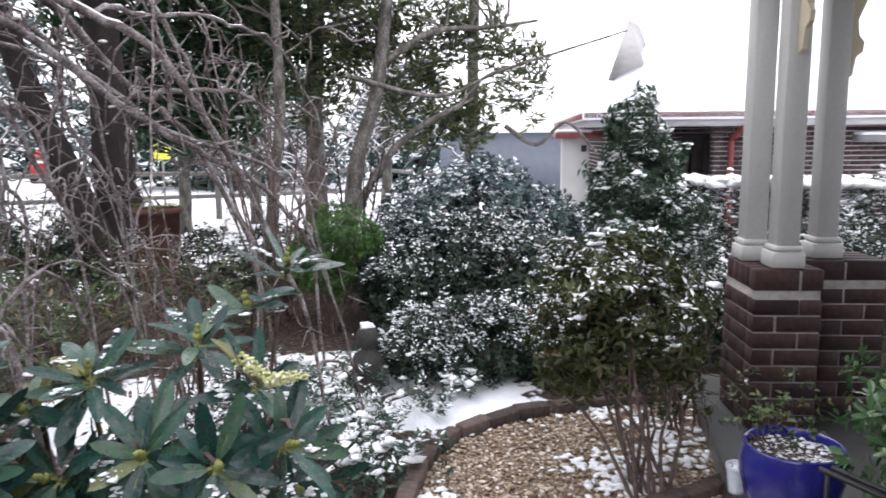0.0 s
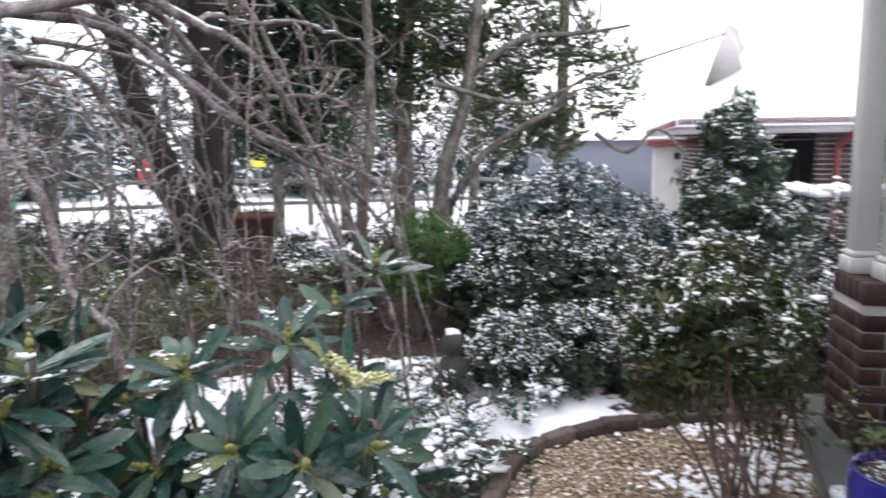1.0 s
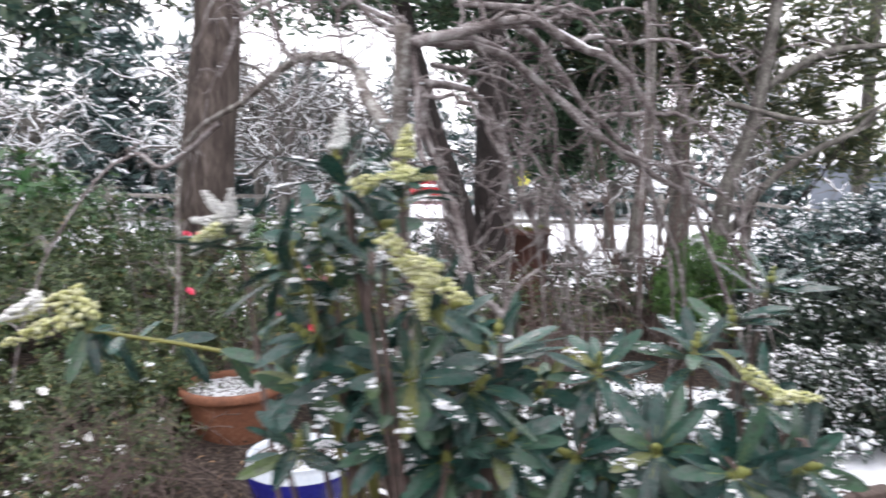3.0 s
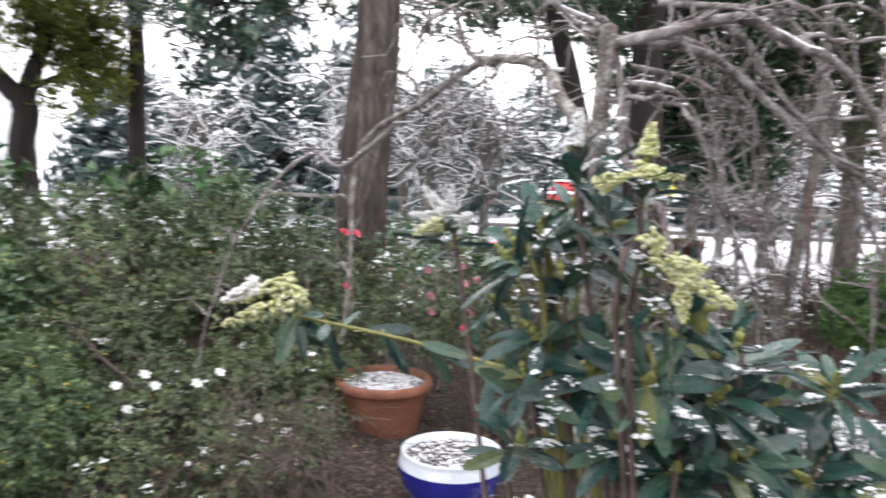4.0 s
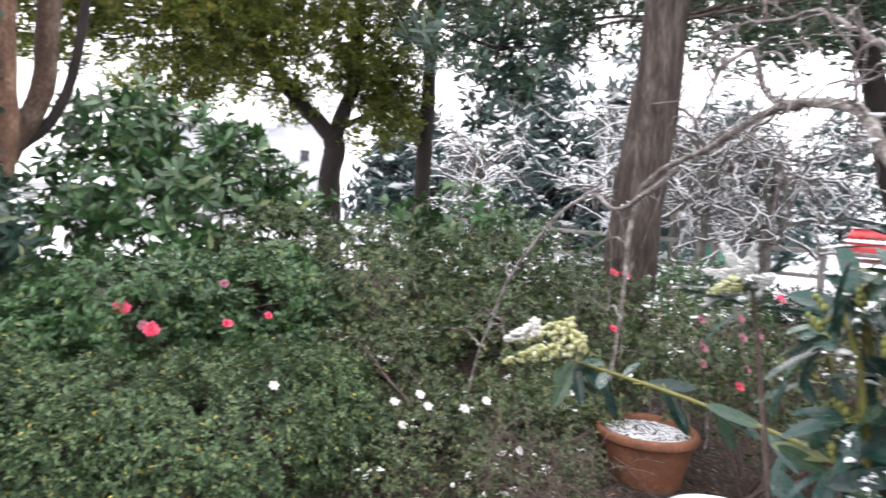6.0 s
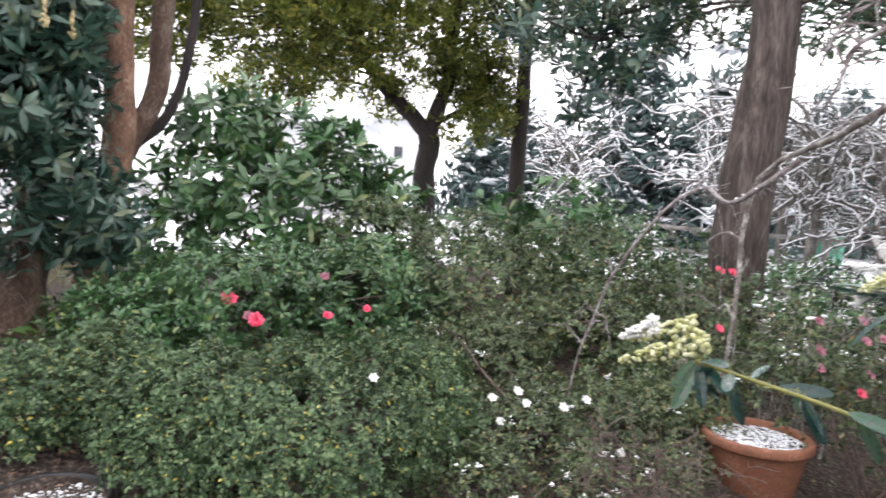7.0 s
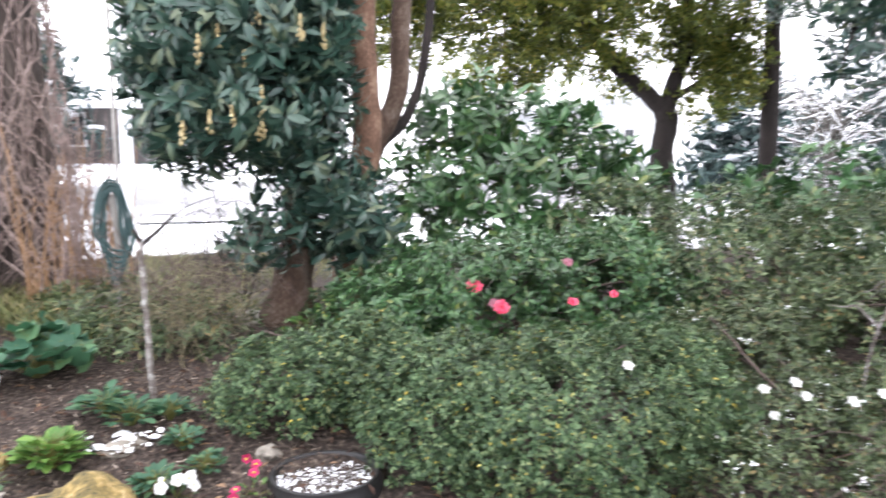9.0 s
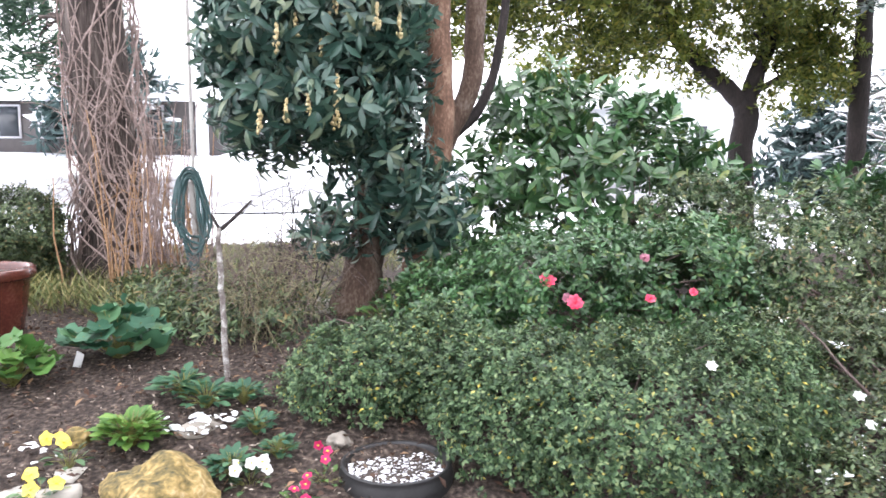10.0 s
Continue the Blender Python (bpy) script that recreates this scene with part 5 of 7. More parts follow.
def rhododendron(label, root, tips, seed, leaf_count=10, scale=1.0):
    rng = np.random.default_rng(seed)
    z = float(lie(root[0], root[1]))
    org = np.array([root[0], root[1], z])
    ob = thing("rhododendron", label, "shrub", tuple(org))
    sn = Geo()
    for tip, d in tips:
        tip, d = np.array(tip, float) - org, unit(d)
        mid = tip * 0.5 + np.array([*rng.normal(0, 0.04, 2), 0.0]) - d * 0.03
        line = wobble(bend_line([np.array([*rng.normal(0, 0.05, 2), -0.03]), mid, tip - d * 0.06, tip], 10), 0.008, rng)
        q = Geo()
        tube(q, line, np.linspace(0.0055, 0.003, len(line)), 6)
        q.part("stem", GREENSTEM if rng.random() < 0.25 else TWIG, ob, smooth=True)
        q = Geo()
        blobs(q, [tip + d * 0.006, tip + d * 0.016, tip + d * 0.024], np.array([0.007, 0.006, 0.004]), 1.2, 0.15, rng)
        q.part("bud", MIDRIB, ob, smooth=True)
        a0 = rng.random() * 6.28
        side = unit(np.cross(d, [0.3, 0.2, 1.0]))
        side2 = np.cross(d, side)
        for k in range(leaf_count):
            a = a0 + k * 2.399
            rad = math.cos(a) * side + math.sin(a) * side2
            tilt = rng.uniform(0.15, 0.75) if k % 3 else rng.uniform(0.6, 1.2)
            ld = unit(rad + d * tilt - UP * rng.uniform(0, 0.25))
            kind_ = rng.integers(4)
            o = new("leaf", RH_LEAVES[kind_])
            o.parent = ob
            mt = aim(tip - d * 0.035 * rng.random() + rad * 0.006, ld, tuple(d), rng.normal(0, 14), scale * rng.uniform(0.75, 1.15))
            o.matrix_local = mt
            if rng.random() < 0.3 and (mt.to_3x3() @ Vector((0, 0, 1))).z > 0.4 * scale:
                ll, lw, ldroop, _c = RH_DIMS[kind_]
                u0 = rng.uniform(0.25, 0.75)
                us_ = np.clip(u0 + rng.normal(0, 0.13, 16), 0.12, 0.92)
                blobs(sn, [(mt @ Vector((rng.normal(0, 0.2) * lw, u * ll, -ldroop * ll * u * u + 0.002)))[:] for u in us_], 0.0012 + 0.0055 * rng.random(16) ** 1.8, 0.4, 0.4, rng)
    if sn.n:
        tagged(sn.part("snow", SNOW, ob, "melting snow on the leaves"), kind="stuff")
    return ob


def fill_tips(rng, n, lo, hi, facing=(0.0, -0.4, 0.8)):
    return [(tuple(rng.uniform(lo, hi)), unit(np.array(facing) + rng.normal(0, 0.45, 3))) for _ in range(n)]


rr = np.random.default_rng(8)
tipsA = [((0.19, 1.35, 1.49), (0.15, -0.1, 1)), ((0.13, 1.29, 1.43), (-0.2, 0, 1)), ((0.07, 1.17, 1.41), (0.1, -0.4, 1)), ((-0.07, 1.13, 1.38), (0.1, -0.5, 0.9)), ((-0.16, 1.13, 1.33), (-0.3, -0.5, 0.8)),
         ((0.12, 0.97, 1.3), (0.35, -0.9, 0.5)), ((0.16, 1.1, 1.36), (0.5, -0.3, 0.8)), ((0.2, 1.02, 1.3), (0.6, -0.6, 0.35)), ((0.02, 1.02, 1.3), (-0.1, -0.9, 0.5)), ((-0.1, 1.04, 1.27), (-0.4, -0.8, 0.5)),
         ((-0.2, 1.12, 1.24), (-0.5, -0.7, 0.4)), ((0.06, 1.0, 1.22), (0.1, -0.9, 0.3)), ((0.2, 1.06, 1.22), (0.7, -0.6, 0.2))]
tipsA += fill_tips(rr, 10, (-0.3, 0.98, 1.08), (0.22, 1.12, 1.3), (0.0, -0.6, 0.6))
tipsA += fill_tips(rr, 16, (-0.13, 1.06, 0.9), (0.26, 1.4, 1.22))
tipsA += fill_tips(rr, 16, (-0.16, 1.12, 0.62), (0.24, 1.5, 1.08), (0.0, -0.5, 0.6))
rhA = rhododendron("large-leaved glossy rhododendron with pale buds and melting snow", (0.02, 1.25), tipsA, 51, 13, 0.76)
rA = np.array([0.02, 1.25, float(lie(0.02, 1.25))])
raceme(rhA, np.array([0.13, 1.1, 1.4]) - rA, (0.6, -0.1, -0.35), 0.07, rr)
raceme(rhA, np.array([0.17, 1.09, 1.37]) - rA, (0.9, -0.1, 0.05), 0.06, rr)
tipsB = [((-0.3, 0.9, 1.66), (0, 0, 1)), ((-0.4, 0.92, 1.68), (-0.4, 0, 1)), ((-0.27, 0.8, 1.56), (0.4, 0.2, 0.7)), ((-0.22, 0.8, 1.52), (0.8, 0.2, 0.1)), ((-0.46, 0.86, 1.55), (-0.6, -0.2, 0.6)),
         ((-0.64, 1.02, 1.57), (-0.4, -0.2, 0.8)), ((-0.5, 0.98, 1.56), (-0.6, -0.2, 0.7)), ((-0.42, 1.0, 1.62), (0.1, -0.3, 0.9)), ((-0.56, 1.05, 1.46), (-0.6, -0.5, 0.4)), ((-0.27, 0.85, 1.42), (0.2, -0.7, 0.5)), ((-0.34, 0.86, 1.42), (-0.3, -0.7, 0.5)), ((-0.2, 0.9, 1.4), (0.5, -0.4, 0.6)), ((-0.17, 0.94, 1.32), (0.5, -0.5, 0.6)),
         ((-0.31, 0.88, 1.33), (-0.1, -0.7, 0.6)), ((-0.24, 0.9, 1.3), (0.2, -0.7, 0.6))]
tipsB += fill_tips(rr, 15, (-0.46, 0.86, 1.3), (-0.2, 1.02, 1.6), (-0.1, -0.3, 0.8))
tipsB += fill_tips(rr, 9, (-0.26, 0.92, 1.0), (-0.04, 1.15, 1.5))
rhB = rhododendron("tall leggy rhododendron with pale yellow flower clusters", (-0.28, 1.05), tipsB, 52, 11, 0.76)
rB = np.array([-0.28, 1.05, float(lie(-0.28, 1.05))])
for p, d, ln, wt in (((-0.26, 0.73, 1.605), (0.5, 0.1, -0.6), 0.07, False), ((-0.222, 0.745, 1.565), (0.05, 0.0, -1), 0.05, False), ((-0.222, 0.745, 1.565), (0.8, 0.2, -0.5), 0.06, False), ((-0.235, 0.74, 1.575), (0.9, 0.2, -0.1), 0.035, False), ((-0.4, 0.92, 1.7), (0.1, 0, 1), 0.05, True), ((-0.35, 0.86, 1.65), (0.8, 0, 0.3), 0.045, False),
                    ((-0.31, 0.88, 1.67), (0.9, -0.1, -0.1), 0.06, False), ((-0.64, 1.02, 1.59), (-0.5, -0.2, 0.7), 0.06, True), ((-0.64, 1.02, 1.585), (-0.9, -0.1, 0.1), 0.065, True), ((-0.63, 1.01, 1.59), (0.2, -0.2, 0.9), 0.055, True), ((-0.64, 1.0, 1.58), (-0.4, -0.7, -0.3), 0.05, False),
                    ((-0.62, 1.02, 1.58), (0.6, -0.4, 0.3), 0.05, True), ((-0.65, 1.0, 1.575), (-0.6, -0.2, -0.6), 0.055, True), ((-0.3, 0.9, 1.69), (0.15, 0, 1), 0.04, False)):
    raceme(rhB, np.array(p) - rB, d, ln, rr, wt)
# long arching shoot with drooping leaves and a flower cluster at its end
q = Geo()
shoot = bend_line(np.array([(-0.3, 1.1, 0.7), (-0.42, 1.17, 1.15), (-0.5, 1.19, 1.28), (-0.75, 1.18, 1.33), (-1.0, 1.15, 1.355), (-1.04, 1.14, 1.36)]) - rB, 30)
tube(q, shoot, np.linspace(0.0055, 0.0035, len(shoot)), 6)
q.part("stem", GREENSTEM, rhB, smooth=True)
for k in range(24):
    i = rr.integers(int(len(shoot) * 0.5), len(shoot))
    o = new("leaf", RH_LEAVES[rr.integers(4)])
    o.parent = rhB
    ld = unit(np.array([rr.normal(0, 0.6), rr.normal(0, 0.5), -0.5 + rr.normal(0, 0.45)]))
    o.matrix_local = aim(shoot[i], ld, (0.1, -0.5, 0.8), rr.normal(0, 20), rr.uniform(0.6, 0.95))
raceme(rhB, shoot[-1] + np.array([0.03, 0, 0.05]), (-0.75, -0.4, -0.35), 0.19, rr, False, 0.022)
raceme(rhB, shoot[-1] + np.array([0.0, 0, 0.07]), (-0.8, -0.4, -0.3), 0.15, rr, False, 0.02)
raceme(rhB, shoot[-1] + np.array([-0.07, -0.03, 0.06]), (-0.6, -0.5, -0.35), 0.08, rr, True, 0.02)


# ---- weeping cherry ----
def limb_part(parent, pts, r0, r1, mat, rng, twigs=6, snow_geo=None, n=16, name="branch", amp=0.012, reach=(0.15, 0.5)):
    q = Geo()
    line = wobble(bend_line(pts, n), amp, rng)
    tube(q, line, np.linspace(r0, r1, len(line)), 7)
    for k in range(twigs):
        i = rng.integers(2, len(line) - 1)
        d = unit(line[min(i + 1, len(line) - 1)] - line[i - 1] + rng.normal(0, 0.5, 3))
        ln = rng.uniform(*reach)
        tw = wobble(bend_line([line[i], line[i] + d * ln * 0.5 + UP * 0.02, line[i] + d * ln - UP * ln * 0.25], 6), 0.008, rng)
        tube(q, tw, np.linspace(min(r0 * 0.4, 0.006), 0.0018, len(tw)), 5)
        for m_ in range(3):
            b_ = tw[rng.integers(1, len(tw))]
            tube(q, [b_, b_ + rng.normal(0, 0.035, 3)], [0.002, 0.001], 4)
    if snow_geo is not None:
        i = 1
        while i < len(line) - 4:
            run = rng.integers(2, 6)
            flat_ = abs(line[min(i + run, len(line) - 1)][2] - line[i][2]) < 0.6 * np.linalg.norm(line[min(i + run, len(line) - 1)] - line[i])
            if flat_ and rng.random() < 0.35:
                seg_ = line[i:i + run + 1]
                rads = r0 + (r1 - r0) * np.arange(i, i + len(seg_)) / len(line)
                tube(snow_geo, seg_ + UP * rads[:, None] * 0.65, rads * rng.uniform(0.35, 0.6) * np.concatenate([[0.3], np.ones(len(seg_) - 2), [0.3]]), 6)
            i += run
        for i in range(1, len(line) - 1):
            if rng.random() < 0.3:
                rad = r0 + (r1 - r0) * i / len(line)
                blobs(snow_geo, [line[i] + UP * rad * 0.9 + rng.normal(0, 0.01, 3)], rad * rng.uniform(0.7, 1.1), 0.4, 0.2, rng)
    return q.part(name, mat, parent, smooth=True)


rc = np.random.default_rng(17)
HEAD = np.array([-0.54, 1.53, 1.8])
ch_at = np.array([-0.6, 1.66, float(lie(-0.6, 1.66))])
cherry = thing("weeping_cherry", "leafless weeping tree with lichened arching branches dusted with snow", "tree", tuple(ch_at))
chs = Geo()
limb_part(cherry, [(0, 0, -0.1), (0.02, 0.0, 0.6), (0.03, -0.03, 1.2), HEAD - ch_at, np.array([-0.52, 1.49, 1.97]) - ch_at], 0.026, 0.017, LICHEN, rc, 0, None, 20, "trunk", 0.004)
main = [
    ([(-0.52, 1.5, 1.93), (-0.33, 1.6, 1.99), (-0.19, 1.66, 1.94), (-0.08, 1.71, 1.87), (0.06, 1.84, 1.63), (0.2, 1.9, 1.3), (0.26, 1.9, 0.95)], 0.013, 0.004),
    ([(-0.54, 1.54, 1.72), (-0.66, 1.63, 1.83), (-0.78, 1.81, 1.95), (-1.06, 2.01, 1.99), (-1.46, 2.35, 1.9), (-1.81, 2.5, 1.78), (-1.82, 2.45, 1.39), (-1.83, 2.41, 0.95)], 0.018, 0.007),
    ([(-1.6, 2.42, 1.84), (-1.9, 2.48, 1.68), (-2.06, 2.47, 1.72), (-2.21, 2.37, 1.56), (-2.36, 2.25, 1.17), (-2.42, 2.2, 0.8)], 0.011, 0.004),
    ([(-1.0, 1.98, 1.98), (-1.14, 2.09, 2.06), (-1.19, 2.07, 2.17), (-1.25, 2.04, 2.12), (-1.32, 2.0, 1.95)], 0.011, 0.004),
    ([(-0.52, 1.55, 1.95), (-0.34, 1.78, 2.01), (-0.21, 1.91, 1.85), (-0.15, 1.97, 1.79), (-0.06, 2.03, 1.68), (0.03, 2.09, 1.51), (0.07, 2.13, 1.34), (0.11, 2.18, 1.0)], 0.0105, 0.004),
    ([(-0.52, 1.54, 1.95), (-0.35, 1.67, 1.94), (-0.18, 1.79, 1.78), (-0.04, 1.89, 1.68), (0.07, 1.93, 1.61), (0.17, 1.97, 1.52), (0.23, 2.0, 1.37), (0.25, 2.03, 1.1)], 0.0105, 0.0035),
    ([(-0.5, 1.8, 2.08), (-0.24, 2.23, 2.12), (-0.14, 2.27, 1.97), (-0.1, 2.31, 1.84), (-0.05, 2.34, 1.66), (0.0, 2.37, 1.49), (0.04, 2.4, 1.31), (0.05, 2.43, 0.8)], 0.009, 0.0035),
    ([(-0.16, 2.02, 1.79), (-0.11, 2.05, 1.82), (0.0, 2.08, 1.83), (0.08, 2.1, 1.81), (0.15, 2.12, 1.73), (0.2, 2.14, 1.58), (0.27, 2.17, 1.25), (0.35, 2.18, 0.9)], 0.0075, 0.003),
    ([(-0.53, 1.52, 1.86), (-0.39, 1.6, 1.84), (-0.32, 1.73, 1.62), (-0.27, 1.8, 1.49), (-0.24, 1.87, 1.37), (-0.16, 1.95, 0.95)], 0.0075, 0.003),
    ([(-0.52, 1.7, 1.98), (-0.37, 1.88, 1.94), (-0.29, 1.94, 1.82), (-0.27, 1.99, 1.67), (-0.25, 2.03, 1.46), (-0.23, 2.07, 1.1)], 0.007, 0.003),
    ([(-0.53, 1.7, 1.92), (-0.39, 1.98, 1.89), (-0.35, 2.01, 1.74), (-0.29, 2.05, 1.63), (-0.23, 2.08, 1.48), (-0.18, 2.12, 1.29), (-0.15, 2.14, 0.9)], 0.007, 0.003),
    ([(-0.52, 1.5, 1.82), (-0.36, 1.46, 1.8), (-0.3, 1.5, 1.68), (-0.29, 1.55, 1.51), (-0.32, 1.58, 1.2)], 0.0055, 0.003),
    ([(-0.51, 1.55, 1.96), (-0.41, 1.64, 1.96), (-0.29, 1.75, 1.89), (-0.19, 1.8, 1.81), (-0.09, 1.85, 1.73), (0.11, 1.93, 1.64), (0.2, 1.96, 1.54), (0.3, 2.0, 1.2)], 0.0095, 0.003),
    ([(-0.53, 1.55, 1.86), (-0.45, 1.61, 1.86), (-0.39, 1.65, 1.82), (-0.35, 1.69, 1.76), (-0.3, 1.72, 1.65), (-0.28, 1.74, 1.49), (-0.25, 1.77, 1.1)], 0.0085, 0.003),
    ([(-0.19, 1.66, 1.94), (-0.05, 1.75, 1.97), (0.09, 1.85, 1.95), (0.19, 1.93, 1.88), (0.25, 2.0, 1.7)], 0.006, 0.0025),
    ([(-0.28, 1.62, 1.98), (-0.16, 1.72, 2.03), (-0.05, 1.82, 2.02), (0.01, 1.9, 1.98), (0.06, 1.97, 1.8)], 0.006, 0.0025),
    ([(-0.51, 1.51, 1.92), (-0.47, 1.45, 1.74), (-0.41, 1.4, 1.63), (-0.33, 1.35, 1.51), (-0.26, 1.3, 1.41), (-0.2, 1.25, 1.31), (-0.14, 1.19, 1.15), (-0.08, 1.12, 0.8)], 0.0075, 0.006),
    ([(-0.5, 1.53, 1.85), (-0.48, 1.52, 1.76), (-0.43, 1.48, 1.62), (-0.38, 1.45, 1.46), (-0.35, 1.4, 1.35), (-0.32, 1.36, 1.0)], 0.007, 0.004),
    ([(-0.53, 1.57, 1.98), (-0.58, 1.65, 2.0), (-0.72, 1.67, 2.07), (-0.81, 1.71, 2.14), (-0.91, 1.74, 2.17), (-1.01, 1.77, 2.17), (-1.17, 1.76, 2.16)], 0.009, 0.003),
    ([(-0.58, 1.63, 1.99), (-0.64, 1.63, 2.01), (-0.68, 1.62, 2.05), (-0.72, 1.62, 2.04), (-0.74, 1.63, 1.9)], 0.008, 0.004)]
for pts, r0, r1 in main:
    limb_part(cherry, np.array(pts) - ch_at, r0, r1, LICHEN if r0 > 0.0145 else BRANCH, rc, 9, chs, 26, amp=0.007, reach=(0.03, 0.22))
# thin whips hanging from the arches
for k in range(22):
    pts, r0, _r = main[rc.integers(len(main))]
    a = np.array(pts[rc.integers(1, len(pts) - 2)]) - ch_at
    out = unit(np.array([rc.normal(0.1, 0.5), rc.normal(0.35, 0.4), 0.0])) * rc.uniform(0.1, 0.4)
    fall = rc.uniform(0.35, 1.0)
    limb_part(cherry, [a, a + out * 0.5 + UP * rc.uniform(0.0, 0.06), a + out * 0.9 - UP * fall * 0.4, a + out * 1.15 - UP * fall], rc.uniform(0.0025, 0.0045), 0.0013, BRANCH, rc, rc.integers(3, 7), chs if k % 2 else None, 14, amp=0.008, reach=(0.03, 0.16))
tagged(chs.part("snow", SNOW, cherry, "thin snow along the branches"), kind="stuff")

# thin bare shrubs standing in the bed behind
def bare_shrub(label, at, n, height, spread, seed, mat=TWIG, r=0.008, lean=(0, 0)):
    rng = np.random.default_rng(seed)
    org = np.array([at[0], at[1], float(lie(*at))])
    ob = thing("bare_shrub", label, "shrub", tuple(org))
    for k in range(n):
        a = rng.uniform(0, 6.28)
        e = np.array([math.cos(a) * spread * rng.random() + lean[0], math.sin(a) * spread * rng.random() + lean[1], height * rng.uniform(0.55, 1.05)])
        b0 = np.array([*rng.normal(0, 0.08, 2), -0.04])
        limb_part(ob, [b0, b0 * 0.5 + e * 0.45 + np.array([0, 0, 0.08]), e], r * rng.uniform(0.7, 1.3), r * 0.25, mat, rng, 6, None, 10, "stem")
    return ob


bare_shrub("leafless grey-brown shrub with upright stems", (-0.55, 4.3), 12, 1.3, 0.6, 61)
bare_shrub("leafless twiggy shrub among the mulch", (-1.7, 4.6), 12, 1.3, 0.6, 62)
bare_shrub("leafless many-stemmed shrub beside the gum", (-0.2, 7.0), 16, 2.3, 0.9, 63, TWIG, 0.016)
bare_shrub("bare twiggy shrub behind the potted plants", (-2.6, 4.4), 10, 1.2, 0.5, 64, LICHEN)
bare_shrub("thin brown leafless stems in front of the pots", (-2.15, 2.45), 26, 0.5, 0.5, 71, TWIG, 0.004)
bare_shrub("bare crooked dark shrub near the path", (0.5, 8.2), 10, 2.0, 0.9, 65, BARK_DARK, 0.02, (0.4, 0))
bare_shrub("bare brown stems behind the porch shrub", (2.2, 3.9), 9, 0.75, 0.3, 66)
shrub("garden_shrub", "thin shrub with dusty pink flowers", [(-2.2, 3.9, 0.75, 0.5, 0.4, 0.4), (-1.6, 4.2, 0.6, 0.5, 0.4, 0.4)], 700, 7, 0.045, 0.016, LEAF_MOSSY, 49, 0.06, 0.06, 0.9)

# ---- pots ----
def pot(name, label, at, r, h, mat, rim_mat=None, snow=0.5, shape="bowl", seed=1, category="flower pot"):
    rng = np.random.default_rng(seed)
    ob = thing(name, label, category, at)
    if shape == "bowl":
        body = [(0, 0), (r * 0.66, 0), (r * 0.7, 0.012), (r * 0.9, h * 0.35), (r * 1.03, h * 0.68), (r * 1.02, h * 0.78)]
        rim = [(r * 1.025, h * 0.78), (r * 1.0, h * 0.9), (r * 0.97, h * 0.97), (r * 0.985, h), (r * 0.93, h * 1.005), (r * 0.9, h * 0.97), (r * 0.9, h * 0.8)]
    else:
        body = [(0, 0), (r * 0.7, 0), (r * 0.73, 0.012), (r * 0.86, h * 0.5), (r * 0.94, h * 0.84)]
        rim = [(r * 0.94, h * 0.84), (r * 1.03, h * 0.85), (r * 1.05, h * 0.88), (r * 1.04, h * 0.97), (r * 1.0, h), (r * 0.93, h * 0.995), (r * 0.9, h * 0.95), (r * 0.88, h * 0.8)]
    q = Geo()
    lathe(q, body, 44)
    q.part("body", mat, ob, smooth=True)
    q = Geo()
    lathe(q, rim, 44)
    q.part("rim", rim_mat or mat, ob, "pale snowy rim" if rim_mat else "", smooth=True)
    q = Geo()
    lathe(q, [(0, h * 0.9), (r * 0.4, h * 0.905), (r * 0.7, h * 0.895), (r * 0.905, h * 0.885)], 30)
    q.part("soil", SOIL, ob, smooth=True)
    if snow > 0:
        q = Geo()
        k = int(1700 * snow)
        a, s = rng.uniform(0, 6.28, k), np.sqrt(rng.random(k)) * r * 0.86
        blobs(q, np.stack([np.cos(a) * s, np.sin(a) * s, np.full(k, h * 0.905)], 1), 0.002 + 0.009 * rng.random(k) ** 3, 0.35, 0.5, rng)
        tagged(q.part("snow", SNOW, ob, "patchy snow on the soil"), kind="stuff")
    return ob


def ground_at(x, y, dz=0.0):
    return (x, y, float(lie(x, y)) + dz)


pot("blue_pot", "cobalt blue glazed pot with a white rim and snowy soil", (-1.6, 3.0, 0.06), 0.245, 0.29, BLUE_GLAZE, WHITE_GLAZE, 0.5, "bowl", 1)
pot("terracotta_pot", "large weathered terracotta pot with snow on its soil", (-2.38, 3.62, 0.07), 0.28, 0.36, TERRACOTTA, None, 1.3, "flower", 2)
pot("black_pot", "wide black plastic pot of soil dusted with snow", (-3.28, 0.28, 0.1), 0.235, 0.27, BLACK_PLASTIC, None, 0.36, "bowl", 3)
pot("red_pot", "large red-brown glazed urn at the bed's edge", (*ground_at(-5.22, -1.98)[:2], 0.53), 0.29, 0.45, RED_GLAZE, None, 0.0, "flower", 4)
pot("blue_pot", "deep blue glazed pot on the porch slab", (2.08, 2.62, 0.13), 0.195, 0.35, BLUE_GLAZE, None, 0.25, "bowl", 6)
pot("small_white_pot", "small pale plant pot beside the blue one", (2.03, 2.92, 0.13), 0.05, 0.13, WHITE_GLAZE, None, 0.1, "flower", 7)
shrub("pot_plant", "sparse small-leaved plant in the blue pot", [(2.0, 2.66, 0.62, 0.18, 0.18, 0.13)], 60, 6, 0.025, 0.014, LEAF_MOSSY, 71, 0.05, 0.04, 0.9, root=(2.05, 2.64), stems=10, stem_r=0.004, category="plant")
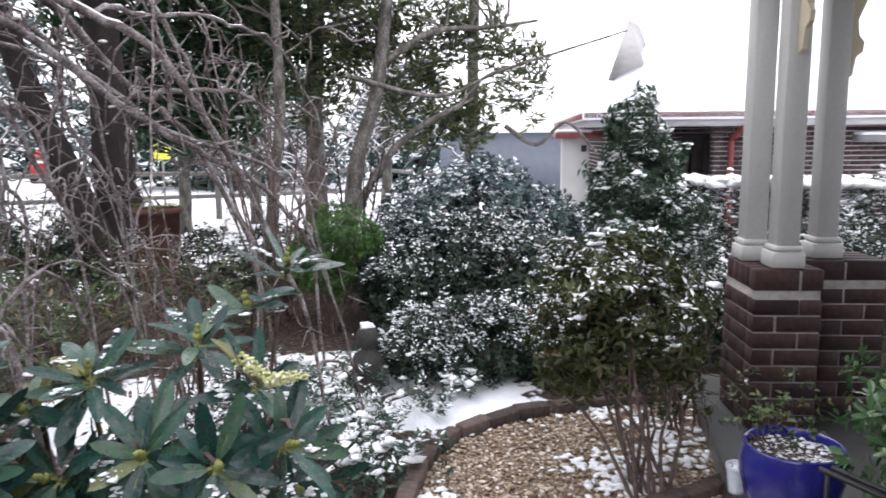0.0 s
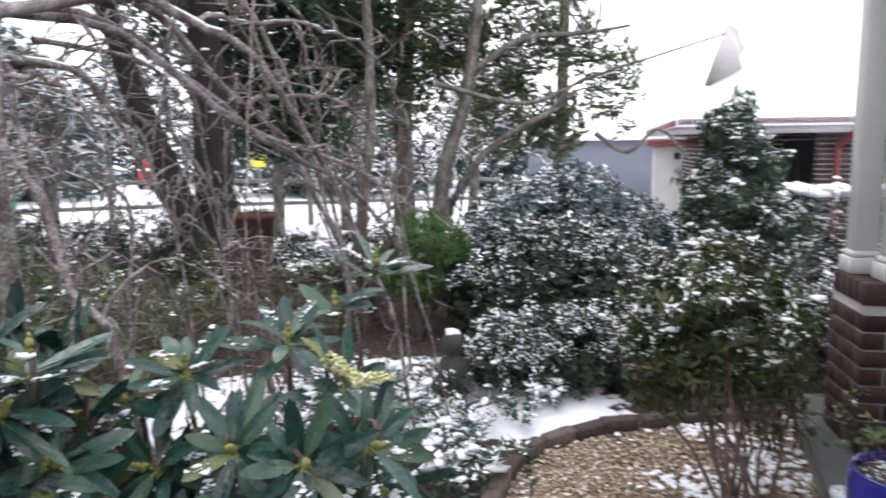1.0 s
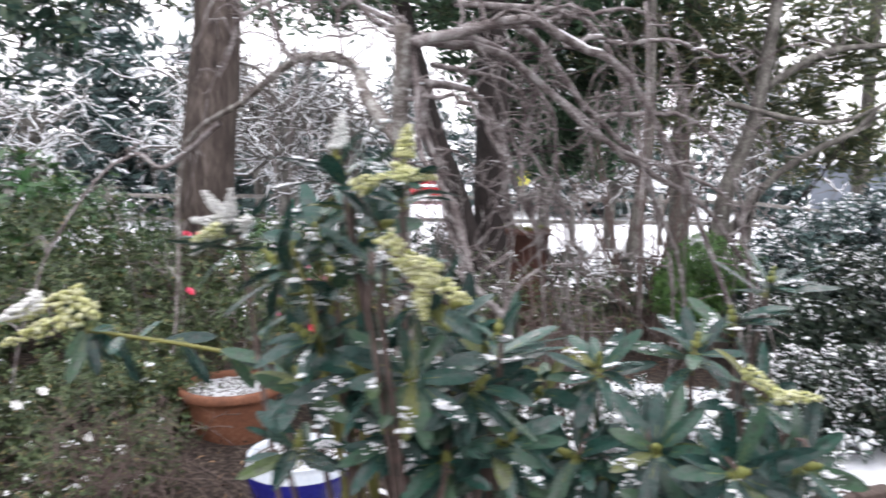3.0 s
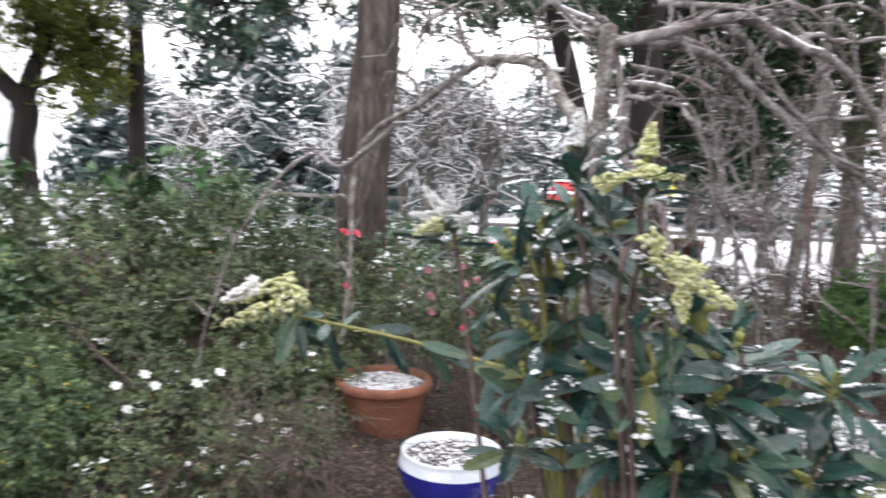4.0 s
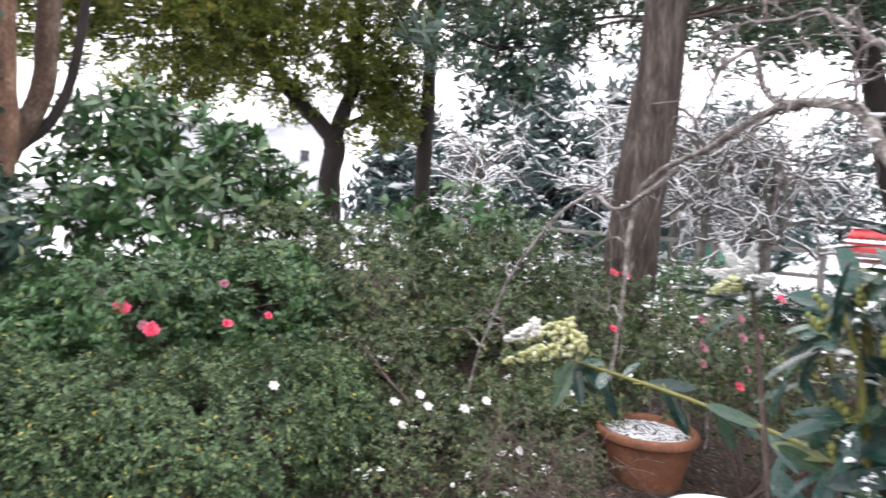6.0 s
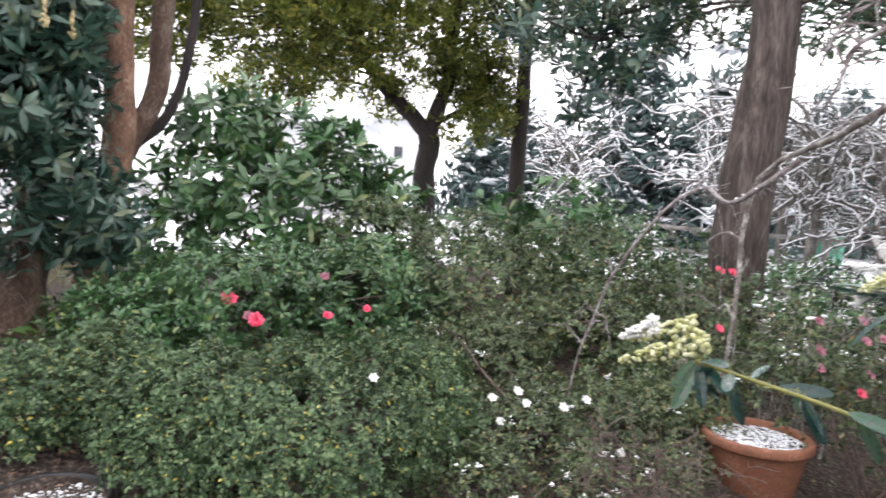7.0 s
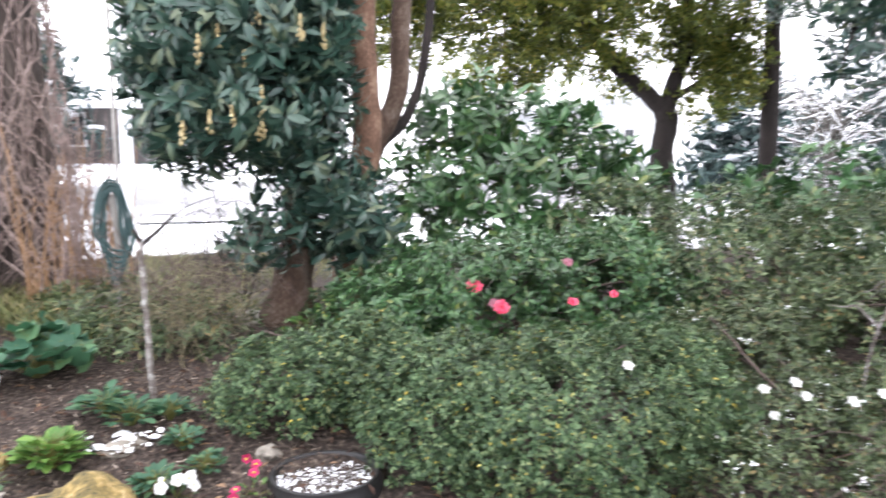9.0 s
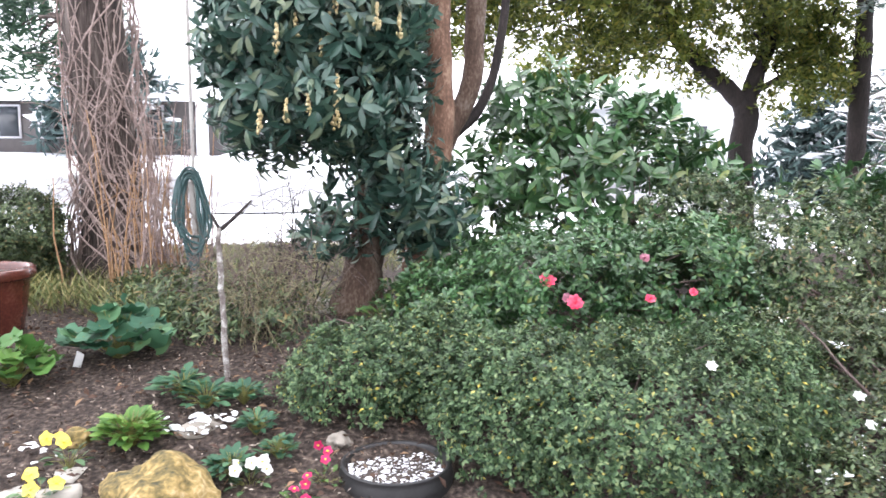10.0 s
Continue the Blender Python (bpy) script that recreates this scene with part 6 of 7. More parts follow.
shrub("porch_shrub", "leafy dark green shrub with yellowing leaf tips by the porch", [(2.42, 2.4, 0.5, 0.26, 0.28, 0.26), (2.62, 2.62, 0.62, 0.26, 0.26, 0.26), (2.45, 2.2, 0.35, 0.28, 0.28, 0.26), (2.85, 2.8, 0.95, 0.14, 0.14, 0.12)], 230, 8, 0.065, 0.024, LEAF_CAMELLIA, 72, 0.08, 0.06, 0.9, fine=True)
rail = thing("boot_scraper", "black metal frame leaning by the blue pot", "metal frame", (2.02, 2.28, 0.13))
for k in range(2):
    q = Geo()
    tube(q, [(0.0 + 0.05 * k, 0.1, 0.36), (0.22 + 0.05 * k, -0.22, 0.3)], 0.011, 8)
    q.part("bar", DARK_METAL, rail, smooth=True)
    q = Geo()
    tube(q, [(0.02 + 0.2 * k, 0.08 - 0.28 * k, 0.0), (0.02 + 0.2 * k, 0.08 - 0.28 * k, 0.36 - 0.05 * k)], 0.009, 8)
    q.part("leg", DARK_METAL, rail, smooth=True)
shrub("snowy_shrub", "shrub covered with snow beyond the porch", [(3.6, 5.6, 0.45, 0.6, 0.5, 0.5), (4.4, 5.4, 0.5, 0.6, 0.5, 0.55), (3.0, 5.2, 0.35, 0.45, 0.4, 0.4)], 2400, 8, 0.045, 0.02, LEAF_DARK, 73, 0.6, 0.05, 0.4)


# ---- blooms ----
def bloom(label, at, r, mat, seed, name="flower", petals=12, group=""):
    rng = np.random.default_rng(seed)
    q = Geo()
    for ring, (tilt, s) in enumerate(((0.25, 1.0), (0.7, 0.8), (1.4, 0.5))):
        k = petals if ring == 0 else petals * 2 // 3
        a = np.arange(k) / k * 6.28 + ring * 0.4
        d = np.stack([np.cos(a), np.sin(a), np.full(k, tilt)], 1)
        leaves_fine(q, np.zeros((k, 3)), d, np.tile([0, 0, 1.0], (k, 1)), r * s * rng.uniform(0.85, 1.15, k), r * 0.7 * s, droop=-0.1)
    ob = q.part(name, mat, smooth=True)
    ob.matrix_world = Matrix.Translation(at) @ Vector((0.55, -0.15, 0.5)).to_track_quat("Z", "Y").to_matrix().to_4x4()
    return tagged(ob, label, "flower", group)


for k, (p, r, mt, lab) in enumerate([
    ((-4.42, 1.34, 0.92), 0.055, PETAL_PINK, "coral-pink camellia bloom"), ((-4.3, 1.47, 0.8), 0.055, PETAL_PINK, "coral-pink camellia bloom"), ((-4.15, 1.86, 0.84), 0.032, PETAL_PINK, "half-open coral-pink camellia bloom"),
    ((-4.1, 2.1, 0.88), 0.03, PETAL_PINK, "half-open coral-pink camellia bloom"), ((-4.35, 1.44, 0.82), 0.035, PETAL_MAUVE, "fading pink camellia bloom"), ((-4.4, 1.95, 1.04), 0.035, PETAL_MAUVE, "fading pink camellia bloom"),
    ((-3.35, 4.55, 1.18), 0.045, PETAL_PINK, "coral-pink bloom"), ((-3.3, 4.63, 1.17), 0.04, PETAL_PINK, "coral-pink bloom"), ((-3.0, 4.1, 0.85), 0.035, PETAL_PINK, "coral-pink bloom")]):
    bloom(lab + " among green leaves", p, r, mt, 80 + k, "flower", 9, "pink blooms")
rb = np.random.default_rng(91)
for k in range(9):
    bloom("dusty pink bloom on the thin shrub", (-2.0 + rb.normal(0, 0.35), 3.7 + rb.normal(0, 0.15), 0.95 + rb.normal(0, 0.16)), 0.034, PETAL_MAUVE if k % 5 else PETAL_PINK, 100 + k, "flower", 7, "dusty pink blooms")
for k, p in enumerate([(-2.95, 2.2, 0.63), (-2.85, 2.28, 0.68), (-2.83, 2.32, 0.62), (-2.9, 2.22, 0.52), (-2.75, 2.5, 0.6), (-2.65, 2.55, 0.66), (-2.45, 2.6, 0.45), (-2.3, 2.65, 0.4), (-3.1, 1.6, 0.75), (-3.0, 2.0, 0.4), (-2.2, 2.5, 0.3)]):
    bloom("small white azalea flower in the hedge", p, 0.028, PETAL_WHITE, 120 + k, "flower", 6, "white azalea flowers")

# ---- bed by the street ----
def stake_thing(name, label, pts, r0, r1, mat, seed, category="stake"):
    o = thing(name, label, category, tuple(pts[0]))
    q = Geo()
    line = wobble(bend_line(np.array(pts, float) - np.array(pts[0]), 14), 0.006, np.random.default_rng(seed))
    tube(q, line, np.linspace(r0, r1, len(line)), 9)
    q.part("pole", mat, o, smooth=True)
    return o


stake = stake_thing("garden_stake", "pale lichen-covered upright stick with a forked top", [(-4.17, -0.47, 0.44), (-4.22, -0.48, 0.85), (-4.3, -0.49, 1.27)], 0.016, 0.014, LICHEN, 1)
q = Geo()
tube(q, [(-0.13, -0.02, 0.82), (-0.14, 0.07, 0.9), (-0.15, 0.14, 0.97)], [0.012, 0.01, 0.006], 7)
tube(q, [(-0.13, -0.02, 0.82), (-0.13, -0.06, 0.9)], [0.011, 0.007], 7)
q.part("fork", BARK_DARK, stake, smooth=True)
hose = thing("garden_hose", "dark green hose looped over a post", "hose", ground_at(-5.5, -0.78))
q = Geo()
tube(q, [(0, 0, -0.05), (0.0, 0.02, 0.6), (0.0, 0.0, 0.93)], 0.02, 8)
q.part("post", TIMBER, hose, "grey timber post", smooth=True)
for k in range(7):
    q = Geo()
    w = 0.05 + 0.013 * k
    lp = [(0.03, -w * 0.6, 0.42 + 0.04 * k), (0.02, -w, 0.7), (0.02, -w * 0.5, 0.92 + 0.01 * k), (0.02, w * 0.4, 0.93 + 0.01 * k), (0.02, w, 0.68), (0.03, w * 0.7, 0.4 + 0.03 * k), (0.03, 0.0, 0.34 + 0.04 * k), (0.03, -w * 0.6, 0.42 + 0.04 * k)]
    tube(q, wobble(bend_line(lp, 36), 0.006, np.random.default_rng(k)), 0.009, 7)
    q.part("loop", HOSE, hose, smooth=True)
# leafless vines over the trunk
rv_ = np.random.default_rng(5)
vine = thing("bare_vine", "tangle of leafless brown vines climbing the trunk", "vine", ground_at(-7.14, -1.6))
for k in range(84):
    a = rv_.uniform(0, 6.28)
    turns = rv_.normal(0, 4.5)
    z0 = 0.0 if k < 50 else rv_.uniform(0.2, 2.0)
    zz = np.linspace(z0 - 0.03, z0 + rv_.uniform(0.9, 3.4), 26)
    rad = 0.285 - 0.012 * zz + 0.06 * rv_.random() + 0.16 * np.exp(-zz * 2.2) * rv_.random() + 0.03 * np.sin(zz * rv_.uniform(2, 6) + a)
    aa = a + turns * (zz - z0) / 3 + 0.4 * np.sin(zz * rv_.uniform(1, 4) + 2 * a)
    line = np.stack([rad * np.cos(aa) + 0.02 * zz, rad * np.sin(aa) - 0.05 * np.clip(zz - 0.8, 0, 9), zz], 1)
    q = Geo()
    tube(q, wobble(line, 0.012, rv_), np.linspace(rv_.uniform(0.005, 0.012), 0.003, len(line)), 5)
    for m_ in range(7):
        i = rv_.integers(2, len(line))
        o_ = unit(np.array([line[i][0], line[i][1], 0.0]) * 2 + rv_.normal(0, 0.5, 3)) * rv_.uniform(0.06, 0.34)
        tube(q, bend_line([line[i], line[i] + o_ * 0.5 + UP * rv_.normal(0.03, 0.04), line[i] + o_], 5), 0.0026, 4)
    q.part("stem", VINE, vine, smooth=True)
canes = thing("dry_canes", "clump of dry straw-coloured canes at the trunk's foot", "canes", ground_at(-6.4, -1.15))
for k in range(60):
    b0 = np.array([rv_.normal(0, 0.16), rv_.normal(0, 0.26), -0.03])
    e = b0 + np.array([rv_.normal(0, 0.12), rv_.normal(0.02, 0.14), rv_.uniform(0.5, 1.5)])
    q = Geo()
    line = wobble(bend_line([b0, (b0 + e) / 2 + rv_.normal(0, 0.03, 3), e], 8), 0.008, rv_)
    tube(q, line, np.linspace(0.009, 0.003, len(line)), 5)
    if k % 2:
        tube(q, [line[5], line[5] + np.array([rv_.normal(0, 0.1), rv_.normal(0, 0.12), 0.14])], [0.004, 0.001], 4)
    q.part("cane", CANE if k % 3 else VINE, canes, smooth=True)

bare_shrub("tall leafless straw-brown stems beside the vine-clad trunk", (-6.45, -1.15), 22, 1.75, 0.45, 69, VINE, 0.006)


def grass_tuft(label, at, n, L, spread, mat, seed, name="grass_tuft"):
    rng = np.random.default_rng(seed)
    q = Geo()
    a = rng.uniform(0, 6.28, n)
    s = np.sqrt(rng.random(n)) * spread
    P = np.stack([np.cos(a) * s, np.sin(a) * s, np.zeros(n)], 1)
    P[:, 2] = lie(P[:, 0] + at[0], P[:, 1] + at[1]) - float(lie(*at)) - 0.01
    a2 = rng.uniform(0, 6.28, n)
    D = np.stack([np.cos(a2) * 0.5, np.sin(a2) * 0.5, rng.uniform(0.6, 1.3, n)], 1)
    leaves_fine(q, P, D, np.stack([-np.cos(a2), -np.sin(a2), np.full(n, 0.6)], 1), L * rng.uniform(0.5, 1.2, n), L * 0.028, droop=0.45)
    ob = q.part(name, mat)
    ob.location = ground_at(*at)
    return tagged(ob, label, "grass", kind="stuff")


grass_tuft("yellowing grass at the foot of the vine-clad trunk", (-6.5, -1.7), 900, 0.35, 0.7, GRASSY, 1)
grass_tuft("straggly yellow-green grass under the laurel", (-5.9, -0.7), 1300, 0.3, 0.8, GRASSY, 2)
bare_shrub("low tangle of dry straw-coloured stalks beside the stake", (-4.85, -0.35), 18, 0.5, 0.6, 70, STALK, 0.003)
grass_tuft("dull green lawn weeds near the street", (-8.6, -0.2), 2200, 0.22, 1.6, GRASSY, 3)
bare_shrub("dry bent twigs leaning among the weeds", (-5.2, -0.35), 26, 0.75, 0.8, 67, TWIG, 0.004)
bare_shrub("dark leafless twigs beside the laurel trunk", (-5.7, -0.15), 12, 1.0, 0.6, 68, BARK_DARK, 0.006)
shrub("box_bush", "rounded dull olive box bush behind the urn", [(-6.84, -2.3, 1.06, 0.36, 0.36, 0.32), (-6.84, -2.35, 0.8, 0.34, 0.34, 0.3)], 4200, 8, 0.03, 0.014, LEAF_MOSSY, 74, 0.0, 0.04, 0.4)
shrub("weedy_undergrowth", "low green weeds between stake and laurel", [(-5.2, -0.4, 0.62, 0.6, 0.5, 0.22), (-5.6, -0.9, 0.7, 0.6, 0.4, 0.2)], 900, 7, 0.05, 0.015, LEAF_MOSSY, 75, 0.0, 0.05, 0.8)


def rosette(name, label, at, n, L, W, mat, seed, height=0.12, round_=False, category="plant"):
    """A low leafy plant: leaf stalks from one crown, broad leaves as parts."""
    rng = np.random.default_rng(seed)
    ob = thing(name, label, category, at)
    q = Geo()
    leaf = Geo()
    if round_:
        k = 13
        a = np.arange(k) / k * 6.28
        r = L * 0.5 * (1 + 0.12 * np.cos(a * 5))
        leaf.add(np.concatenate([[[0, 0, -0.012]], np.stack([r * np.cos(a), r * np.sin(a), 0.012 * np.cos(a * 5)], 1)]), [[0, i + 1, (i + 1) % k + 1] for i in range(k)])
    else:
        leaves_fine(leaf, np.zeros((1, 3)), [[0, 1.0, 0.2]], [[0, -0.2, 1.0]], L, W, droop=0.3)
    me = leaf.mesh("leaf", mat, True)
    for k in range(n):
        a, s = rng.uniform(0, 6.28), math.sqrt(rng.random())
        reach = height * (0.95 if round_ else 0.9)
        top = np.array([math.cos(a) * s * reach, math.sin(a) * s * reach, height * (1.1 - 0.6 * s) * rng.uniform(0.6, 1.2)])
        tube(q, bend_line([(0, 0, -0.01), top * 0.5 + UP * 0.02, top], 5), 0.002 if round_ else 0.0012, 4)
        o = new("leaf", me)
        o.parent = ob
        if round_:
            o.matrix_local = Matrix.Translation(top) @ pose(0, 0, 0, rng.normal(0, 22) + 12 * math.sin(a), rng.normal(0, 22), rng.uniform(0, 360)) @ Matrix.Scale(rng.uniform(0.6, 1.2), 4)
        else:
            o.matrix_local = aim(top * 0.8, (math.cos(a), math.sin(a), rng.uniform(-0.1, 0.9)), (0, 0, 1), rng.normal(0, 10), rng.uniform(0.65, 1.2))
    q.part("stalk", GREENSTEM, ob)
    return ob


rosette("geranium", "clump of broad scalloped green leaves on dark soil", ground_at(-4.6, -1.08), 60, 0.14, 0.14, LEAF_GERANIUM, 1, 0.28, True)
rosette("geranium", "low clump of broad light green leaves", ground_at(-4.25, -1.5), 54, 0.12, 0.12, LEAF_BRIGHT, 2, 0.23, True)
rosette("primrose", "bright green leafy primrose clump", ground_at(-3.6, -0.82), 150, 0.07, 0.042, LEAF_LIME, 3, 0.16)
for k, (hx, hy, hs) in enumerate([(-3.92, -0.37, 1.0), (-3.63, -0.3, 0.9), (-3.32, -0.38, 1.0), (-3.43, -0.2, 0.8), (-4.02, -0.66, 1.3), (-3.9, -0.54, 1.2)]):
    rosette("herb", "small teal-green seedling clump on the dark soil", ground_at(hx, hy), 56, 0.06 * hs, 0.032 * hs, LEAF_GERANIUM, 4 + k, 0.11 * hs)
rosette("herb", "green ground plant beneath the laurel", ground_at(-5.0, 0.45), 40, 0.09, 0.045, LEAF_BRIGHT, 8, 0.2)
rosette("herb", "green leafy plant at the laurel's foot", ground_at(-5.3, 0.75), 40, 0.09, 0.045, LEAF_BRIGHT, 9, 0.22)
rosette("herb", "fresh green sprig beside the blue pot", ground_at(-1.3, 2.75), 18, 0.05, 0.025, LEAF_BRIGHT, 10, 0.14)


def flowering(label, at, mat, eye_mat, n, seed, leaf=LEAF_CAMELLIA, r=0.022):
    rng = np.random.default_rng(seed)
    ob = rosette("bedding_flower", label, at, 16, 0.05, 0.026, leaf, seed, 0.1, category="flower")
    for k in range(n):
        q = Geo()
        d = unit(np.array([0.6, 0.1, 0.5]) + rng.normal(0, 0.3, 3))
        c = np.array([rng.normal(0.02, 0.035), rng.normal(0, 0.045), 0.13 + rng.normal(0, 0.025)])
        s1 = unit(np.cross(d, UP))
        s2 = np.cross(s1, d)
        a = np.arange(5) / 5 * 6.28 + rng.random()
        rad = np.cos(a)[:, None] * s1 + np.sin(a)[:, None] * s2
        leaves_fine(q, np.tile(c, (5, 1)), rad + d * 0.15, np.tile(d, (5, 1)), r, r * 1.0, droop=0.1)
        fl = q.part("bloom", mat, ob, smooth=True)
        q = Geo()
        blobs(q, [c + d * 0.004], 0.006, 0.8, 0.1, rng)
        q.part("flower_eye", eye_mat, fl)
    return ob


flowering("yellow pansies with dark leaves by the paving", ground_at(-3.46, -1.03), PETAL_YELLOW, PETAL_YELLOW, 3, 11, r=0.032)
flowering("yellow pansies in the front of the bed", ground_at(-3.24, -1.07), PETAL_YELLOW, PETAL_YELLOW, 3, 12, r=0.032)
flowering("white primula beside the mossy rock", ground_at(-3.27, -0.31, -0.04), PETAL_WHITE, PETAL_YELLOW, 6, 13, r=0.028)
flowering("crimson primula with pale-edged petals", ground_at(-3.26, -0.02, -0.05), PETAL_RED, PETAL_YELLOW, 3, 14, LEAF_BRIGHT, 0.022)
flowering("crimson and yellow primula near the black pot", ground_at(-3.13, -0.11, -0.05), PETAL_RED, PETAL_YELLOW, 4, 15, LEAF_BRIGHT, 0.022)


def rock(label, at, size, mat, seed, name="rock"):
    bm = bmesh.new()
    bmesh.ops.create_icosphere(bm, subdivisions=4, radius=1.0)
    for v in bm.verts:
        p = v.co.copy()
        k = 1 + 0.3 * noise.noise(p * 1.3 + Vector((seed, 0, 0))) + 0.12 * noise.noise(p * 4 + Vector((0, seed, 0))) + 0.06 * noise.noise(p * 9) + 0.03 * noise.noise(p * 21)
        v.co = Vector((p.x * size[0], p.y * size[1], max(p.z, -0.6) * size[2])) * k
    for f in bm.faces:
        f.smooth = True
    me = bpy.data.meshes.new(name)
    bm.to_mesh(me)
    bm.free()
    me.materials.append(mat)
    o = new(name, me)
    o.matrix_world = pose(*at, 0, 0, seed * 37)
    return tagged(o, label, "rock")


rock("large moss-yellow sandstone rock edging the bed", ground_at(-3.15, -0.62, 0.02), (0.2, 0.24, 0.17), STONE, 3)
rock("brown sandstone rock half sunk in the soil", ground_at(-3.68, -1.06, 0.0), (0.06, 0.07, 0.05), STONE, 5)
rock("grey stone dusted with snow", ground_at(-3.72, -0.56, -0.01), (0.09, 0.12, 0.04), GREYROCK, 6)
rock("flat pale slab lying by the laurel trunk", ground_at(-5.75, 0.02, 0.02), (0.2, 0.25, 0.05), PALESTONE, 9)
rock("small rock with snow beside the seedlings", ground_at(-3.5, 0.06, 0.01), (0.05, 0.05, 0.04), GREYROCK, 8)
g = Geo()
pp = np.array([(-3.72 + rng.normal(0, 0.06), -0.54 + rng.normal(0, 0.09)) for _ in range(45)] + [(-3.55 + rng.normal(0, 0.08), -1.15 + rng.normal(0, 0.08)) for _ in range(12)] + [(-1.15 + rng.normal(0, 0.14), 3.0 + rng.normal(0, 0.16)) for _ in range(160)])
blobs(g, np.concatenate([pp, (lie(pp[:, 0], pp[:, 1]) + 0.03)[:, None]], 1), 0.006 + 0.022 * rng.random(len(pp)) ** 2, 0.35, 0.4, rng)
tagged(g.part("snow_in_bed", SNOW), "small patches of snow on the soil", "snow", kind="stuff")
paving = thing("stone_paving", "pale irregular paving stones beside the bed", "paving", ground_at(-3.3, -1.35))
for k in range(14):
    a = rng.uniform(0, 6.28)
    q = Geo()
    r0 = rng.uniform(0.07, 0.12)
    an = np.sort(rng.uniform(0, 6.28, 7))
    top = np.stack([np.cos(an) * r0, np.sin(an) * r0 * 0.85, np.full(7, 0.035)], 1)
    q.add(np.concatenate([top * [0.9, 0.9, 1.0], top * [1, 1, 0.6], top * [1, 1, -0.5], [[0, 0, 0.037]]]), [[i, (i + 1) % 7, 21] for i in range(7)],
          [[i + 7, (i + 1) % 7 + 7, (i + 1) % 7, i] for i in range(7)] + [[i + 14, (i + 1) % 7 + 14, (i + 1) % 7 + 7, i + 7] for i in range(7)])
    o = q.part("stone", PALESTONE, paving)
    o.location = (rng.normal(0, 0.04) - (k // 4) * 0.17, (k % 4 - 1.2) * 0.19 + rng.normal(0, 0.02), 0.0)
tag = Geo()
box(tag, (-0.022, -0.002, -0.03), (0.022, 0.002, 0.1), bevel=0.001)
o = tag.part("plant_label", PETAL_WHITE)
o.matrix_world = pose(*ground_at(-4.47, -1.26), 10, 25, 70)
tagged(o, "white plastic plant label stuck in the soil", "label")
# leaf litter and fallen leaves
g = Geo()
k = 10000
lx, ly = rng.uniform(-7, 0.4, k), rng.uniform(-2.5, 8.5, k)
P = np.stack([lx, ly, lie(lx, ly) + 0.02 + rng.random(k) * 0.03], 1)
leaves(g, P, rng.normal(0, 1, (k, 3)) * [1, 1, 0.3], np.tile(UP, (k, 1)) + rng.normal(0, 0.35, (k, 3)), rng.uniform(0.025, 0.06, k), rng.uniform(0.012, 0.028, k))
tagged(g.part("leaf_litter", LEAF_DRY), "brown fallen leaves scattered over the mulch", "leaves", kind="stuff")

g = Geo()
k = 9000
lx, ly = rng.uniform(-5.6, -2.9, k), rng.uniform(-2.3, 0.3, k)
leaves(g, np.stack([lx, ly, lie(lx, ly) + 0.012 + rng.random(k) * 0.025], 1), rng.normal(0, 1, (k, 3)) * [1, 1, 0.35], np.tile(UP, (k, 1)) + rng.normal(0, 0.4, (k, 3)), rng.uniform(0.008, 0.03, k), rng.uniform(0.005, 0.012, k))
tagged(g.part("mulch_chips", CHIP), "small pale and dark bark chips on the soil", "mulch", kind="stuff")

# ---- street, neighbours and distance ----
m, n, l, b = shader("wet_slushy_asphalt", 0.45, 0.0, 0.5)
t1, t2 = noise_node(n, l, 0.8, 6.0, (1, 0.12, 1)), noise_node(n, l, 40.0, 4.0)
r1 = ramp_node(n, l, t1.outputs["Fac"], [(0.42, (0.1, 0.102, 0.11)), (0.56, (0.2, 0.2, 0.21)), (0.66, (0.6, 0.62, 0.64))])
l.new(r1.outputs[0], b.inputs["Base Color"])
bump_node(n, l, b, t2.outputs["Fac"], 0.4, 0.01)
g = Geo()
ry = np.linspace(-60, 12.5, 60)
rx = np.linspace(-21.5, -14.5, 8)
RX, RY = np.meshgrid(rx, ry)
ii = (np.arange(59)[:, None] * 8 + np.arange(7)[None]).ravel()
g.add(np.stack([RX, RY, lie(RX, RY) + 0.03], -1).reshape(-1, 3), None, np.stack([ii, ii + 1, ii + 9, ii + 8], -1))
tagged(new("road", g.mesh("road", m, True)), "wet grey street with slush and wheel tracks", "road", kind="structure")


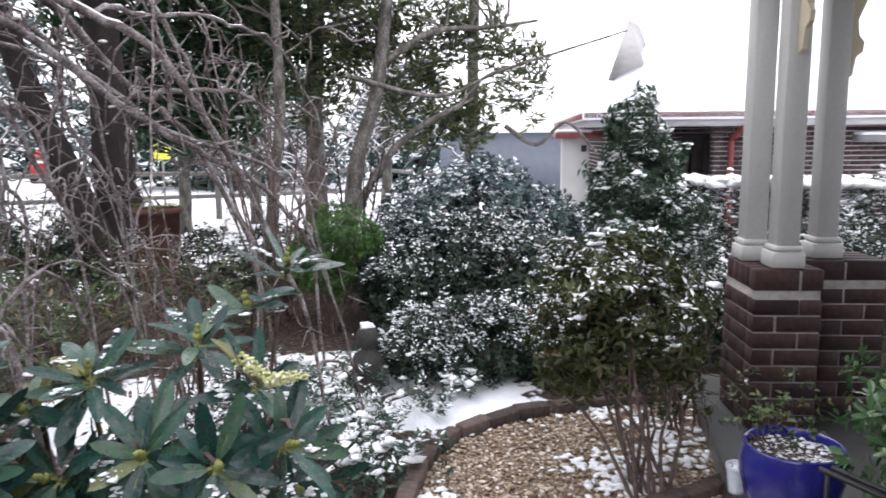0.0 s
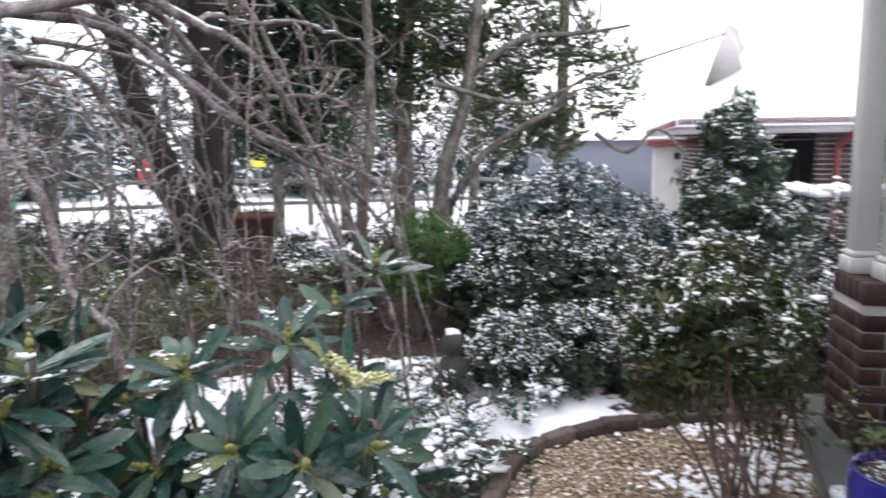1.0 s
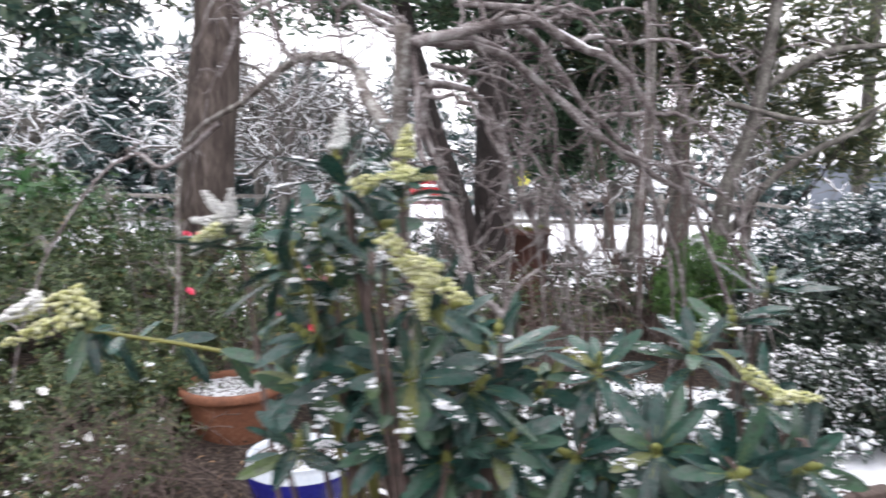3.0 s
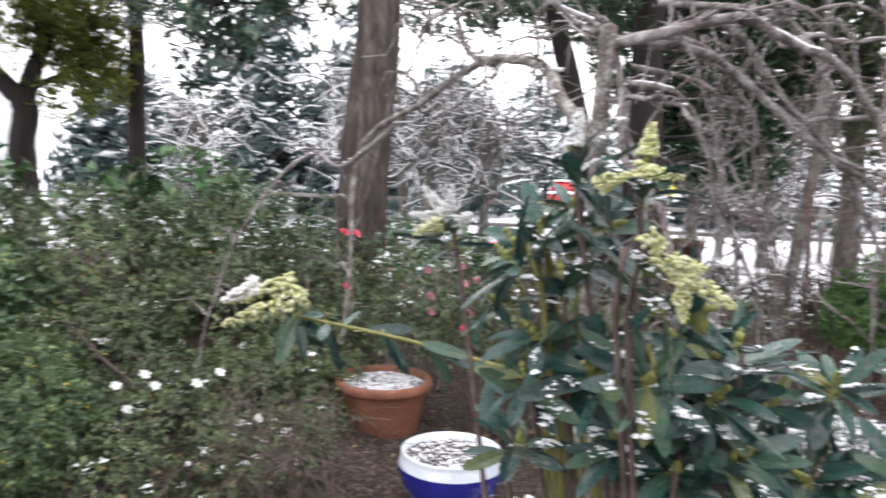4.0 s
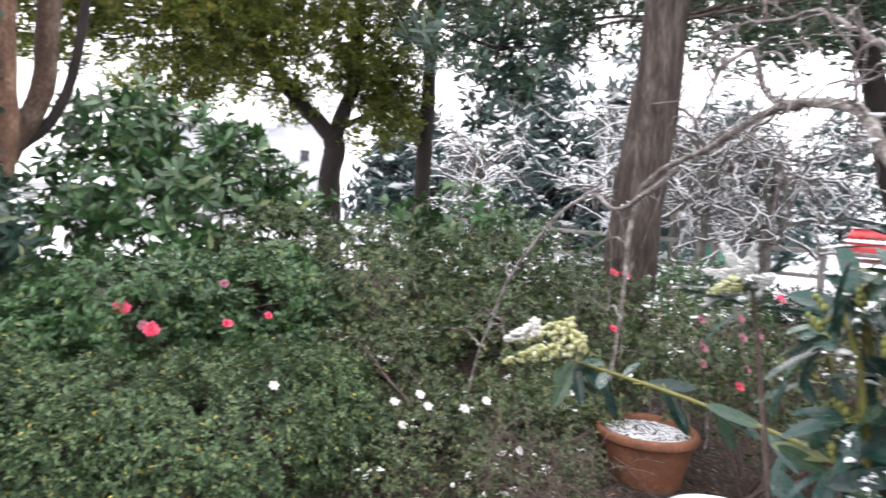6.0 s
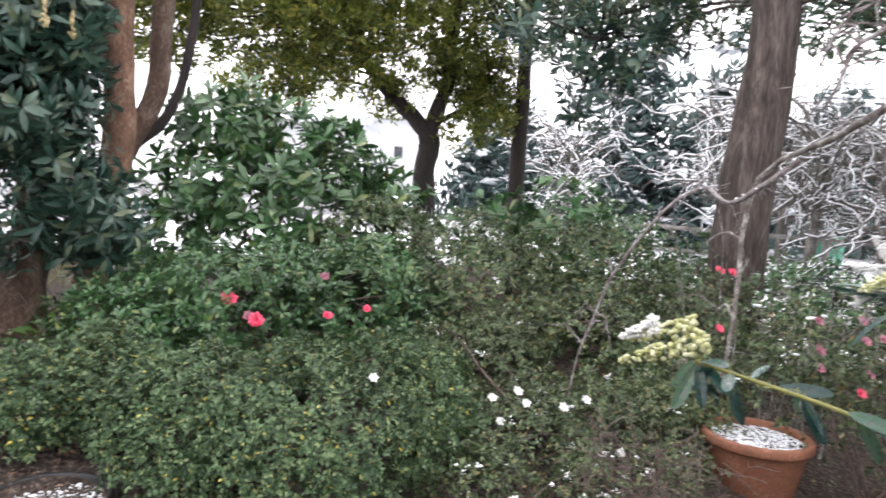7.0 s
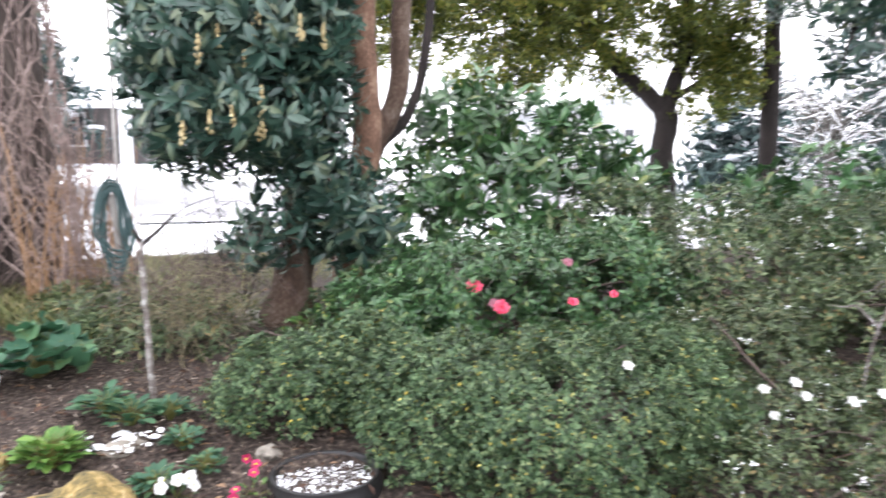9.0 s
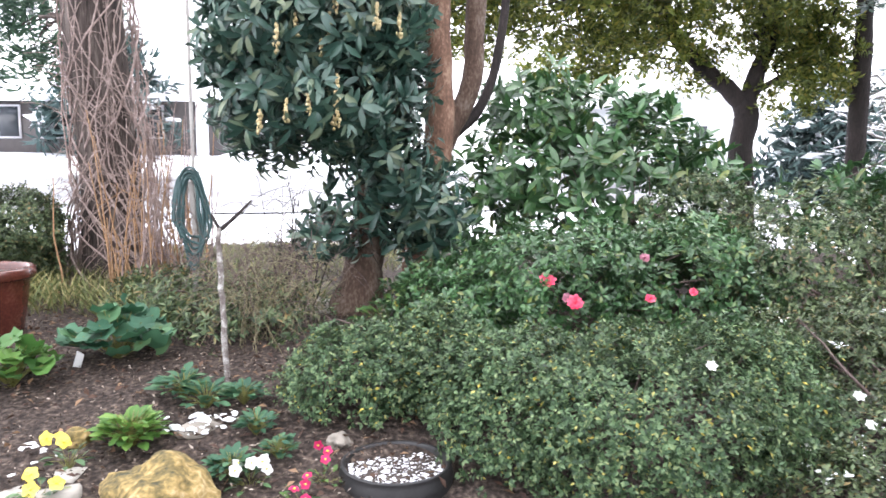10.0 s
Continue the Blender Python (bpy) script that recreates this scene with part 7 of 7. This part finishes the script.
def simple_house(label, at, rot, w, d, h, rise, wall_mat, windows, name="house"):
    ob = thing(name, label, "house")
    ob.matrix_world = pose(*at, 0, 0, rot)
    hpart("wall", wall_mat, [((-w / 2, 0, -0.6), (w / 2, d, h))], parent=ob)
    q = Geo()
    e = 0.45
    v = [(-w / 2 - e, -e, h - 0.05), (w / 2 + e, -e, h - 0.05), (w / 2 + e, d / 2, h + rise), (-w / 2 - e, d / 2, h + rise), (-w / 2 - e, d + e, h - 0.05), (w / 2 + e, d + e, h - 0.05)]
    q.add(v + [(a, b_, c - 0.15) for a, b_, c in v], None, [[0, 1, 2, 3], [3, 2, 5, 4], [6, 7, 1, 0], [9, 8, 7, 6], [10, 11, 8, 9], [0, 3, 9, 6], [3, 4, 10, 9], [1, 7, 8, 2], [2, 8, 11, 5]])
    q.part("roof", SNOW, ob, "snow-covered roof")
    for x, z, ww, hh in windows:
        wf = hpart("window", FASCIA, [((x - ww / 2, -0.06, z), (x + ww / 2, -0.003, z + hh))], parent=ob)
        hpart("pane", GLASS, [((x - ww / 2 + 0.07, -0.075, z + 0.07), (x + ww / 2 - 0.07, -0.062, z + hh - 0.07))], parent=wf)
    return ob


simple_house("long low brown house with a row of windows across the street", (-29.4, -8.6, 1.95), 80, 12, 8, 2.1, 1.3, DOORPAINT, [(-4.6, 0.6, 1.0, 1.2), (-3.3, 0.6, 1.0, 1.2), (-1.6, 0.6, 1.2, 1.2), (0.2, 0.6, 1.2, 1.2), (2.0, 0.6, 1.0, 1.2), (3.6, 0.6, 1.0, 1.2)])
simple_house("white weatherboard house with steep snowy roof", (-29.5, 14.0, 1.9), 62, 9, 7, 2.7, 3.2, WHITEWALL, [(-2.6, 0.8, 0.6, 0.7), (2.9, 0.8, 0.5, 0.6)])
simple_house("small pale blue garden shed with snow on its roof", (-20.3, 8.7, 1.2), 55, 3.0, 2.4, 2.2, 0.9, WHITEWALL, [(0.5, 1.0, 0.7, 0.8)], "garden_shed")
fence = thing("street_fence", "grey timber post-and-rail fence before the snowy street", "fence")
FX = [(-13.5 + 1.9 * k, 12.2 + 0.75 * k) for k in range(11)]
for k, (x, y) in enumerate(FX):
    z = float(lie(x, y))
    q = Geo()
    box(q, (-0.06, -0.06, -0.2), (0.06, 0.06, 1.15), at=(x, y, z), bevel=0.01)
    q.part("post", TIMBER, fence)
    if k:
        x0, y0 = FX[k - 1]
        z0 = float(lie(x0, y0))
        for hgt in (0.5, 1.0):
            q = Geo()
            tube(q, [(x0, y0, z0 + hgt), (x, y, z + hgt)], 0.045, 6)
            q.part("rail", TIMBER, fence)


def parked_car(label, at, rot, mat):
    car = thing("parked_car", label, "car")
    car.matrix_world = pose(*at, 0, 0, rot)
    q = Geo()
    prof = [(-2.1, 0.3), (-2.15, 0.62), (-1.95, 0.82), (-1.2, 0.92), (1.5, 0.95), (2.05, 0.9), (2.12, 0.6), (2.05, 0.3)]
    cab = [(-1.15, 0.9), (-0.45, 1.36), (0.9, 1.4), (1.65, 0.94)]
    for poly, w0, w1 in ((prof, 0.84, 0.84), (cab, 0.8, 0.62)):
        k = len(poly)
        zs = [p[1] for p in poly]
        wid = [w0 + (w1 - w0) * (z - min(zs)) / max(max(zs) - min(zs), 0.01) for z in zs]
        v = [(x, -w, z) for (x, z), w in zip(poly, wid)] + [(x, w, z) for (x, z), w in zip(poly, wid)]
        q.add(v, [[0, i, i + 1] for i in range(1, k - 1)] + [[k, k + i + 1, k + i] for i in range(1, k - 1)], [[i, i + k, (i + 1) % k + k, (i + 1) % k] for i in range(k)])
    q.part("body", mat, car)
    q = Geo()
    for s in (-1, 1):
        q.add([(-0.95, s * 0.8, 0.96), (1.35, s * 0.8, 0.98), (0.85, s * 0.66, 1.33), (-0.42, s * 0.66, 1.3)], None, [[0, 1, 2, 3]])
    q.part("side_window", GLASS, car)
    q = Geo()
    blobs(q, np.stack([np.linspace(-0.5, 0.95, 22).repeat(6), np.tile(np.linspace(-0.52, 0.52, 6), 22), np.full(132, 1.4)], 1), 0.14, 0.35, 0.1, np.random.default_rng(2))
    blobs(q, np.stack([np.linspace(-2.0, -1.2, 12).repeat(6), np.tile(np.linspace(-0.65, 0.65, 6), 12), np.full(72, 0.86)], 1), 0.2, 0.35, 0.1, np.random.default_rng(3))
    tagged(q.part("snow", SNOW, car, "snow on roof and bonnet"), kind="stuff")
    for x in (-1.35, 1.35):
        for s in (-1, 1):
            q = Geo()
            tube(q, [(x, s * 0.68, 0.32), (x, s * 0.86, 0.32)], 0.32, 20)
            wh = q.part("wheel", TYRE, car, "black tyre")
            q = Geo()
            tube(q, [(x, s * 0.84, 0.32), (x, s * 0.88, 0.32)], 0.19, 14)
            q.part("rim", FASCIA, wh)
    return car


parked_car("red parked car with snow on its roof", ground_at(-11.3, 34.0), 108, CAR_RED)
bin_ = thing("wheelie_bin", "green plastic bin by the street fence", "bin", ground_at(-8.6, 16.0))
q = Geo()
box(q, (-0.24, -0.3, 0.06), (0.24, 0.3, 0.95), bevel=0.03)
q.part("body", GREEN_PAINT, bin_)
q = Geo()
box(q, (-0.27, -0.33, 0.953), (0.27, 0.34, 1.03), bevel=0.03)
q.part("lid", GREEN_PAINT, bin_)
sg = thing("yellow_sign", "small yellow sign on a thin post", "sign", ground_at(-3.95, 20.2))
q = Geo()
tube(q, [(0, 0, -0.1), (0, 0, 1.5)], 0.03, 8)
q.part("post", TIMBER, sg)
q = Geo()
box(q, (-0.2, -0.02, 1.2), (0.2, -0.035, 1.6))
q.part("plate", SIGN_YELLOW, sg)
lp = thing("light_pole", "pale grey street light pole beside the road", "pole", ground_at(-13.29, -1.56))
q = Geo()
tube(q, [(0, 0, -0.2), (0, 0, 3), (-0.02, 0.02, 8)], [0.1, 0.095, 0.08], 12)
q.part("pole", WHITEWALL, lp, smooth=True)
q = Geo()
tube(q, [(0.05, -0.16, -0.2), (0.05, -0.16, 7)], 0.03, 8)
q.part("conduit", TIMBER, lp, "dark grey conduit", smooth=True)


def far_conifer(label, x, y, h, w, seed, snow=0.95, n=420):
    z = float(lie(x, y))
    lob = [(x, y, z + 0.8 + (h - 0.9) * u, w * (1 - u) ** 0.8 + 0.15, w * (1 - u) ** 0.8 + 0.15, h * 0.09) for u in np.linspace(0, 1, 9)]
    return shrub("snowy_conifer", label, lob, n, 9, 0.5, 0.11, LEAF_BLUISH, seed, snow, 0.42, 0.75, 0.0, 6, BARK_DARK, (x, y), "tree", droop=0.45, flake=0.8, stem_r=0.12)


for k, (x, y, h, w) in enumerate([(-16.3, 18.2, 7.2, 3.3), (-14.5, 21, 6.6, 2.6), (-20.5, 16.5, 4.6, 2.2), (-13.5, 26, 6, 2.6), (-4.2, 28, 6, 2.6), (-2.0, 28, 6, 2.8), (-29.0, -6.5, 5.5, 2.4), (3.5, 34, 6, 2.8), (-15.0, 41, 9, 4.0), (-9.5, 43, 9, 4.0), (-20.0, 37, 8, 3.6)]):
    far_conifer("tall blue-green conifer heavy with snow, beyond the street", x, y, h, w, 200 + k)


def snowy_bare_tree(label, x, y, h, seed, n=26):
    """A far leafless tree whose twigs carry snow."""
    rng = np.random.default_rng(seed)
    org = np.array([x, y, float(lie(x, y))])
    ob = thing("bare_tree", label, "tree", tuple(org))
    q = Geo()
    tube(q, wobble(bend_line([(0, 0, -0.1), (0.05, 0, h * 0.3), (0.0, 0.1, h * 0.55)], 10), 0.03, rng), np.linspace(0.13, 0.07, 11), 8)
    q.part("trunk", BARK_GREY, ob, smooth=True)
    tw, sn = Geo(), Geo()
    for k in range(n):
        a, st_ = rng.uniform(0, 6.28), np.array([0, 0, h * rng.uniform(0.2, 0.55)])
        e = st_ + np.array([math.cos(a) * h * 0.4 * rng.uniform(0.5, 1), math.sin(a) * h * 0.4 * rng.uniform(0.5, 1), h * rng.uniform(-0.12, 0.3)])
        line = wobble(bend_line([st_, (st_ + e) / 2 + UP * h * rng.uniform(-0.02, 0.14), e], 12), 0.11, rng)
        tube(tw, line, np.linspace(0.045, 0.01, len(line)), 5)
        for j in range(11):
            i = rng.integers(2, len(line))
            d = unit(line[i] - line[i - 1] + rng.normal(0, 0.9, 3)) * rng.uniform(0.3, 1.2)
            t_ = wobble(bend_line([line[i], line[i] + d * 0.5 + UP * 0.05, line[i] + d], 6), 0.03, rng)
            tube(tw, t_, np.linspace(0.014, 0.004, len(t_)), 4)
            if rng.random() < 0.45:
                tube(sn, t_ + UP * 0.012, np.linspace(0.014, 0.006, len(t_)), 4)
        tube(sn, line[3:] + UP * 0.026, np.linspace(0.024, 0.01, len(line) - 3), 5)
    tw.part("branch", BARK_GREY, ob)
    tagged(sn.part("snow", SNOW, ob, "snow lining the branches"), kind="stuff")
    return ob


for k, (x, y, h) in enumerate([(-7.6, 13.5, 5.5), (-6.4, 13.8, 5.0), (-8.8, 14.4, 5.2), (-2.4, 14.5, 5.0), (-10.5, 15.0, 5.5), (-1.2, 15.5, 4.8), (1.6, 17.0, 5.0), (-13.5, 12.8, 5.0)]):
    snowy_bare_tree("leafless tree with snow along every branch, by the street", x, y, h, 300 + k)
trunk_tree("tall_conifer", "dark tall conifer beyond the garden bed", (-3.0, 12.3), [([(-3.0, 12.3, 0.1), (-3.0, 12.3, 3), (-2.9, 12.3, 8)], 0.22, 0.12)], BARK_DARK,
           [(-4.6, 11.6, 5.2, 2.0, 1.4, 1.2), (-3.2, 11.6, 4.4, 1.4, 1.2, 1.0), (-6.0, 11.0, 5.0, 1.4, 1.2, 0.9)], 600, 10, 0.18, 0.035, LEAF_FIR, 38, 0.08, 0.22, -0.6, 0.5, twigs=40)
trunk_tree("gum_tree", "thin pale gum beyond the small shrub", (2.6, 11.8), [([(2.6, 11.8, 0.0), (2.6, 11.8, 2.0), (2.65, 11.8, 5.0)], 0.12, 0.08), ([(3.0, 11.2, 1.9), (3.5, 11.2, 1.6), (4.0, 11.3, 1.95), (4.5, 11.3, 1.5)], 0.04, 0.02), ([(0.52, 8.4, 2.4), (1.5, 8.17, 2.17), (2.19, 8.09, 2.44), (3.55, 7.91, 2.86)], 0.03, 0.008)], BARK_GREY,
           [(2.3, 11.8, 4.6, 1.2, 1.0, 0.7)], 300, 10, 0.13, 0.024, LEAF_GUM, 39, 0.05, 0.16, -0.9, 0.4, twigs=16)
trunk_tree("drooping_tree", "dark tree with a branch of drooping glossy leaves", (-4.4, 6.35), [([(-4.4, 6.35, 0.3), (-4.35, 6.3, 2.4), (-4.4, 6.3, 4.3)], 0.09, 0.06), ([(-4.4, 6.3, 4.3), (-5.2, 6.2, 4.4), (-5.9, 6.0, 4.0), (-6.2, 5.88, 2.9)], 0.05, 0.01)], BARK_DARK,
           [(-6.19, 5.88, 3.1, 0.3, 0.3, 0.35), (-6.16, 5.9, 2.65, 0.22, 0.22, 0.35), (-5.88, 6.18, 3.0, 0.3, 0.3, 0.3), (-6.57, 5.46, 3.45, 0.4, 0.4, 0.3), (-5.58, 6.44, 3.55, 0.4, 0.4, 0.35), (-6.1, 6.0, 3.6, 0.4, 0.4, 0.3)], 170, 10, 0.15, 0.045, LEAF_LAUREL, 40, 0.05, 0.1, -1.0, 0.4, twigs=12, fine=True)
